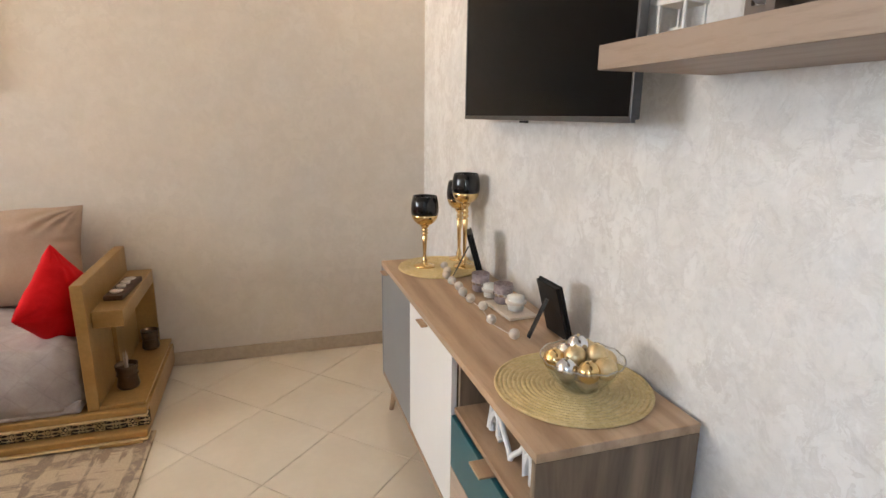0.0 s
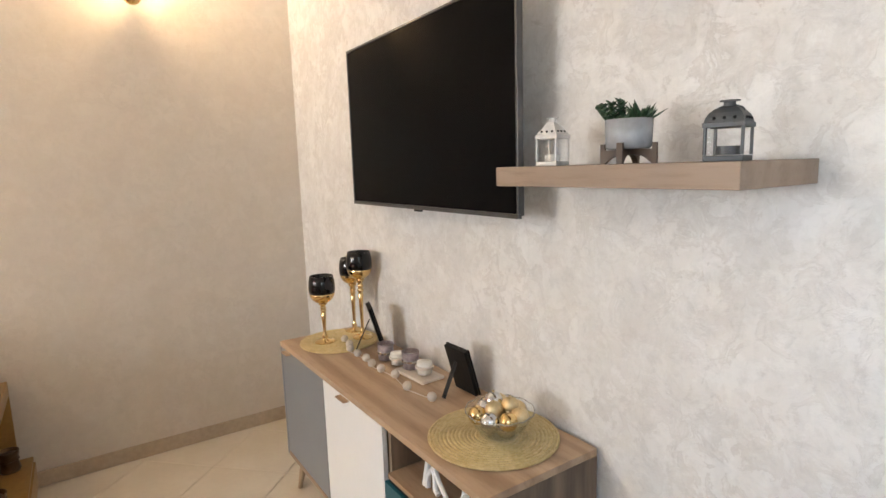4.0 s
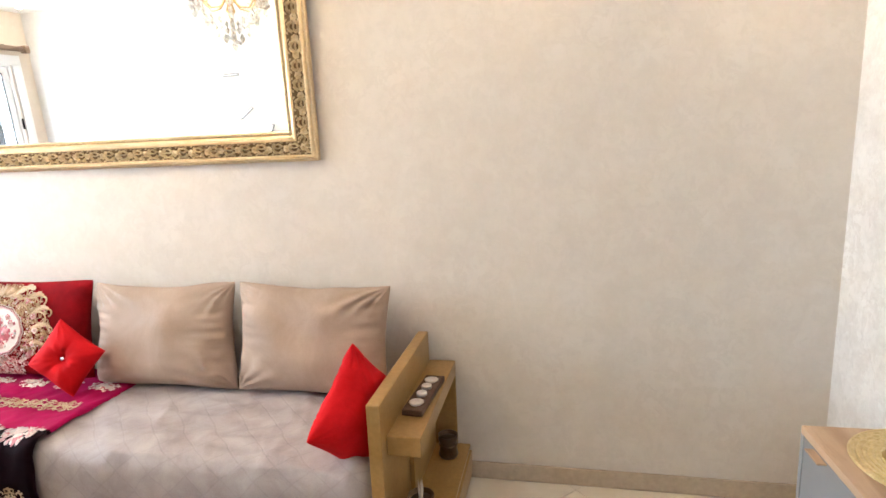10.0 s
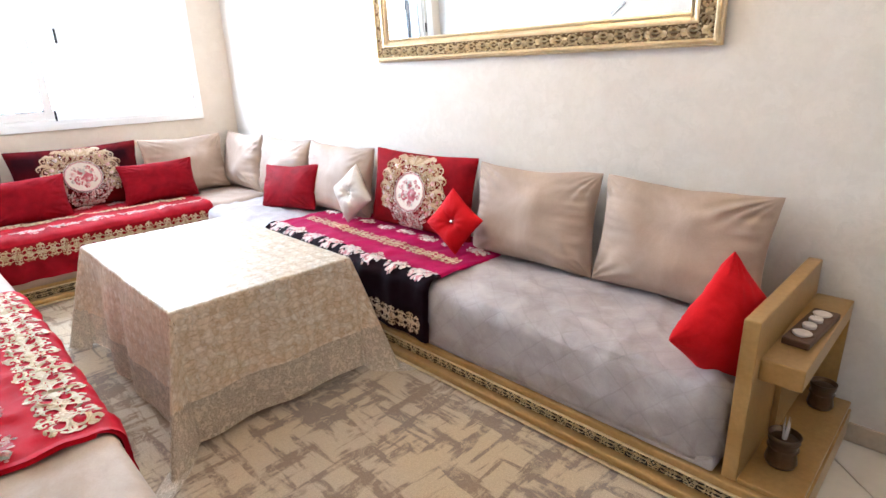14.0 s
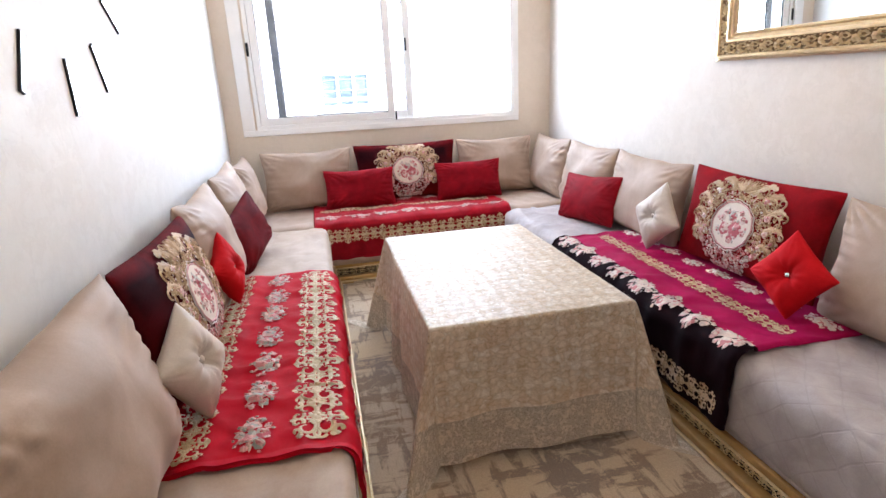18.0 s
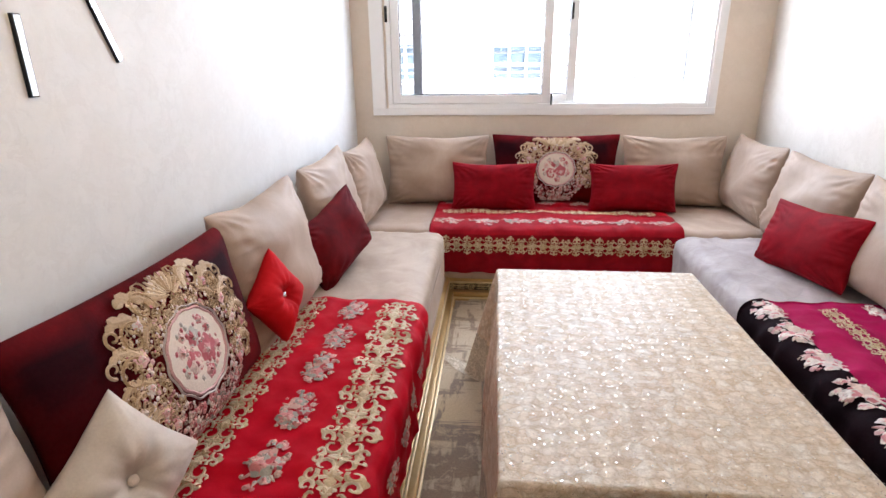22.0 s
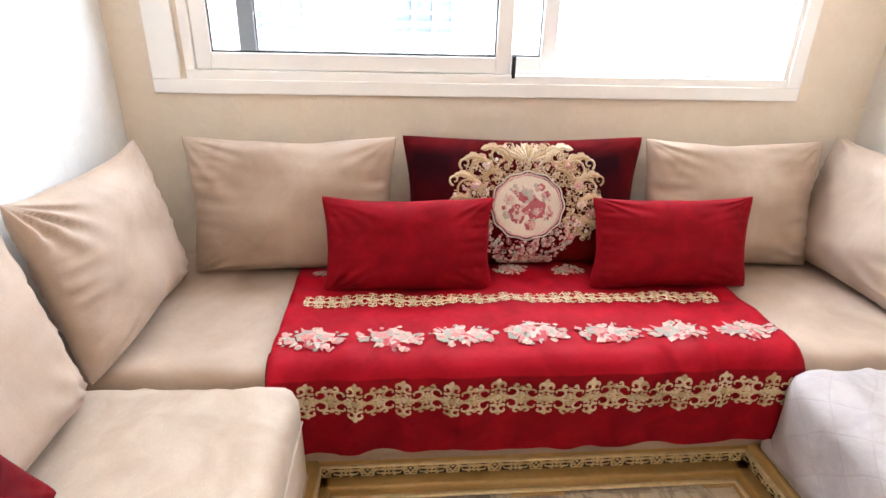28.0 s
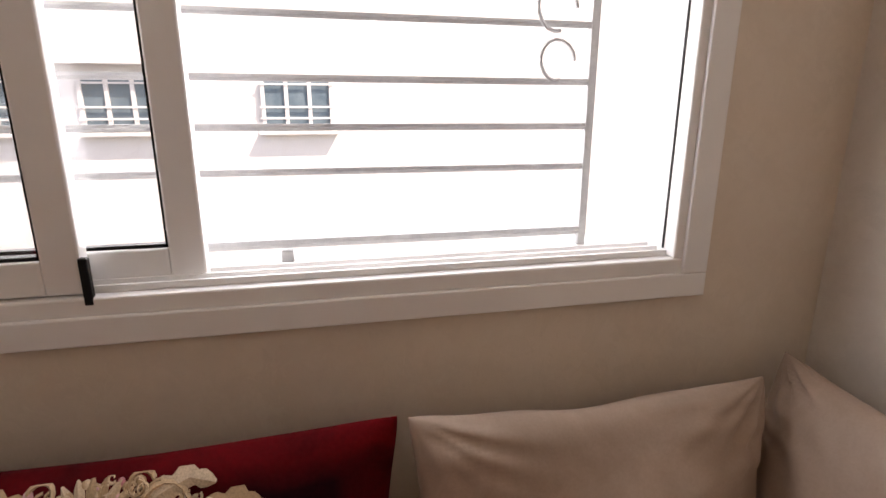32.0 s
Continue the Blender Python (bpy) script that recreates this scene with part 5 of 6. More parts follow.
# ---------------------------------------------------------------- table
TX0, TX1, TY0, TY1, TTOP = -3.435, -2.205, 1.945, 2.73, 0.588
tb = thing("low_table", pose((TX0 + TX1) / 2, (TY0 + TY1) / 2, 0), "low oblong wooden salon table under a lace cloth", "table")
tw, td = (TX1 - TX0) / 2 - 0.008, (TY1 - TY0) / 2 - 0.008
part("tabletop", slab(-tw, -td, TTOP - 0.045, tw, td, TTOP - 0.008, 0.004), DARK_WOOD, tb)
for sx in (-1, 1):
    part("apron", slab(-tw + 0.09, sx * (td - 0.06) - 0.012, TTOP - 0.12, tw - 0.09, sx * (td - 0.06) + 0.012, TTOP - 0.046, 0.002), DARK_WOOD, tb)
    for sy in (-1, 1):
        part("leg", slab(sx * (tw - 0.055) - 0.032, sy * (td - 0.055) - 0.032, 0.0095, sx * (tw - 0.055) + 0.032, sy * (td - 0.055) + 0.032, TTOP - 0.046, 0.004), DARK_WOOD, tb)

cloth = thing("tablecloth", pose((TX0 + TX1) / 2, (TY0 + TY1) / 2, 0), "champagne lace tablecloth with a sheer border hanging to the rug", "tablecloth")
HANG, EDGE = 0.565, 0.385


def drape(u, v):
    """Where the cloth's point (u, v), measured flat from the middle of the table, comes to hang."""
    hx, hy = tw + 0.006, td + 0.006
    dx, dy = max(0.0, abs(u) - hx), max(0.0, abs(v) - hy)
    sx, sy = (1 if u > 0 else -1), (1 if v > 0 else -1)
    x, y = max(-hx, min(hx, u)), max(-hy, min(hy, v))
    r = math.hypot(dx, dy)
    if r < 1e-6:
        return Vector((x, y, TTOP + 0.0015 * noise.noise(Vector((u * 9, v * 9, 0)))))
    a = math.atan2(dy, dx)
    corner = math.sin(2 * a)
    along = u if dy > dx else v
    fold = (0.030 * noise.noise(Vector((along * 3.1, sx * 2.0 + sy, 4.0))) + 0.010 * math.sin(along * 17 + sx)) * min(1, r / 0.25)
    out = 0.05 * r + 0.02 * min(1, r / 0.02) * 0.4 + fold * (1 - corner) + corner * (0.27 * r * (0.65 + 0.35 * math.cos((a - 0.785) * 7)))
    z = TTOP - max(0.0, r - 0.012) * (0.99 - 0.04 * corner)
    low = 0.015 + 0.005 * noise.noise(Vector((u * 20, v * 20, 1)))
    if z < low:
        out += min(0.16, (low - z) * 0.8)
        z = low
    return Vector((x + sx * math.cos(a) * out, y + sy * math.sin(a) * out, z))


def cloth_part(name, inside, mat, label):
    nu, nv = 170, 140
    W, D = tw + HANG, td + HANG
    bm, g = bmesh.new(), {}
    lay = bm.loops.layers.uv.new("flat")

    def vert(i, j):
        if (i, j) not in g:
            g[i, j] = bm.verts.new(drape(-W + 2 * W * i / nu, -D + 2 * D * j / nv))
        return g[i, j]

    for i in range(nu):
        for j in range(nv):
            u, v = abs(-W + 2 * W * (i + 0.5) / nu), abs(-D + 2 * D * (j + 0.5) / nv)
            r = math.hypot(max(0, u - tw), max(0, v - td))
            if (r < EDGE) == inside:
                f = bm.faces.new((vert(i, j), vert(i + 1, j), vert(i + 1, j + 1), vert(i, j + 1)))
                for lp, (a, b) in zip(f.loops, ((i, j), (i + 1, j), (i + 1, j + 1), (i, j + 1))):
                    lp[lay].uv = (-W + 2 * W * a / nu, -D + 2 * D * b / nv)
    part(name, bm, mat, cloth, label, smooth=True)


cloth_part("lace_panel", True, LACE, "")
cloth_part("sheer_border", False, LACE_NET, "sheer netting border")


# sequins sewn over the top and the upper sides
r6 = random.Random(61)
bm = bmesh.new()
for k in range(2300):
    u, v = r6.uniform(-tw - 0.10, tw + 0.10), r6.uniform(-td - 0.05, td + 0.05)
    c = drape(u, v)
    e = 0.004
    n = (drape(u + e, v) - c).cross(drape(u, v + e) - c).normalized()
    n = (n + Vector((r6.gauss(0, 0.11), r6.gauss(0, 0.11), r6.gauss(0, 0.11)))).normalized()
    side = n.orthogonal().normalized()
    up = n.cross(side)
    r = r6.uniform(0.0013, 0.0024)
    c = c + n * 0.0028
    bm.faces.new([bm.verts.new(c + side * r * math.cos(a * math.pi / 3) + up * r * math.sin(a * math.pi / 3)) for a in range(6)])
tagged(part("sequin_layer", bm, SEQUIN, cloth, "scattered glittering sequins"), kind="stuff")

# ---------------------------------------------------------------- sideboard
sb = thing("sideboard", pose(0, 0, 0), "grey oak sideboard with grey, white and teal fronts on slanted legs", "sideboard")
SX0, SX1, SY0, SY1, SZ0, SZ1 = 0.605, XE - 0.014, 1.43, 2.945, 0.165, 0.715
part("top_board", slab(SX0, SY0, SZ1 - 0.022, SX1, SY1, SZ1, 0.0015), OAK, sb)
part("bottom_board", slab(SX0, SY0 + 0.0185, SZ0, SX1, SY1 - 0.0185, SZ0 + 0.02, 0.0015), OAK, sb)
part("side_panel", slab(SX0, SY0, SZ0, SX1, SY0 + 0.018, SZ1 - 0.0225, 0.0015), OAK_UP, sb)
part("side_panel", slab(SX0, SY1 - 0.018, SZ0, SX1, SY1, SZ1 - 0.0225, 0.0015), GREY_DOOR, sb)
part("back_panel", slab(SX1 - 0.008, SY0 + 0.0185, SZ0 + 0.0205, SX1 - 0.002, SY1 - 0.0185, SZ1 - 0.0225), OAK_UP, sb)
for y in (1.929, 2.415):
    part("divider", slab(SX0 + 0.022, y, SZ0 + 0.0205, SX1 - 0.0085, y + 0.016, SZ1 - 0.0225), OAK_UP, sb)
part("niche_floor", slab(SX0 + 0.005, SY0 + 0.0185, 0.527, SX1 - 0.0085, 1.9285, 0.543, 0.0015), OAK, sb)
d = part("door", slab(SX0 + 0.001, 2.434, SZ0 + 0.022, SX0 + 0.019, SY1 - 0.020, SZ1 - 0.024, 0.0015), GREY_DOOR, sb, "grey lacquered door")
part("handle", slab(SX0 - 0.022, 2.80, SZ1 - 0.0295, SX0 + 0.0005, 2.87, SZ1 - 0.0245, 0.0015), OAK, d)
d = part("door", slab(SX0 + 0.001, 1.948, SZ0 + 0.022, SX0 + 0.019, 2.430, SZ1 - 0.024, 0.0015), WHITE_DOOR, sb, "white lacquered door")
part("handle", slab(SX0 - 0.022, 2.19, SZ1 - 0.0295, SX0 + 0.0005, 2.26, SZ1 - 0.0245, 0.0015), OAK, d)
d = part("drawer", slab(SX0 + 0.001, SY0 + 0.020, 0.347, SX0 + 0.019, 1.944, 0.510, 0.0015), TEAL, sb, "teal lacquered drawer")
part("handle", slab(SX0 - 0.030, 1.645, 0.5105, SX0 + 0.015, 1.715, 0.5165, 0.0015), OAK, d)
# black strip fills the gap in place of its shadow
part("gap_shade", slab(SX0 + 0.012, SY0 + 0.019, 0.511, SX0 + 0.024, 1.9285, 0.5265), BLACK_PLASTIC, sb, "black strip as shade in the gap over the drawer")
d = part("drawer", slab(SX0 + 0.001, SY0 + 0.020, SZ0 + 0.022, SX0 + 0.019, 1.944, 0.343, 0.0015), PALE_OAK, sb, "pale grey oak drawer")
part("handle", slab(SX0 - 0.022, 1.645, 0.3435, SX0 + 0.015, 1.715, 0.3465, 0.001), OAK, d)
for x, sx in ((SX0 + 0.05, -1), (SX1 - 0.05, 1)):
    for y, sy in ((SY0 + 0.08, -1), (SY1 - 0.08, 1)):
        part("leg", tube([(x, y, SZ0 - 0.001), (x + sx * 0.022, y + sy * 0.03, 0.0)], [0.018, 0.011], 14), OAK, sb, smooth=True)

# ---------------------------------------------------------------- on the sideboard
TOP = SZ1


def placemat(x, y, r, label):
    """A round woven mat: rings of raffia cord, each a little proud."""
    th = thing("placemat", pose(x, y, TOP), label, "placemat", "placemats on the sideboard")
    prof = [(0.0, 0.003)]
    k = 0.012
    while k < r:
        prof += [(k - 0.005, 0.0025), (k, 0.0055), (k + 0.004, 0.0055)]
        k += 0.0115
    prof += [(r, 0.004), (r, 0.0006)]
    bm = bmesh.new()
    steps = 72
    rings = [[bm.verts.new((max(rr, 1e-4) * math.cos(2 * math.pi * i / steps), max(rr, 1e-4) * math.sin(2 * math.pi * i / steps), z + (0.0007 if (i + n) % 2 else 0))) for i in range(steps)] for n, (rr, z) in enumerate(prof)]
    for a, b in zip(rings, rings[1:]):
        for i in range(steps):
            bm.faces.new((a[i], a[(i + 1) % steps], b[(i + 1) % steps], b[i]))
    part("mat", bm, RAFFIA, th)
    part("edge_cord", tube([(r * math.cos(a * math.pi / 36), r * math.sin(a * math.pi / 36), 0.004) for a in range(73)], 0.004, 6), RAFFIA, th)


placemat(0.815, 1.655, 0.185, "round gold woven placemat under the glass bowl")
placemat(0.82, 2.765, 0.17, "round gold woven placemat under the candle goblets")


def goblet(x, y, h, label):
    """Tall candle goblet: gold foot and baluster stem, black glass bowl on a gold cup."""
    th = thing("candle_goblet", pose(x, y, TOP + 0.0065), label, "candle holder", "candle goblets")
    s = h - 0.125
    stem = [(0.046, 0), (0.046, 0.003), (0.040, 0.006), (0.016, 0.011), (0.010, 0.018), (0.013, 0.026), (0.009, 0.034), (0.0065, 0.05), (0.009, s * 0.55), (0.0125, s * 0.74), (0.008, s * 0.77), (0.015, s * 0.80), (0.015, s * 0.815), (0.009, s * 0.84), (0.015, s * 0.87), (0.013, s * 0.90), (0.010, s * 0.93), (0.018, s * 0.97), (0.020, s)]
    part("stem", lathe(stem, 28), POLISHED_GOLD, th, smooth=True)
    part("cup", lathe([(0.018, s + 0.0005), (0.034, s + 0.008), (0.046, s + 0.020), (0.0525, s + 0.032), (0.0560, s + 0.046), (0.0550, s + 0.047), (0.044, s + 0.022), (0.0, s + 0.012)], 32), POLISHED_GOLD, th, "gold lower cup", smooth=True)
    bowl = [(0.0562, s + 0.0465), (0.0582, s + 0.060), (0.0585, s + 0.075), (0.056, s + 0.10), (0.0505, s + 0.125), (0.0485, s + 0.125), (0.0535, s + 0.10), (0.0560, s + 0.075), (0.0550, s + 0.058), (0.050, s + 0.049), (0.0, s + 0.048)]
    part("bowl", lathe(bowl, 36), BLACK_GLASS, th, "glossy black glass bowl", smooth=True)


goblet(0.762, 2.785, 0.303, "shorter gold candle goblet with a black glass bowl")
goblet(0.925, 2.735, 0.398, "tall gold candle goblet with a black glass bowl")
goblet(0.945, 2.865, 0.352, "gold candle goblet with a black glass bowl, by the wall")


def photo_frame(x, y, turn, w, h, label):
    """A black picture frame seen from behind, leaning on its strut."""
    th = thing("photo_frame", pose(x, y, TOP, 0, 0, turn), label, "picture frame", "picture frames on the sideboard")
    lean = Matrix.Rotation(radians(-16), 4, "X")
    b = slab(-w / 2, -0.006, 0.002, w / 2, 0.006, h, 0.002)
    bmesh.ops.transform(b, matrix=lean, verts=b.verts)
    part("backboard", b, BLACK_PLASTIC, th)
    rim = bmesh.new()
    for a in ((-w / 2 - 0.004, 0.0, w / 2 + 0.004, 0.012), (-w / 2 - 0.004, h - 0.010, w / 2 + 0.004, h + 0.002), (-w / 2 - 0.004, 0.012, -w / 2 + 0.008, h - 0.010), (w / 2 - 0.008, 0.012, w / 2 + 0.004, h - 0.010)):
        slab(a[0], -0.013, a[1], a[2], -0.0062, a[3], 0.001, rim)
    bmesh.ops.transform(rim, matrix=lean, verts=rim.verts)
    part("rim", rim, BLACK_PLASTIC, th)
    part("strut", tube([(0, 0.012 + h * 0.20, h * 0.68), (0, 0.012 + h * 0.52, 0.004)], 0.011, 4, flat=0.25), BLACK_PLASTIC, th, "fold-out strut")


photo_frame(0.945, 1.955, 92, 0.115, 0.172, "black photo frame standing with its back to the room")
photo_frame(0.925, 2.535, 70, 0.125, 0.205, "black photo frame near the goblets")

# candle tray
tray = thing("candle_tray", pose(0.885, 2.285, TOP, 0, 0, 4), "small pale tray under two candle glasses on the sideboard", "tray")
part("board", slab(-0.050, -0.190, 0.0005, 0.050, -0.005, 0.012, 0.003), CREAM_SATIN, tray)
for k, (yy, mat, lab) in enumerate(((-0.135, CLEAR, "clear glass with a white candle"), (-0.045, MAUVE, "mauve glittered candle glass"), (0.045, CLEAR, "clear glass with a white candle"), (0.135, MAUVE, "mauve glittered candle glass"))):
    g = thing("candle_glass", pose(0.885 - yy * math.sin(radians(4)), 2.285 + yy * math.cos(radians(4)), TOP + (0.0125 if yy < 0 else 0.0005)), lab, "candle", "candle glasses on the tray")
    part("cup", lathe([(0.0, 0), (0.026, 0.0), (0.030, 0.004), (0.034, 0.068), (0.032, 0.068), (0.028, 0.006), (0.0, 0.005)], 26), mat, g, smooth=True)
    part("candle", lathe([(0.0, 0.006), (0.0262, 0.006), (0.029, 0.050), (0.004, 0.051), (0.0, 0.051)], 20), WAX, g, "white wax", smooth=True)
    part("ribbon", lathe([(0.0320, 0.026), (0.0345, 0.028), (0.0348, 0.036), (0.0328, 0.037)], 22), COTTON if mat is CLEAR else SILVER, g)

# cotton ball garland
gar = thing("ball_garland", pose(0, 0, TOP), "string of cream cotton balls lying along the sideboard", "garland")
balls = [(0.835, 2.735), (0.822, 2.655), (0.800, 2.600), (0.797, 2.520), (0.800, 2.445), (0.790, 2.375), (0.792, 2.300), (0.806, 2.215), (0.784, 2.090), (0.803, 1.960)]
for x, y in balls:
    b = bmesh.new()
    bmesh.ops.create_uvsphere(b, u_segments=14, v_segments=10, radius=0.0165)
    for v in b.verts:
        v.co = v.co * (1 + 0.04 * noise.noise(v.co * 90)) + Vector((x, y, 0.0168))
    part("ball", b, COTTON, gar, smooth=True)
part("cord", tube([(x + 0.006 * math.sin(i * 2.3), y, 0.004) for i, (x, y) in enumerate(balls)], 0.0015, 5), COTTON, gar)

# glass bowl of baubles
bowl = thing("glass_bowl", pose(0.825, 1.635, TOP + 0.0065) @ Matrix.Scale(0.80, 4), "clear crackled glass bowl full of baubles on the mat", "bowl")
part("bowl", lathe([(0.0, 0.0), (0.050, 0.0), (0.062, 0.006), (0.092, 0.040), (0.112, 0.075), (0.124, 0.098), (0.1215, 0.098), (0.108, 0.076), (0.088, 0.043), (0.058, 0.010), (0.0, 0.005)], 40), BOWL_GLASS, bowl, smooth=True)
part("rim", tube([(0.1228 * math.cos(a * math.pi / 24), 0.1228 * math.sin(a * math.pi / 24), 0.099 + 0.003 * math.sin(a * 1.7)) for a in range(49)], 0.0022, 8), RIM_GLASS, bowl, "thick wavy glass rim", smooth=True)
bub = ((-0.030, 0.022, 0.040, 1), (0.034, 0.010, 0.040, 2), (-0.004, -0.036, 0.040, 1), (-0.070, 0.040, 0.082, 0), (-0.012, 0.070, 0.082, 3), (-0.068, -0.026, 0.080, 1), (-0.020, 0.008, 0.098, 2), (0.050, 0.055, 0.088, 2), (0.040, -0.010, 0.104, 2), (0.072, -0.012, 0.082, 2), (-0.022, -0.070, 0.084, 0), (0.036, -0.066, 0.084, 2), (0.012, 0.050, 0.112, 3))
for x, y, z, c in bub:
    b = thing("bauble", pose(0.825 + 0.80 * x, 1.635 + 0.80 * y, TOP + 0.0065 + 0.80 * z) @ Matrix.Scale(0.82, 4), ("shiny gold bauble in the bowl", "silver bauble in the bowl", "matte gold bauble in the bowl", "pale silver bauble in the bowl")[c], "bauble", "baubles in the bowl")
    s = bmesh.new()
    bmesh.ops.create_uvsphere(s, u_segments=22, v_segments=14, radius=0.0325)
    part("ball", s, (POLISHED_GOLD, SILVER, MATTE_GOLD, SILVER)[c], b, smooth=True)
    part("cap", lathe([(0.005, 0.0318), (0.005, 0.036), (0.0, 0.0365)], 12), MATTE_GOLD, b)

# white wooden word in the niche: h, a heart, m, e
word = thing("word_sign", pose(0.66, 1.622, 0.5425, 0, 0, -90) @ Matrix.Scale(1.22, 4), "white wooden word sign with a heart, in the niche", "sign")


def stroke(pts, r=0.0075):
    return tube([(x, 0.0, z) for x, z in pts], r, 8, flat=1.0)


part("letter_h", stroke([(-0.135, 0.012), (-0.120, 0.07), (-0.103, 0.125), (-0.108, 0.135), (-0.118, 0.11), (-0.122, 0.012), (-0.115, 0.05), (-0.098, 0.068), (-0.088, 0.058), (-0.087, 0.02), (-0.075, 0.014)]), WHITE_DOOR, word)
part("heart", stroke([(0.058 * 0.062 * 16 * math.sin(a) ** 3 - 0.028, 0.062 + 0.0036 * (13 * math.cos(a) - 5 * math.cos(2 * a) - 2 * math.cos(3 * a) - math.cos(4 * a))) for a in [i * math.pi / 16 for i in range(33)]], 0.006), WHITE_DOOR, word)
part("letter_m", stroke([(0.035, 0.07), (0.040, 0.012), (0.046, 0.055), (0.058, 0.07), (0.064, 0.055), (0.064, 0.012), (0.072, 0.055), (0.084, 0.07), (0.090, 0.055), (0.092, 0.018), (0.102, 0.012)]), WHITE_DOOR, word)
part("letter_e", stroke([(0.104, 0.035), (0.128, 0.042), (0.130, 0.06), (0.117, 0.068), (0.106, 0.05), (0.108, 0.022), (0.122, 0.010), (0.138, 0.018)]), WHITE_DOOR, word)

# ---------------------------------------------------------------- television
tv = thing("television", Matrix.Translation((0.905, 2.69, 0)) @ Matrix.Rotation(radians(-1.1), 4, "Z") @ Matrix.Translation((-0.905, -2.69, 0)), "large black flat television on a wall bracket", "television")
part("casing", slab(0.912, 1.612, 1.345, 0.926, 2.690, 1.968, 0.003), DARK_METAL, tv)
part("back_box", slab(0.9265, 1.80, 1.38, 0.965, 2.49, 1.75, 0.008), BLACK_PLASTIC, tv)
part("wall_bracket", slab(0.9655, 1.98, 1.50, XE + 0.001, 2.31, 1.72, 0.004), BLACK_PLASTIC, tv)
bm = bmesh.new()
for a in ((1.607, 1.338, 2.695, 1.351), (1.607, 1.964, 2.695, 1.972), (1.607, 1.351, 1.615, 1.964), (2.687, 1.351, 2.695, 1.964)):
    slab(0.899, a[0], a[1], 0.9115, a[2], a[3], 0.001, bm)
part("bezel", bm, DARK_METAL, tv, "thin grey metal bezel")
part("screen", slab(0.9025, 1.6155, 1.3515, 0.9110, 2.6865, 1.9635), BLACK_GLOSS, tv, "switched-off glossy black screen")
part("sensor", slab(0.900, 2.13, 1.331, 0.9105, 2.175, 1.3375, 0.001), BLACK_PLASTIC, tv)

# ---------------------------------------------------------------- wall shelves and what stands on them
for y0, y1, z0, lab in ((0.946, 1.535, 1.434, "pale wood floating shelf with lanterns and a planter"), (0.80, 1.345, 1.895, "pale wood floating shelf high on the wall")):
    sh = thing("wall_shelf", pose(0, 0, z0), lab, "shelf", "floating wall shelves")
    part("board", slab(0.745, y0, 0, XE + 0.001, y1, 0.045, 0.0015), SHELF_WOOD, sh)
    part("edge_band", slab(0.7435, y0 + 0.0008, 0.0008, 0.7449, y1 - 0.0008, 0.0442), SHELF_WOOD, sh)


def lantern(x, y, turn, w, h, mat, domed, label):
    """A small tin tealight lantern with four glass sides."""
    th = thing("lantern", pose(x, y, 1.479, 0, 0, turn), label, "lantern", "lanterns on the shelf")
    k = w / 2
    body = h * 0.56
    part("base", slab(-k, -k, 0.0, k, k, 0.010, 0.002), mat, th)
    for sx in (-1, 1):
        for sy in (-1, 1):
            part("post", slab(sx * k - 0.0025 * (1 + sx), sy * k - 0.0025 * (1 + sy), 0.0105, sx * k + 0.0025 * (1 - sx), sy * k + 0.0025 * (1 - sy), body, 0.0008), mat, th)
    for sx, sy in ((1, 0), (-1, 0), (0, 1), (0, -1)):
        g = slab(-0.0007, -k + 0.006, 0.011, 0.0007, k - 0.006, body - 0.005) if sx else slab(-k + 0.006, -0.0007, 0.011, k - 0.006, 0.0007, body - 0.005)
        bmesh.ops.translate(g, vec=(sx * (k - 0.004), sy * (k - 0.004), 0), verts=g.verts)
        part("pane", g, CLEAR, th)
    part("top_rim", slab(-k - 0.002, -k - 0.002, body - 0.0045, k + 0.002, k + 0.002, body + 0.004, 0.001), mat, th)
    roof = bmesh.new()
    levels = [(1.0, 0.0), (0.93, 0.07), (0.80, 0.14), (0.60, 0.20), (0.30, 0.24)] if domed else [(1.0, 0.0), (0.70, 0.10), (0.45, 0.19), (0.28, 0.24)]
    rings = [[roof.verts.new((cx * k * f, cy * k * f, body + 0.0045 + z * h)) for cx, cy in ((-1, -1), (1, -1), (1, 1), (-1, 1))] for f, z in levels]
    for a, b in zip(rings, rings[1:]):
        for i in range(4):
            roof.faces.new((a[i], a[(i + 1) % 4], b[(i + 1) % 4], b[i]))
    roof.faces.new(rings[-1])
    part("roof", roof, mat, th)
    for s in range(4):
        for i in (-1, 0, 1):
            b = bmesh.new()
            bmesh.ops.create_uvsphere(b, u_segments=8, v_segments=6, radius=0.0030)
            bmesh.ops.translate(b, vec=(i * k * 0.5, -k * (0.945 if domed else 0.825), body + 0.0045 + (0.055 if domed else 0.06) * h), verts=b.verts)
            bmesh.ops.rotate(b, matrix=Matrix.Rotation(s * math.pi / 2, 3, "Z"), verts=b.verts)
            part("vent_hole", b, BLACK_PLASTIC, th)
    part("chimney", lathe([(0.2 * k + 0.003, body + 0.24 * h), (0.2 * k + 0.003, body + 0.35 * h), (0.5 * k, body + 0.36 * h), (0.5 * k, body + 0.375 * h), (0.0, body + 0.385 * h)], 18), mat, th)
    part("handle", tube([(0, k * 0.75 * math.cos(a * math.pi / 10), body + 0.20 * h + 0.20 * h * math.sin(a * math.pi / 10) * 0.5) for a in range(11)], 0.0016, 6), mat, th, "thin wire handle")
    part("tealight", lathe([(0.0, 0.0108), (0.019, 0.0108), (0.019, 0.026), (0.0, 0.025)], 20), WAX if not domed else GREY_TIN, th)


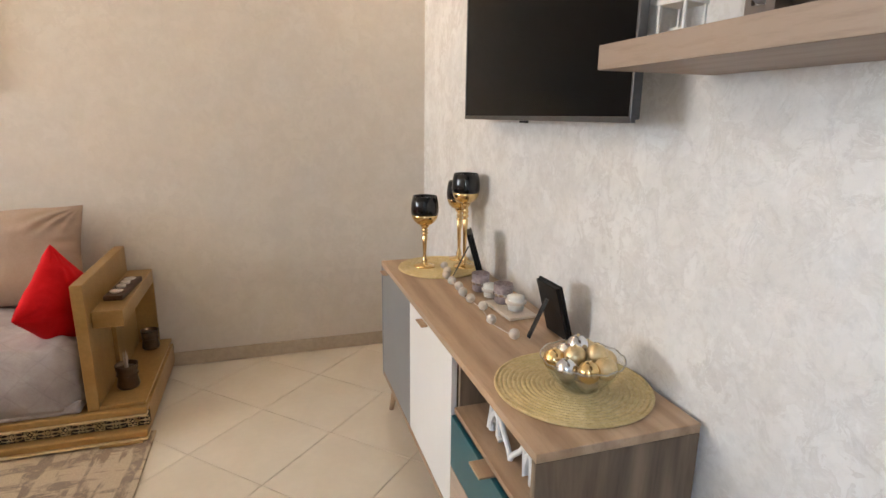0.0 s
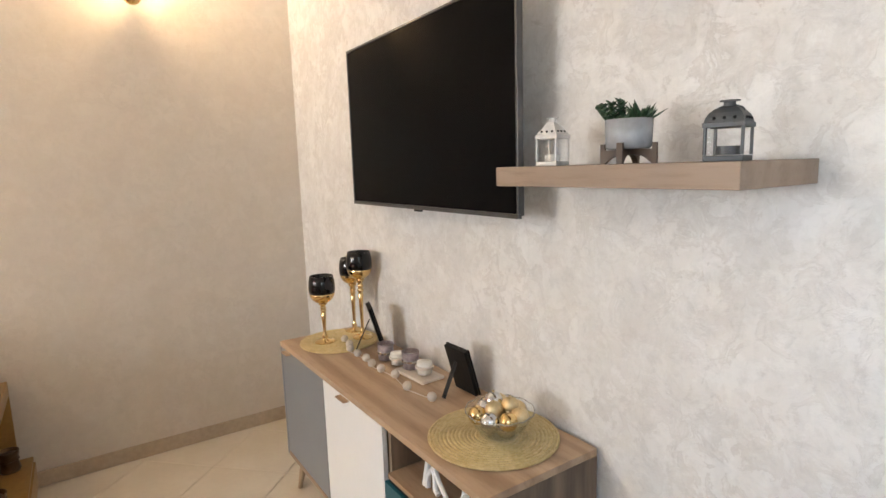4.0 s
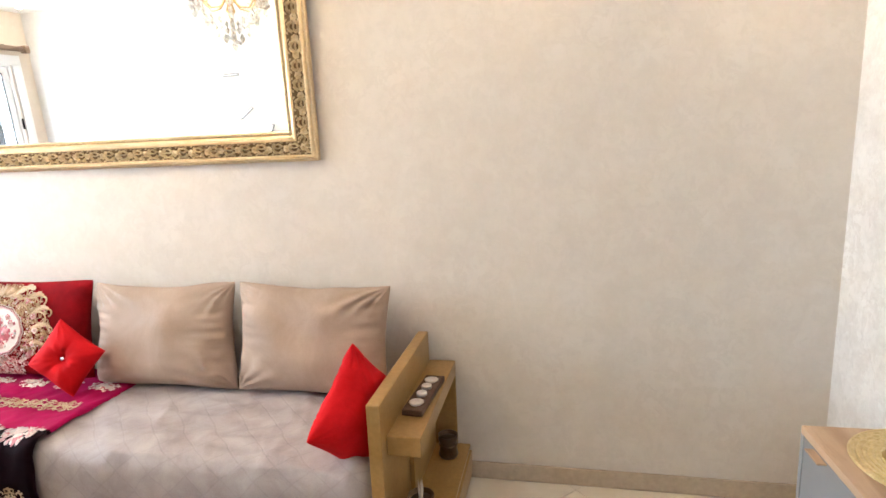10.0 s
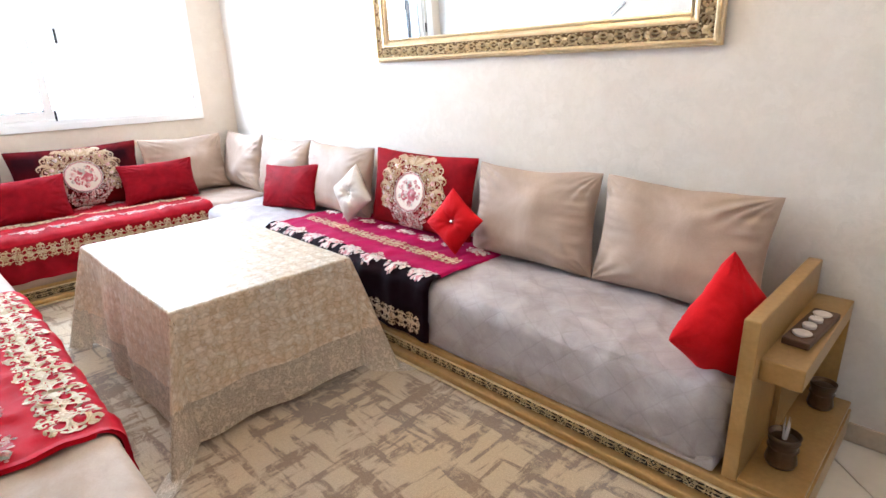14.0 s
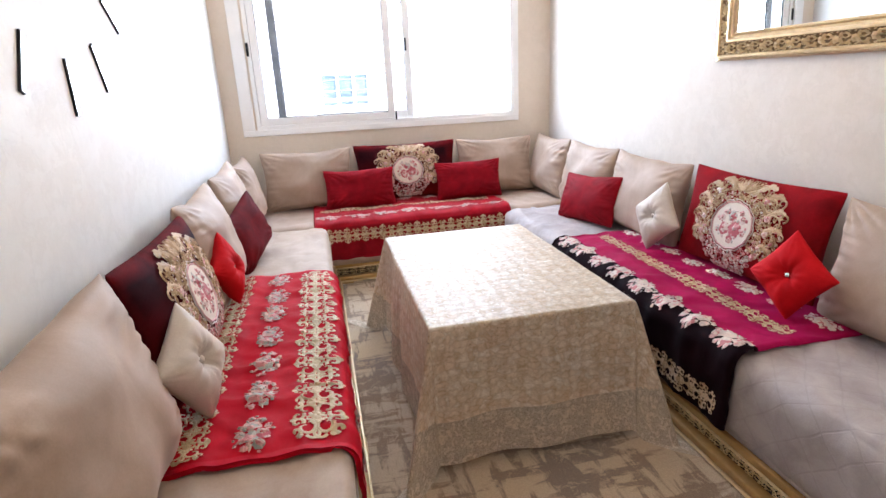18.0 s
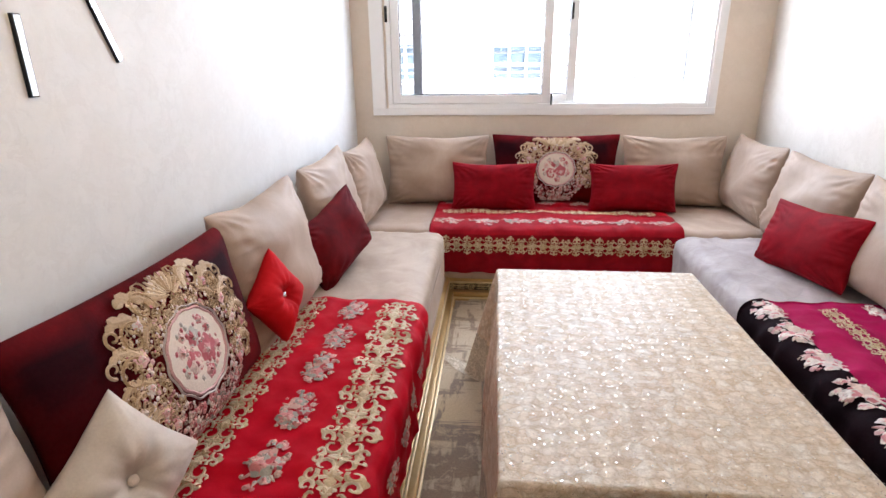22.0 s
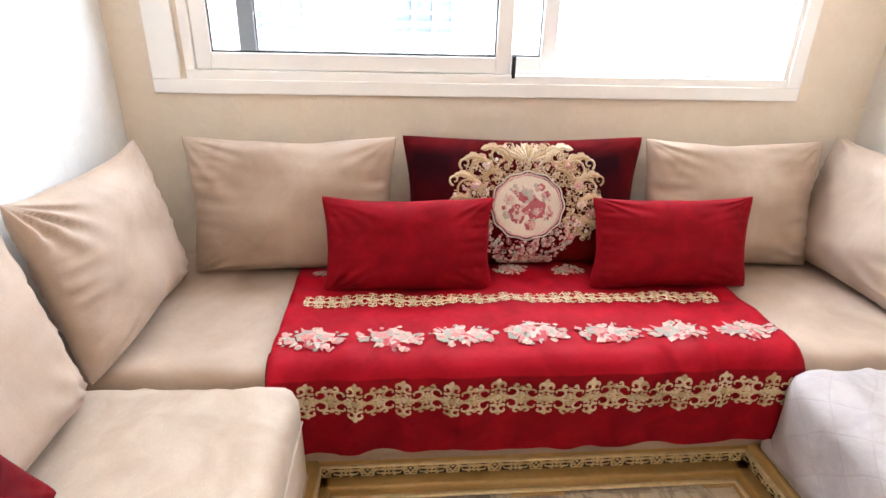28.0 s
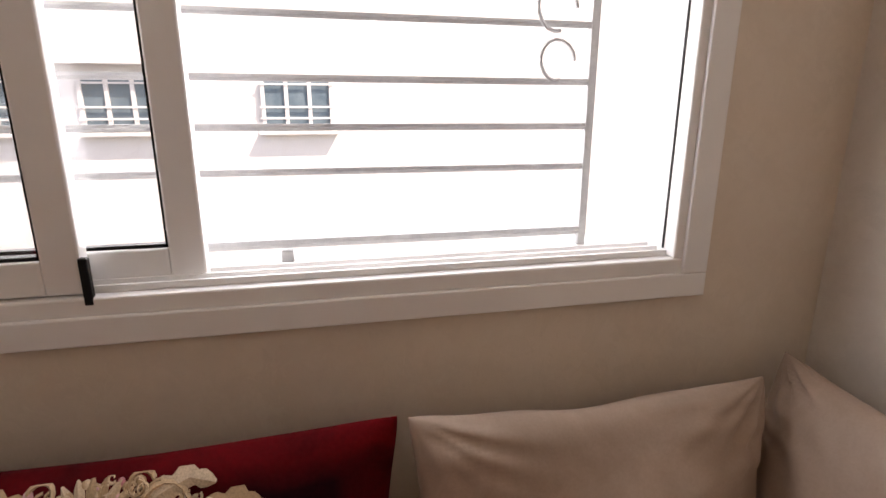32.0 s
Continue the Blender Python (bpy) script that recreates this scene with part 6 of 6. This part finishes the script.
lantern(0.86, 1.462, 12, 0.058, 0.122, WHITE_TIN, False, "small white tin lantern on the shelf")
lantern(0.835, 1.018, 14, 0.064, 0.110, GREY_TIN, True, "grey tin lantern with a domed roof on the shelf")

pl = thing("planter", pose(0.850, 1.235, 1.479, 0, 0, 20), "grey ceramic planter with succulents on a dark wooden stand", "planter")
part("pot", lathe([(0.0, 0.030), (0.040, 0.030), (0.046, 0.034), (0.048, 0.090), (0.045, 0.090), (0.043, 0.078), (0.0, 0.078)], 36), GREY_GLAZE, pl, smooth=True)
for q in range(2):
    # arched cross board with upright ends
    rim = [(0.0575, 0.0), (0.0575, 0.042), (0.0495, 0.042), (0.0485, 0.0295), (-0.0485, 0.0295), (-0.0495, 0.042), (-0.0575, 0.042), (-0.0575, 0.0), (-0.049, 0.0)]
    rim += [(-0.044 * math.cos(a * math.pi / 10), 0.020 * math.sin(a * math.pi / 10)) for a in range(1, 10)] + [(0.049, 0.0)]
    b = bmesh.new()
    lower = 0.0 if q == 0 else -0.0003
    faces = bmesh.ops.extrude_face_region(b, geom=[b.faces.new([b.verts.new((px, -0.006, pz + lower)) for px, pz in rim])])["geom"]
    bmesh.ops.translate(b, vec=(0, 0.012, 0), verts=[g for g in faces if isinstance(g, bmesh.types.BMVert)])
    bmesh.ops.recalc_face_normals(b, faces=b.faces)
    bmesh.ops.rotate(b, matrix=Matrix.Rotation(q * math.pi / 2, 3, "Z"), verts=b.verts)
    part("stand_board", b, DARK_WOOD, pl)


def leaf(bm, base, way, length, width):
    """A pointed fleshy leaf."""
    way = Vector(way).normalized()
    side = way.cross(Vector((0, 0, 1)))
    side = side.normalized() if side.length > 0.05 else Vector((1, 0, 0))
    up = side.cross(way)
    base = Vector(base)
    rows = []
    for t2, k in ((0, 0.5), (0.3, 1.0), (0.65, 0.75), (1.0, 0.04)):
        c = base + way * length * t2 + up * length * 0.12 * t2 * t2
        rows.append([bm.verts.new(c + side * width * k), bm.verts.new(c + up * width * 0.45 * k), bm.verts.new(c - side * width * k), bm.verts.new(c - up * width * 0.35 * k)])
    for a, b in zip(rows, rows[1:]):
        for i in range(4):
            bm.faces.new((a[i], a[(i + 1) % 4], b[(i + 1) % 4], b[i]))


r3 = random.Random(11)
for cx, cy, count, length, width, lift, nm in ((0.004, -0.022, 24, 0.050, 0.0072, 0.75, "spiky_succulent"), (-0.010, 0.0, 16, 0.026, 0.011, 0.7, "round_succulent")):
    bm = bmesh.new()
    for i in range(count):
        a = i * 2.4
        leaf(bm, (cx, cy, 0.080), (math.cos(a), math.sin(a), lift * (0.4 + 1.2 * i / count)), length * (0.8 + 0.4 * r3.random()), width)
    tagged(part(nm, bm, LEAF, pl, smooth=True), kind="stuff")
bm = bmesh.new()
for s in range(7):
    bx, by = -0.006 + 0.010 * math.cos(s * 0.9), 0.024 + 0.010 * math.sin(s * 0.9)
    tilt = Vector((-0.10 + 0.4 * math.cos(s * 0.9), 0.35 + 0.4 * math.sin(s * 0.9), 1)).normalized()
    for i in range(14):
        p = Vector((bx, by, 0.080)) + tilt * (0.0034 * i + 0.002)
        a = i * 2.2 + s
        leaf(bm, p, (math.cos(a), math.sin(a), 0.5), 0.015, 0.0062)
tagged(part("jade_succulent", bm, LEAF, pl, smooth=True), kind="stuff")

for y, h in ((1.283, 0.15), (1.186, 0.11)):
    c = thing("candle_jar", pose(0.80, y, 1.940), "white candle in a silver crackled glass on the high shelf", "candle", "candles on the high shelf")
    part("glass", lathe([(0.0, 0.0003), (0.034, 0.0003), (0.036, 0.050), (0.034, 0.050), (0.0, 0.004)], 28), SILVER, c, "silver crackled glass", smooth=True)
    part("candle", lathe([(0.0, 0.005), (0.0325, 0.005), (0.0325, h), (0.0, h + 0.003)], 24), WAX, c, smooth=True)

# ---------------------------------------------------------------- on the sofa side units
st = thing("tealight_tray", pose(-0.512, 3.30, 0.560, 0, 0, -4), "carved dark brown tray with tealights on the sofa shelf", "tray")
part("tray", slab(-0.038, -0.15, 0.0004, 0.038, 0.15, 0.024, 0.004), CARVED_BROWN, st)
bm = bmesh.new()
for yy in (-0.095, 0.095):
    for s in (-1, 1):
        cord(bm, spiral(0, yy, 0.036, 0.010, 90, 90 + s * 300, 14), 0.010, lambda u, v, h: (u, v, 0.0242 + h), 0.004)
tagged(part("tray_carving", bm, CARVED_BROWN, st), kind="stuff")
for yy in (-0.095, 0.095):
    part("rosette_ring", lathe([(0.018, 0.0245), (0.026, 0.0245), (0.027, 0.030), (0.023, 0.032), (0.019, 0.029)], 24), PEBBLE, st, "pale carved ring", smooth=True).location.y = yy
for yy in (-0.030, 0.030):
    part("tealight", lathe([(0.0, 0.0245), (0.019, 0.0245), (0.020, 0.034), (0.018, 0.037), (0.015, 0.035), (0.0, 0.034)], 22), PEBBLE, st, "pale tealight", smooth=True).location.y = yy


def metal_pot(x, y, z, s, label, sprig):
    p = thing("metal_pot", pose(x, y, z), label, "pot", "small metal pots")
    part("pot", lathe([(0.0, 0.0), (0.036 * s, 0.0), (0.040 * s, 0.010 * s), (0.034 * s, 0.045 * s), (0.037 * s, 0.075 * s), (0.041 * s, 0.092 * s), (0.037 * s, 0.092 * s), (0.030 * s, 0.05 * s), (0.0, 0.02 * s)], 28), CLAY, p, smooth=True)
    for zz in (0.05, 0.072):
        part("ring", lathe([(0.0335 * s + zz * 0.03, zz * s), (0.0395 * s, zz * s + 0.003), (0.0335 * s, zz * s + 0.006)], 28), CLAY, p, smooth=True)
    if sprig:
        bm = bmesh.new()
        for i in range(5):
            leaf(bm, (0, 0, 0.05 * s), (0.2 * math.cos(i * 1.3), 0.2 * math.sin(i * 1.3), 1), 0.095 * s, 0.006)
        part("dried_sprig", bm, PEBBLE, p, "pale dried sprig", smooth=True)


metal_pot(-0.500, 3.13, LEDGE + 0.0185, 1.15, "small brown metal pot with a dried sprig on the sofa", True)
metal_pot(-0.485, 3.56, LEDGE + 0.0185, 1.05, "small brown metal pot on the sofa side unit", False)
dish = thing("gilded_dish", pose(-0.475, 1.48, 0.560), "gilded openwork dish on the sofa shelf", "dish")
part("dish", lathe([(0.0, 0.0), (0.035, 0.0), (0.045, 0.012), (0.055, 0.018), (0.052, 0.021), (0.0, 0.006)], 28), BLACKENED, dish, smooth=True)
bm = bmesh.new()
for a in range(8):
    for s in (-1, 1):
        cord(bm, [(px, py) for px, py in spiral(0.030 * math.cos(a * 0.785), 0.030 * math.sin(a * 0.785), 0.014, 0.003, a * 45, a * 45 + s * 330, 9)], 0.004, lambda u, v, h: (u, v, 0.016 + 0.1 * math.hypot(u, v) + h), 0.003)
part("openwork", bm, GOLD_LEAF, dish, "gilded scrolls")

# ---------------------------------------------------------------- mirror
mi = thing("wall_mirror", pose(0, YN - 0.004, 1.44, 1.7, 0, 0), "large oblong mirror in a carved gilded frame", "mirror")
MX0, MX1, MH = -3.055, -1.012, 1.0


def moulding(name, profile, mat, label=""):
    """A mitred run round the mirror from (inset, height) pairs."""
    bm = bmesh.new()
    rings = [[bm.verts.new(p) for p in ((MX0 + d, -h, d), (MX1 - d, -h, d), (MX1 - d, -h, MH - d), (MX0 + d, -h, MH - d))] for d, h in profile]
    for a, b in zip(rings, rings[1:]):
        for i in range(4):
            bm.faces.new((a[i], a[(i + 1) % 4], b[(i + 1) % 4], b[i]))
    bmesh.ops.recalc_face_normals(bm, faces=bm.faces)
    part(name, bm, mat, mi, label)


moulding("outer_moulding", [(0.0, 0.0), (0.0, 0.022), (0.004, 0.027), (0.010, 0.027), (0.012, 0.031), (0.016, 0.036), (0.022, 0.037), (0.027, 0.033), (0.029, 0.026)], CHAMPAGNE)
moulding("frame_ground", [(0.029, 0.0262), (0.036, 0.019), (0.050, 0.0175), (0.066, 0.021), (0.078, 0.030), (0.084, 0.0362)], GILT_GROUND, "dark antique ground of the carving")
moulding("inner_moulding", [(0.084, 0.0362), (0.087, 0.040), (0.094, 0.041), (0.099, 0.037), (0.101, 0.030), (0.112, 0.026), (0.117, 0.028), (0.121, 0.027), (0.124, 0.020), (0.130, 0.018)], CHAMPAGNE)


def frame_run(u0, u1, centre, along_x, inward):
    """Carved flowers and leaves in the hollow of one side, and two rope beads."""
    carving, ropes = bmesh.new(), bmesh.new()
    n = int((u1 - u0) / 0.074)
    step = (u1 - u0) / n

    def surf(u, v, h):
        hollow = 0.019 + 0.010 * max(0.0, inward * v / 0.028) ** 2
        return (u, -hollow - h, centre + v) if along_x else (centre + v, -hollow - h, u)

    def bead(u, v, h):
        return (u, -0.0265 - h, centre + v) if along_x else (centre + v, -0.0265 - h, u)

    for k in range(n):
        c = u0 + (k + 0.5) * step
        for q in range(3):
            rosette(carving, c + 0.006 * math.sin(k * 2.1), 0.003 * math.sin(k * 1.3), 0.018 * (1 - 0.27 * q), surf, 0.010 + 0.003 * q, 6, q * 0.6 + k, 18)
        for mx in (-1, 1):
            for my in (-1, 1):
                acanthus(carving, [(c + mx * px * step, my * py) for px, py in ((0.20, 0.004), (0.28, 0.014), (0.38, 0.020), (0.52, 0.016))], 0.014, surf, 0.012, 4)
                acanthus(carving, [(c + mx * px * step, my * py) for px, py in ((0.10, 0.022), (0.18, 0.025), (0.26, 0.024))], 0.009, surf, 0.010, 2)
            cord(carving, [(c + mx * px * step, py) for px, py in ((0.24, 0.0), (0.36, 0.003), (0.50, 0.0))], 0.008, surf, 0.013, 0.2)
    for v, size, lift in ((-inward * 0.0505, 0.012, 0.0), (inward * 0.0605, 0.009, 0.0012)):
        count = int((u1 - u0) / size)
        for k in range(count):
            c = u0 + (k + 0.5) * (u1 - u0) / count
            cord(ropes, [(c - 0.62 * size, v - 0.0036), (c, v), (c + 0.62 * size, v + 0.0036)], size * 0.62, lambda a, b, h: bead(a, b, h + lift), 0.005, 0.0)
    tagged(part("carved_border", carving, PALE_GILT, mi, "gilded flower and leaf carving"), kind="stuff")
    tagged(part("rope_bead", ropes, PALE_GILT, mi, "twisted gilded rope edging"), kind="stuff")


frame_run(MX0 + 0.03, MX1 - 0.03, 0.0565, True, 1)
frame_run(MX0 + 0.03, MX1 - 0.03, MH - 0.0565, True, -1)
frame_run(0.085, MH - 0.085, MX0 + 0.0565, False, 1)
frame_run(0.085, MH - 0.085, MX1 - 0.0565, False, -1)
part("mirror_back", slab(MX0 + 0.006, -0.013, 0.006, MX1 - 0.006, 0.0, MH - 0.006), DARK_WOOD, mi, "wooden backing board")
part("mirror_glass", slab(MX0 + 0.127, -0.0185, 0.127, MX1 - 0.127, -0.0135, MH - 0.127), MIRROR, mi, "clear mirror glass")

# ---------------------------------------------------------------- clock of twelve bars
ck = thing("wall_clock", pose(-2.407, YS, 2.05, 0, 0, 180), "large wall clock of loose chrome bars round a small hub", "clock")
for k in range(12):
    a = radians({4: 125.5, 5: 153.6, 7: 206.4, 8: 234.5}.get(k, 30 * k))
    b = slab(-0.012, -0.007, 0.525, 0.012, 0.001, 0.692, 0.001)
    bmesh.ops.rotate(b, matrix=Matrix.Rotation(a, 3, "Y"), verts=b.verts)
    bar = part("hour_bar", b, BLACK_PLASTIC, ck)
    b = slab(-0.0085, -0.0085, 0.5275, 0.0085, -0.0072, 0.6895, 0.0005)
    bmesh.ops.rotate(b, matrix=Matrix.Rotation(a, 3, "Y"), verts=b.verts)
    part("bar_face", b, CHROME, bar, "bright chrome face")
hub = lathe([(0.0, 0.0), (0.055, 0.0), (0.055, 0.012), (0.035, 0.016), (0.012, 0.018), (0.0, 0.022)], 28)
bmesh.ops.rotate(hub, matrix=Matrix.Rotation(radians(90), 3, "X"), verts=hub.verts)
part("hub", hub, CHROME, ck, smooth=True)
for a, l, w in ((200, 0.26, 0.008), (293, 0.17, 0.010)):
    b = slab(-w / 2, -0.027, -0.03, w / 2, -0.0235, l, 0.001)
    bmesh.ops.rotate(b, matrix=Matrix.Rotation(radians(a), 3, "Y"), verts=b.verts)
    part("hand", b, CHROME, ck)

# ---------------------------------------------------------------- lamps
sc = thing("wall_sconce", pose(0.23, YN, 2.36), "lit wall sconce with a gold cup", "lamp")
back = lathe([(0.0, 0.0), (0.045, 0.0), (0.040, 0.012), (0.0, 0.016)], 24)
bmesh.ops.rotate(back, matrix=Matrix.Rotation(radians(90), 3, "X"), verts=back.verts)
part("back_plate", back, POLISHED_GOLD, sc, smooth=True)
part("arm", tube([(0, -0.012, 0.0), (0, -0.06, -0.02), (0, -0.11, -0.015), (0, -0.125, 0.005)], 0.006, 8), POLISHED_GOLD, sc, smooth=True)
part("cup", lathe([(0.012, 0.0), (0.030, 0.004), (0.036, 0.020), (0.034, 0.022), (0.0, 0.018)], 20), POLISHED_GOLD, sc, smooth=True).location = (0, -0.125, 0.0)
for a in range(10):
    b = bmesh.new()
    bmesh.ops.create_uvsphere(b, u_segments=8, v_segments=6, radius=0.006)
    bmesh.ops.translate(b, vec=(0.036 * math.cos(a * 0.628), -0.125 + 0.036 * math.sin(a * 0.628), -0.004), verts=b.verts)
    part("bead", b, POLISHED_GOLD, sc, smooth=True)
bl = part("bulb", lathe([(0.0, 0.022), (0.014, 0.024), (0.022, 0.06), (0.016, 0.09), (0.0, 0.105)], 18), BULB, sc, "glowing bulb", smooth=True)
bl.location = (0, -0.125, 0.0)
bl.visible_shadow = False

ch = thing("chandelier", pose(CHX, CHY, 0), "lit gold chandelier with candle bulbs and hanging crystals", "chandelier")
part("ceiling_cup", lathe([(0.0, CEIL + 0.13), (0.055, CEIL + 0.129), (0.045, CEIL + 0.10), (0.012, CEIL + 0.09), (0.0, CEIL + 0.09)], 24), POLISHED_GOLD, ch, smooth=True)
part("stem", lathe([(0.0, 2.28), (0.012, 2.285), (0.030, 2.32), (0.018, 2.36), (0.040, 2.40), (0.016, 2.44), (0.012, 2.60), (0.022, 2.66), (0.008, 2.70), (0.006, CEIL + 0.095), (0.0, CEIL + 0.095)], 18), POLISHED_GOLD, ch, smooth=True)


def drop(bm, x, y, z, r):
    """A faceted crystal drop."""
    join(bm, lathe([(0.0, 1.6 * r), (0.35 * r, 1.0 * r), (r, 0.0), (0.55 * r, -0.8 * r), (0.0, -1.3 * r)], 6), Matrix.Translation((x, y, z)))


for a in range(6):
    c, s = math.cos(a * 1.0472), math.sin(a * 1.0472)
    part("arm", tube([(c * rr, s * rr, zz) for rr, zz in ((0.02, 2.40), (0.07, 2.34), (0.13, 2.33), (0.18, 2.38), (0.20, 2.43))], 0.006, 6), POLISHED_GOLD, ch, smooth=True)
    part("drip_cup", lathe([(0.0, 2.430), (0.032, 2.436), (0.036, 2.446), (0.010, 2.442), (0.010, 2.505), (0.0, 2.506)], 16), POLISHED_GOLD, ch, smooth=True).location = (c * 0.20, s * 0.20, 0)
    b = part("bulb", lathe([(0.0, 2.507), (0.014, 2.510), (0.026, 2.54), (0.014, 2.585), (0.0, 2.605)], 14), BULB, ch, "glowing candle bulb", smooth=True)
    b.location = (c * 0.20, s * 0.20, 0)
    b.visible_shadow = False
    cr = bmesh.new()
    for rr, zz, r in ((0.20, 2.385, 0.012), (0.20, 2.345, 0.016), (0.235, 2.40, 0.012), (0.235, 2.362, 0.015), (0.165, 2.40, 0.011), (0.14, 2.29, 0.012), (0.14, 2.255, 0.015), (0.085, 2.27, 0.012), (0.085, 2.235, 0.014), (0.04, 2.24, 0.011), (0.04, 2.20, 0.014), (0.262, 2.41, 0.013), (0.262, 2.372, 0.017), (0.262, 2.330, 0.019), (0.18, 2.30, 0.014), (0.18, 2.262, 0.018), (0.115, 2.225, 0.014), (0.115, 2.190, 0.018), (0.06, 2.150, 0.017)):
        drop(cr, c * rr, s * rr, zz, r * 1.25)
    for rr, z0, z1 in ((0.20, 2.30, 2.43), (0.235, 2.34, 2.43), (0.262, 2.32, 2.445), (0.18, 2.25, 2.40), (0.115, 2.18, 2.335), (0.06, 2.14, 2.345), (0.14, 2.24, 2.33), (0.085, 2.22, 2.335), (0.04, 2.19, 2.33)):
        tube([(c * rr, s * rr, z0), (c * rr, s * rr, z1)], 0.0012, 4, cr)
    part("crystal_strand", cr, CRYSTAL, ch)
cr = bmesh.new()
for zz, r in ((2.24, 0.014), (2.20, 0.016), (2.155, 0.020), (2.105, 0.026)):
    drop(cr, 0, 0, zz, r)
tube([(0, 0, 2.10), (0, 0, 2.285)], 0.0012, 4, cr)
part("crystal_strand", cr, CRYSTAL, ch)

for x, y in SPOTS:
    sp = thing("ceiling_spot", pose(x, y, CEIL), "small lit recessed ceiling spot", "lamp", "ceiling spots")
    part("ring", lathe([(0.030, -0.004), (0.044, -0.004), (0.046, 0.001), (0.030, 0.001)], 26), WHITE_LACQUER, sp, smooth=True)
    d = part("lens", lathe([(0.0, -0.016), (0.014, -0.014), (0.024, -0.009), (0.0295, -0.003), (0.0295, 0.0005), (0.0, 0.0005)], 22), SPOT_GLOW, sp, "glowing lens")
    d.visible_shadow = False

# ---------------------------------------------------------------- over the window
ac = thing("air_conditioner", pose(XW, 0, 2.485), "grey glossy air conditioner with white edges above the window", "air conditioner")
part("body", slab(0.001, 2.86, 0.012, 0.19, 3.655, 0.262, 0.012), WHITE_LACQUER, ac)
part("front_panel", slab(0.1905, 2.865, 0.035, 0.202, 3.650, 0.235, 0.003), AC_GREY, ac, "grey glossy front")
part("top_trim", slab(0.1905, 2.865, 0.2355, 0.206, 3.650, 0.258, 0.003), WHITE_LACQUER, ac)
part("louvre", slab(0.165, 2.88, 0.0, 0.206, 3.640, 0.034, 0.003), WHITE_LACQUER, ac, "white air louvre")

rod = thing("curtain_rod", pose(XW, 0, 2.415), "brown wooden curtain rod with end caps over the window", "curtain rod")
part("pole", tube([(0.085, 1.04, 0.0), (0.085, 3.60, 0.0)], 0.024, 14), ROD_WOOD, rod, smooth=True)
part("pole", tube([(0.04, 1.06, 0.012), (0.04, 3.58, 0.012)], 0.012, 10), CHROME, rod, "thin inner pole", smooth=True)
for y in (1.02, 3.575):
    part("end_cap", slab(0.05, y, -0.036, 0.12, y + 0.05, 0.036, 0.008), ROD_WOOD, rod)
for y in (1.25, 2.3, 3.36):
    part("bracket", slab(0.001, y, -0.012, 0.085, y + 0.02, 0.030, 0.003), DARK_METAL, rod)
sn = solid("sensor_box", slab(XW + 0.001, 1.235, 2.60, XW + 0.035, 1.295, 2.68, 0.004), BLACK_PLASTIC, "small black box on the wall above the window", "sensor")

# ---------------------------------------------------------------- floor tiles laid diagonally
STEP, GAP = 0.4038, 0.0028
OX, OY = 0.052, 2.494
whole = slab(-STEP / 2 + GAP / 2, -STEP / 2 + GAP / 2, -0.0055, STEP / 2 - GAP / 2, STEP / 2 - GAP / 2, 0.0, 0.0012, segs=1)
tile_mesh = bpy.data.meshes.new("tile")
whole.to_mesh(tile_mesh)
whole.free()
tile_mesh.materials.append(TILE)
half = STEP * math.sqrt(0.5)
FX0, FX1, FY0, FY1 = -0.62, XE - 0.013, YBACK + 0.002, YN - 0.014
for i in range(-14, 15):
    for j in range(-14, 15):
        cx, cy = OX + (i - j) * half, OY + half + (i + j) * half
        if not (FX0 - half < cx < FX1 + half and FY0 - half < cy < FY1 + half):
            continue
        inside = FX0 + half < cx < FX1 - half and FY0 + half < cy < FY1 - half
        if inside:
            ob = new("tile", tile_mesh)
        else:
            bm = bmesh.new()
            bm.from_mesh(tile_mesh)
            m = pose(cx, cy, 0, 0, 0, 45)
            bmesh.ops.transform(bm, matrix=m, verts=bm.verts)
            for co, no in (((FX0, 0, 0), (-1, 0, 0)), ((FX1, 0, 0), (1, 0, 0)), ((0, FY0, 0), (0, -1, 0)), ((0, FY1, 0), (0, 1, 0))):
                bmesh.ops.bisect_plane(bm, geom=bm.verts[:] + bm.edges[:] + bm.faces[:], plane_co=co, plane_no=no, clear_outer=True)
                bmesh.ops.holes_fill(bm, edges=[e for e in bm.edges if e.is_boundary])
            if len(bm.verts) < 4:
                bm.free()
                continue
            bmesh.ops.transform(bm, matrix=m.inverted(), verts=bm.verts)
            me = bpy.data.meshes.new("tile")
            bm.to_mesh(me)
            bm.free()
            me.materials.append(TILE)
            ob = new("tile", me)
        ob.parent = floor
        ob.matrix_basis = pose(cx, cy, 0, 0, 0, 45)
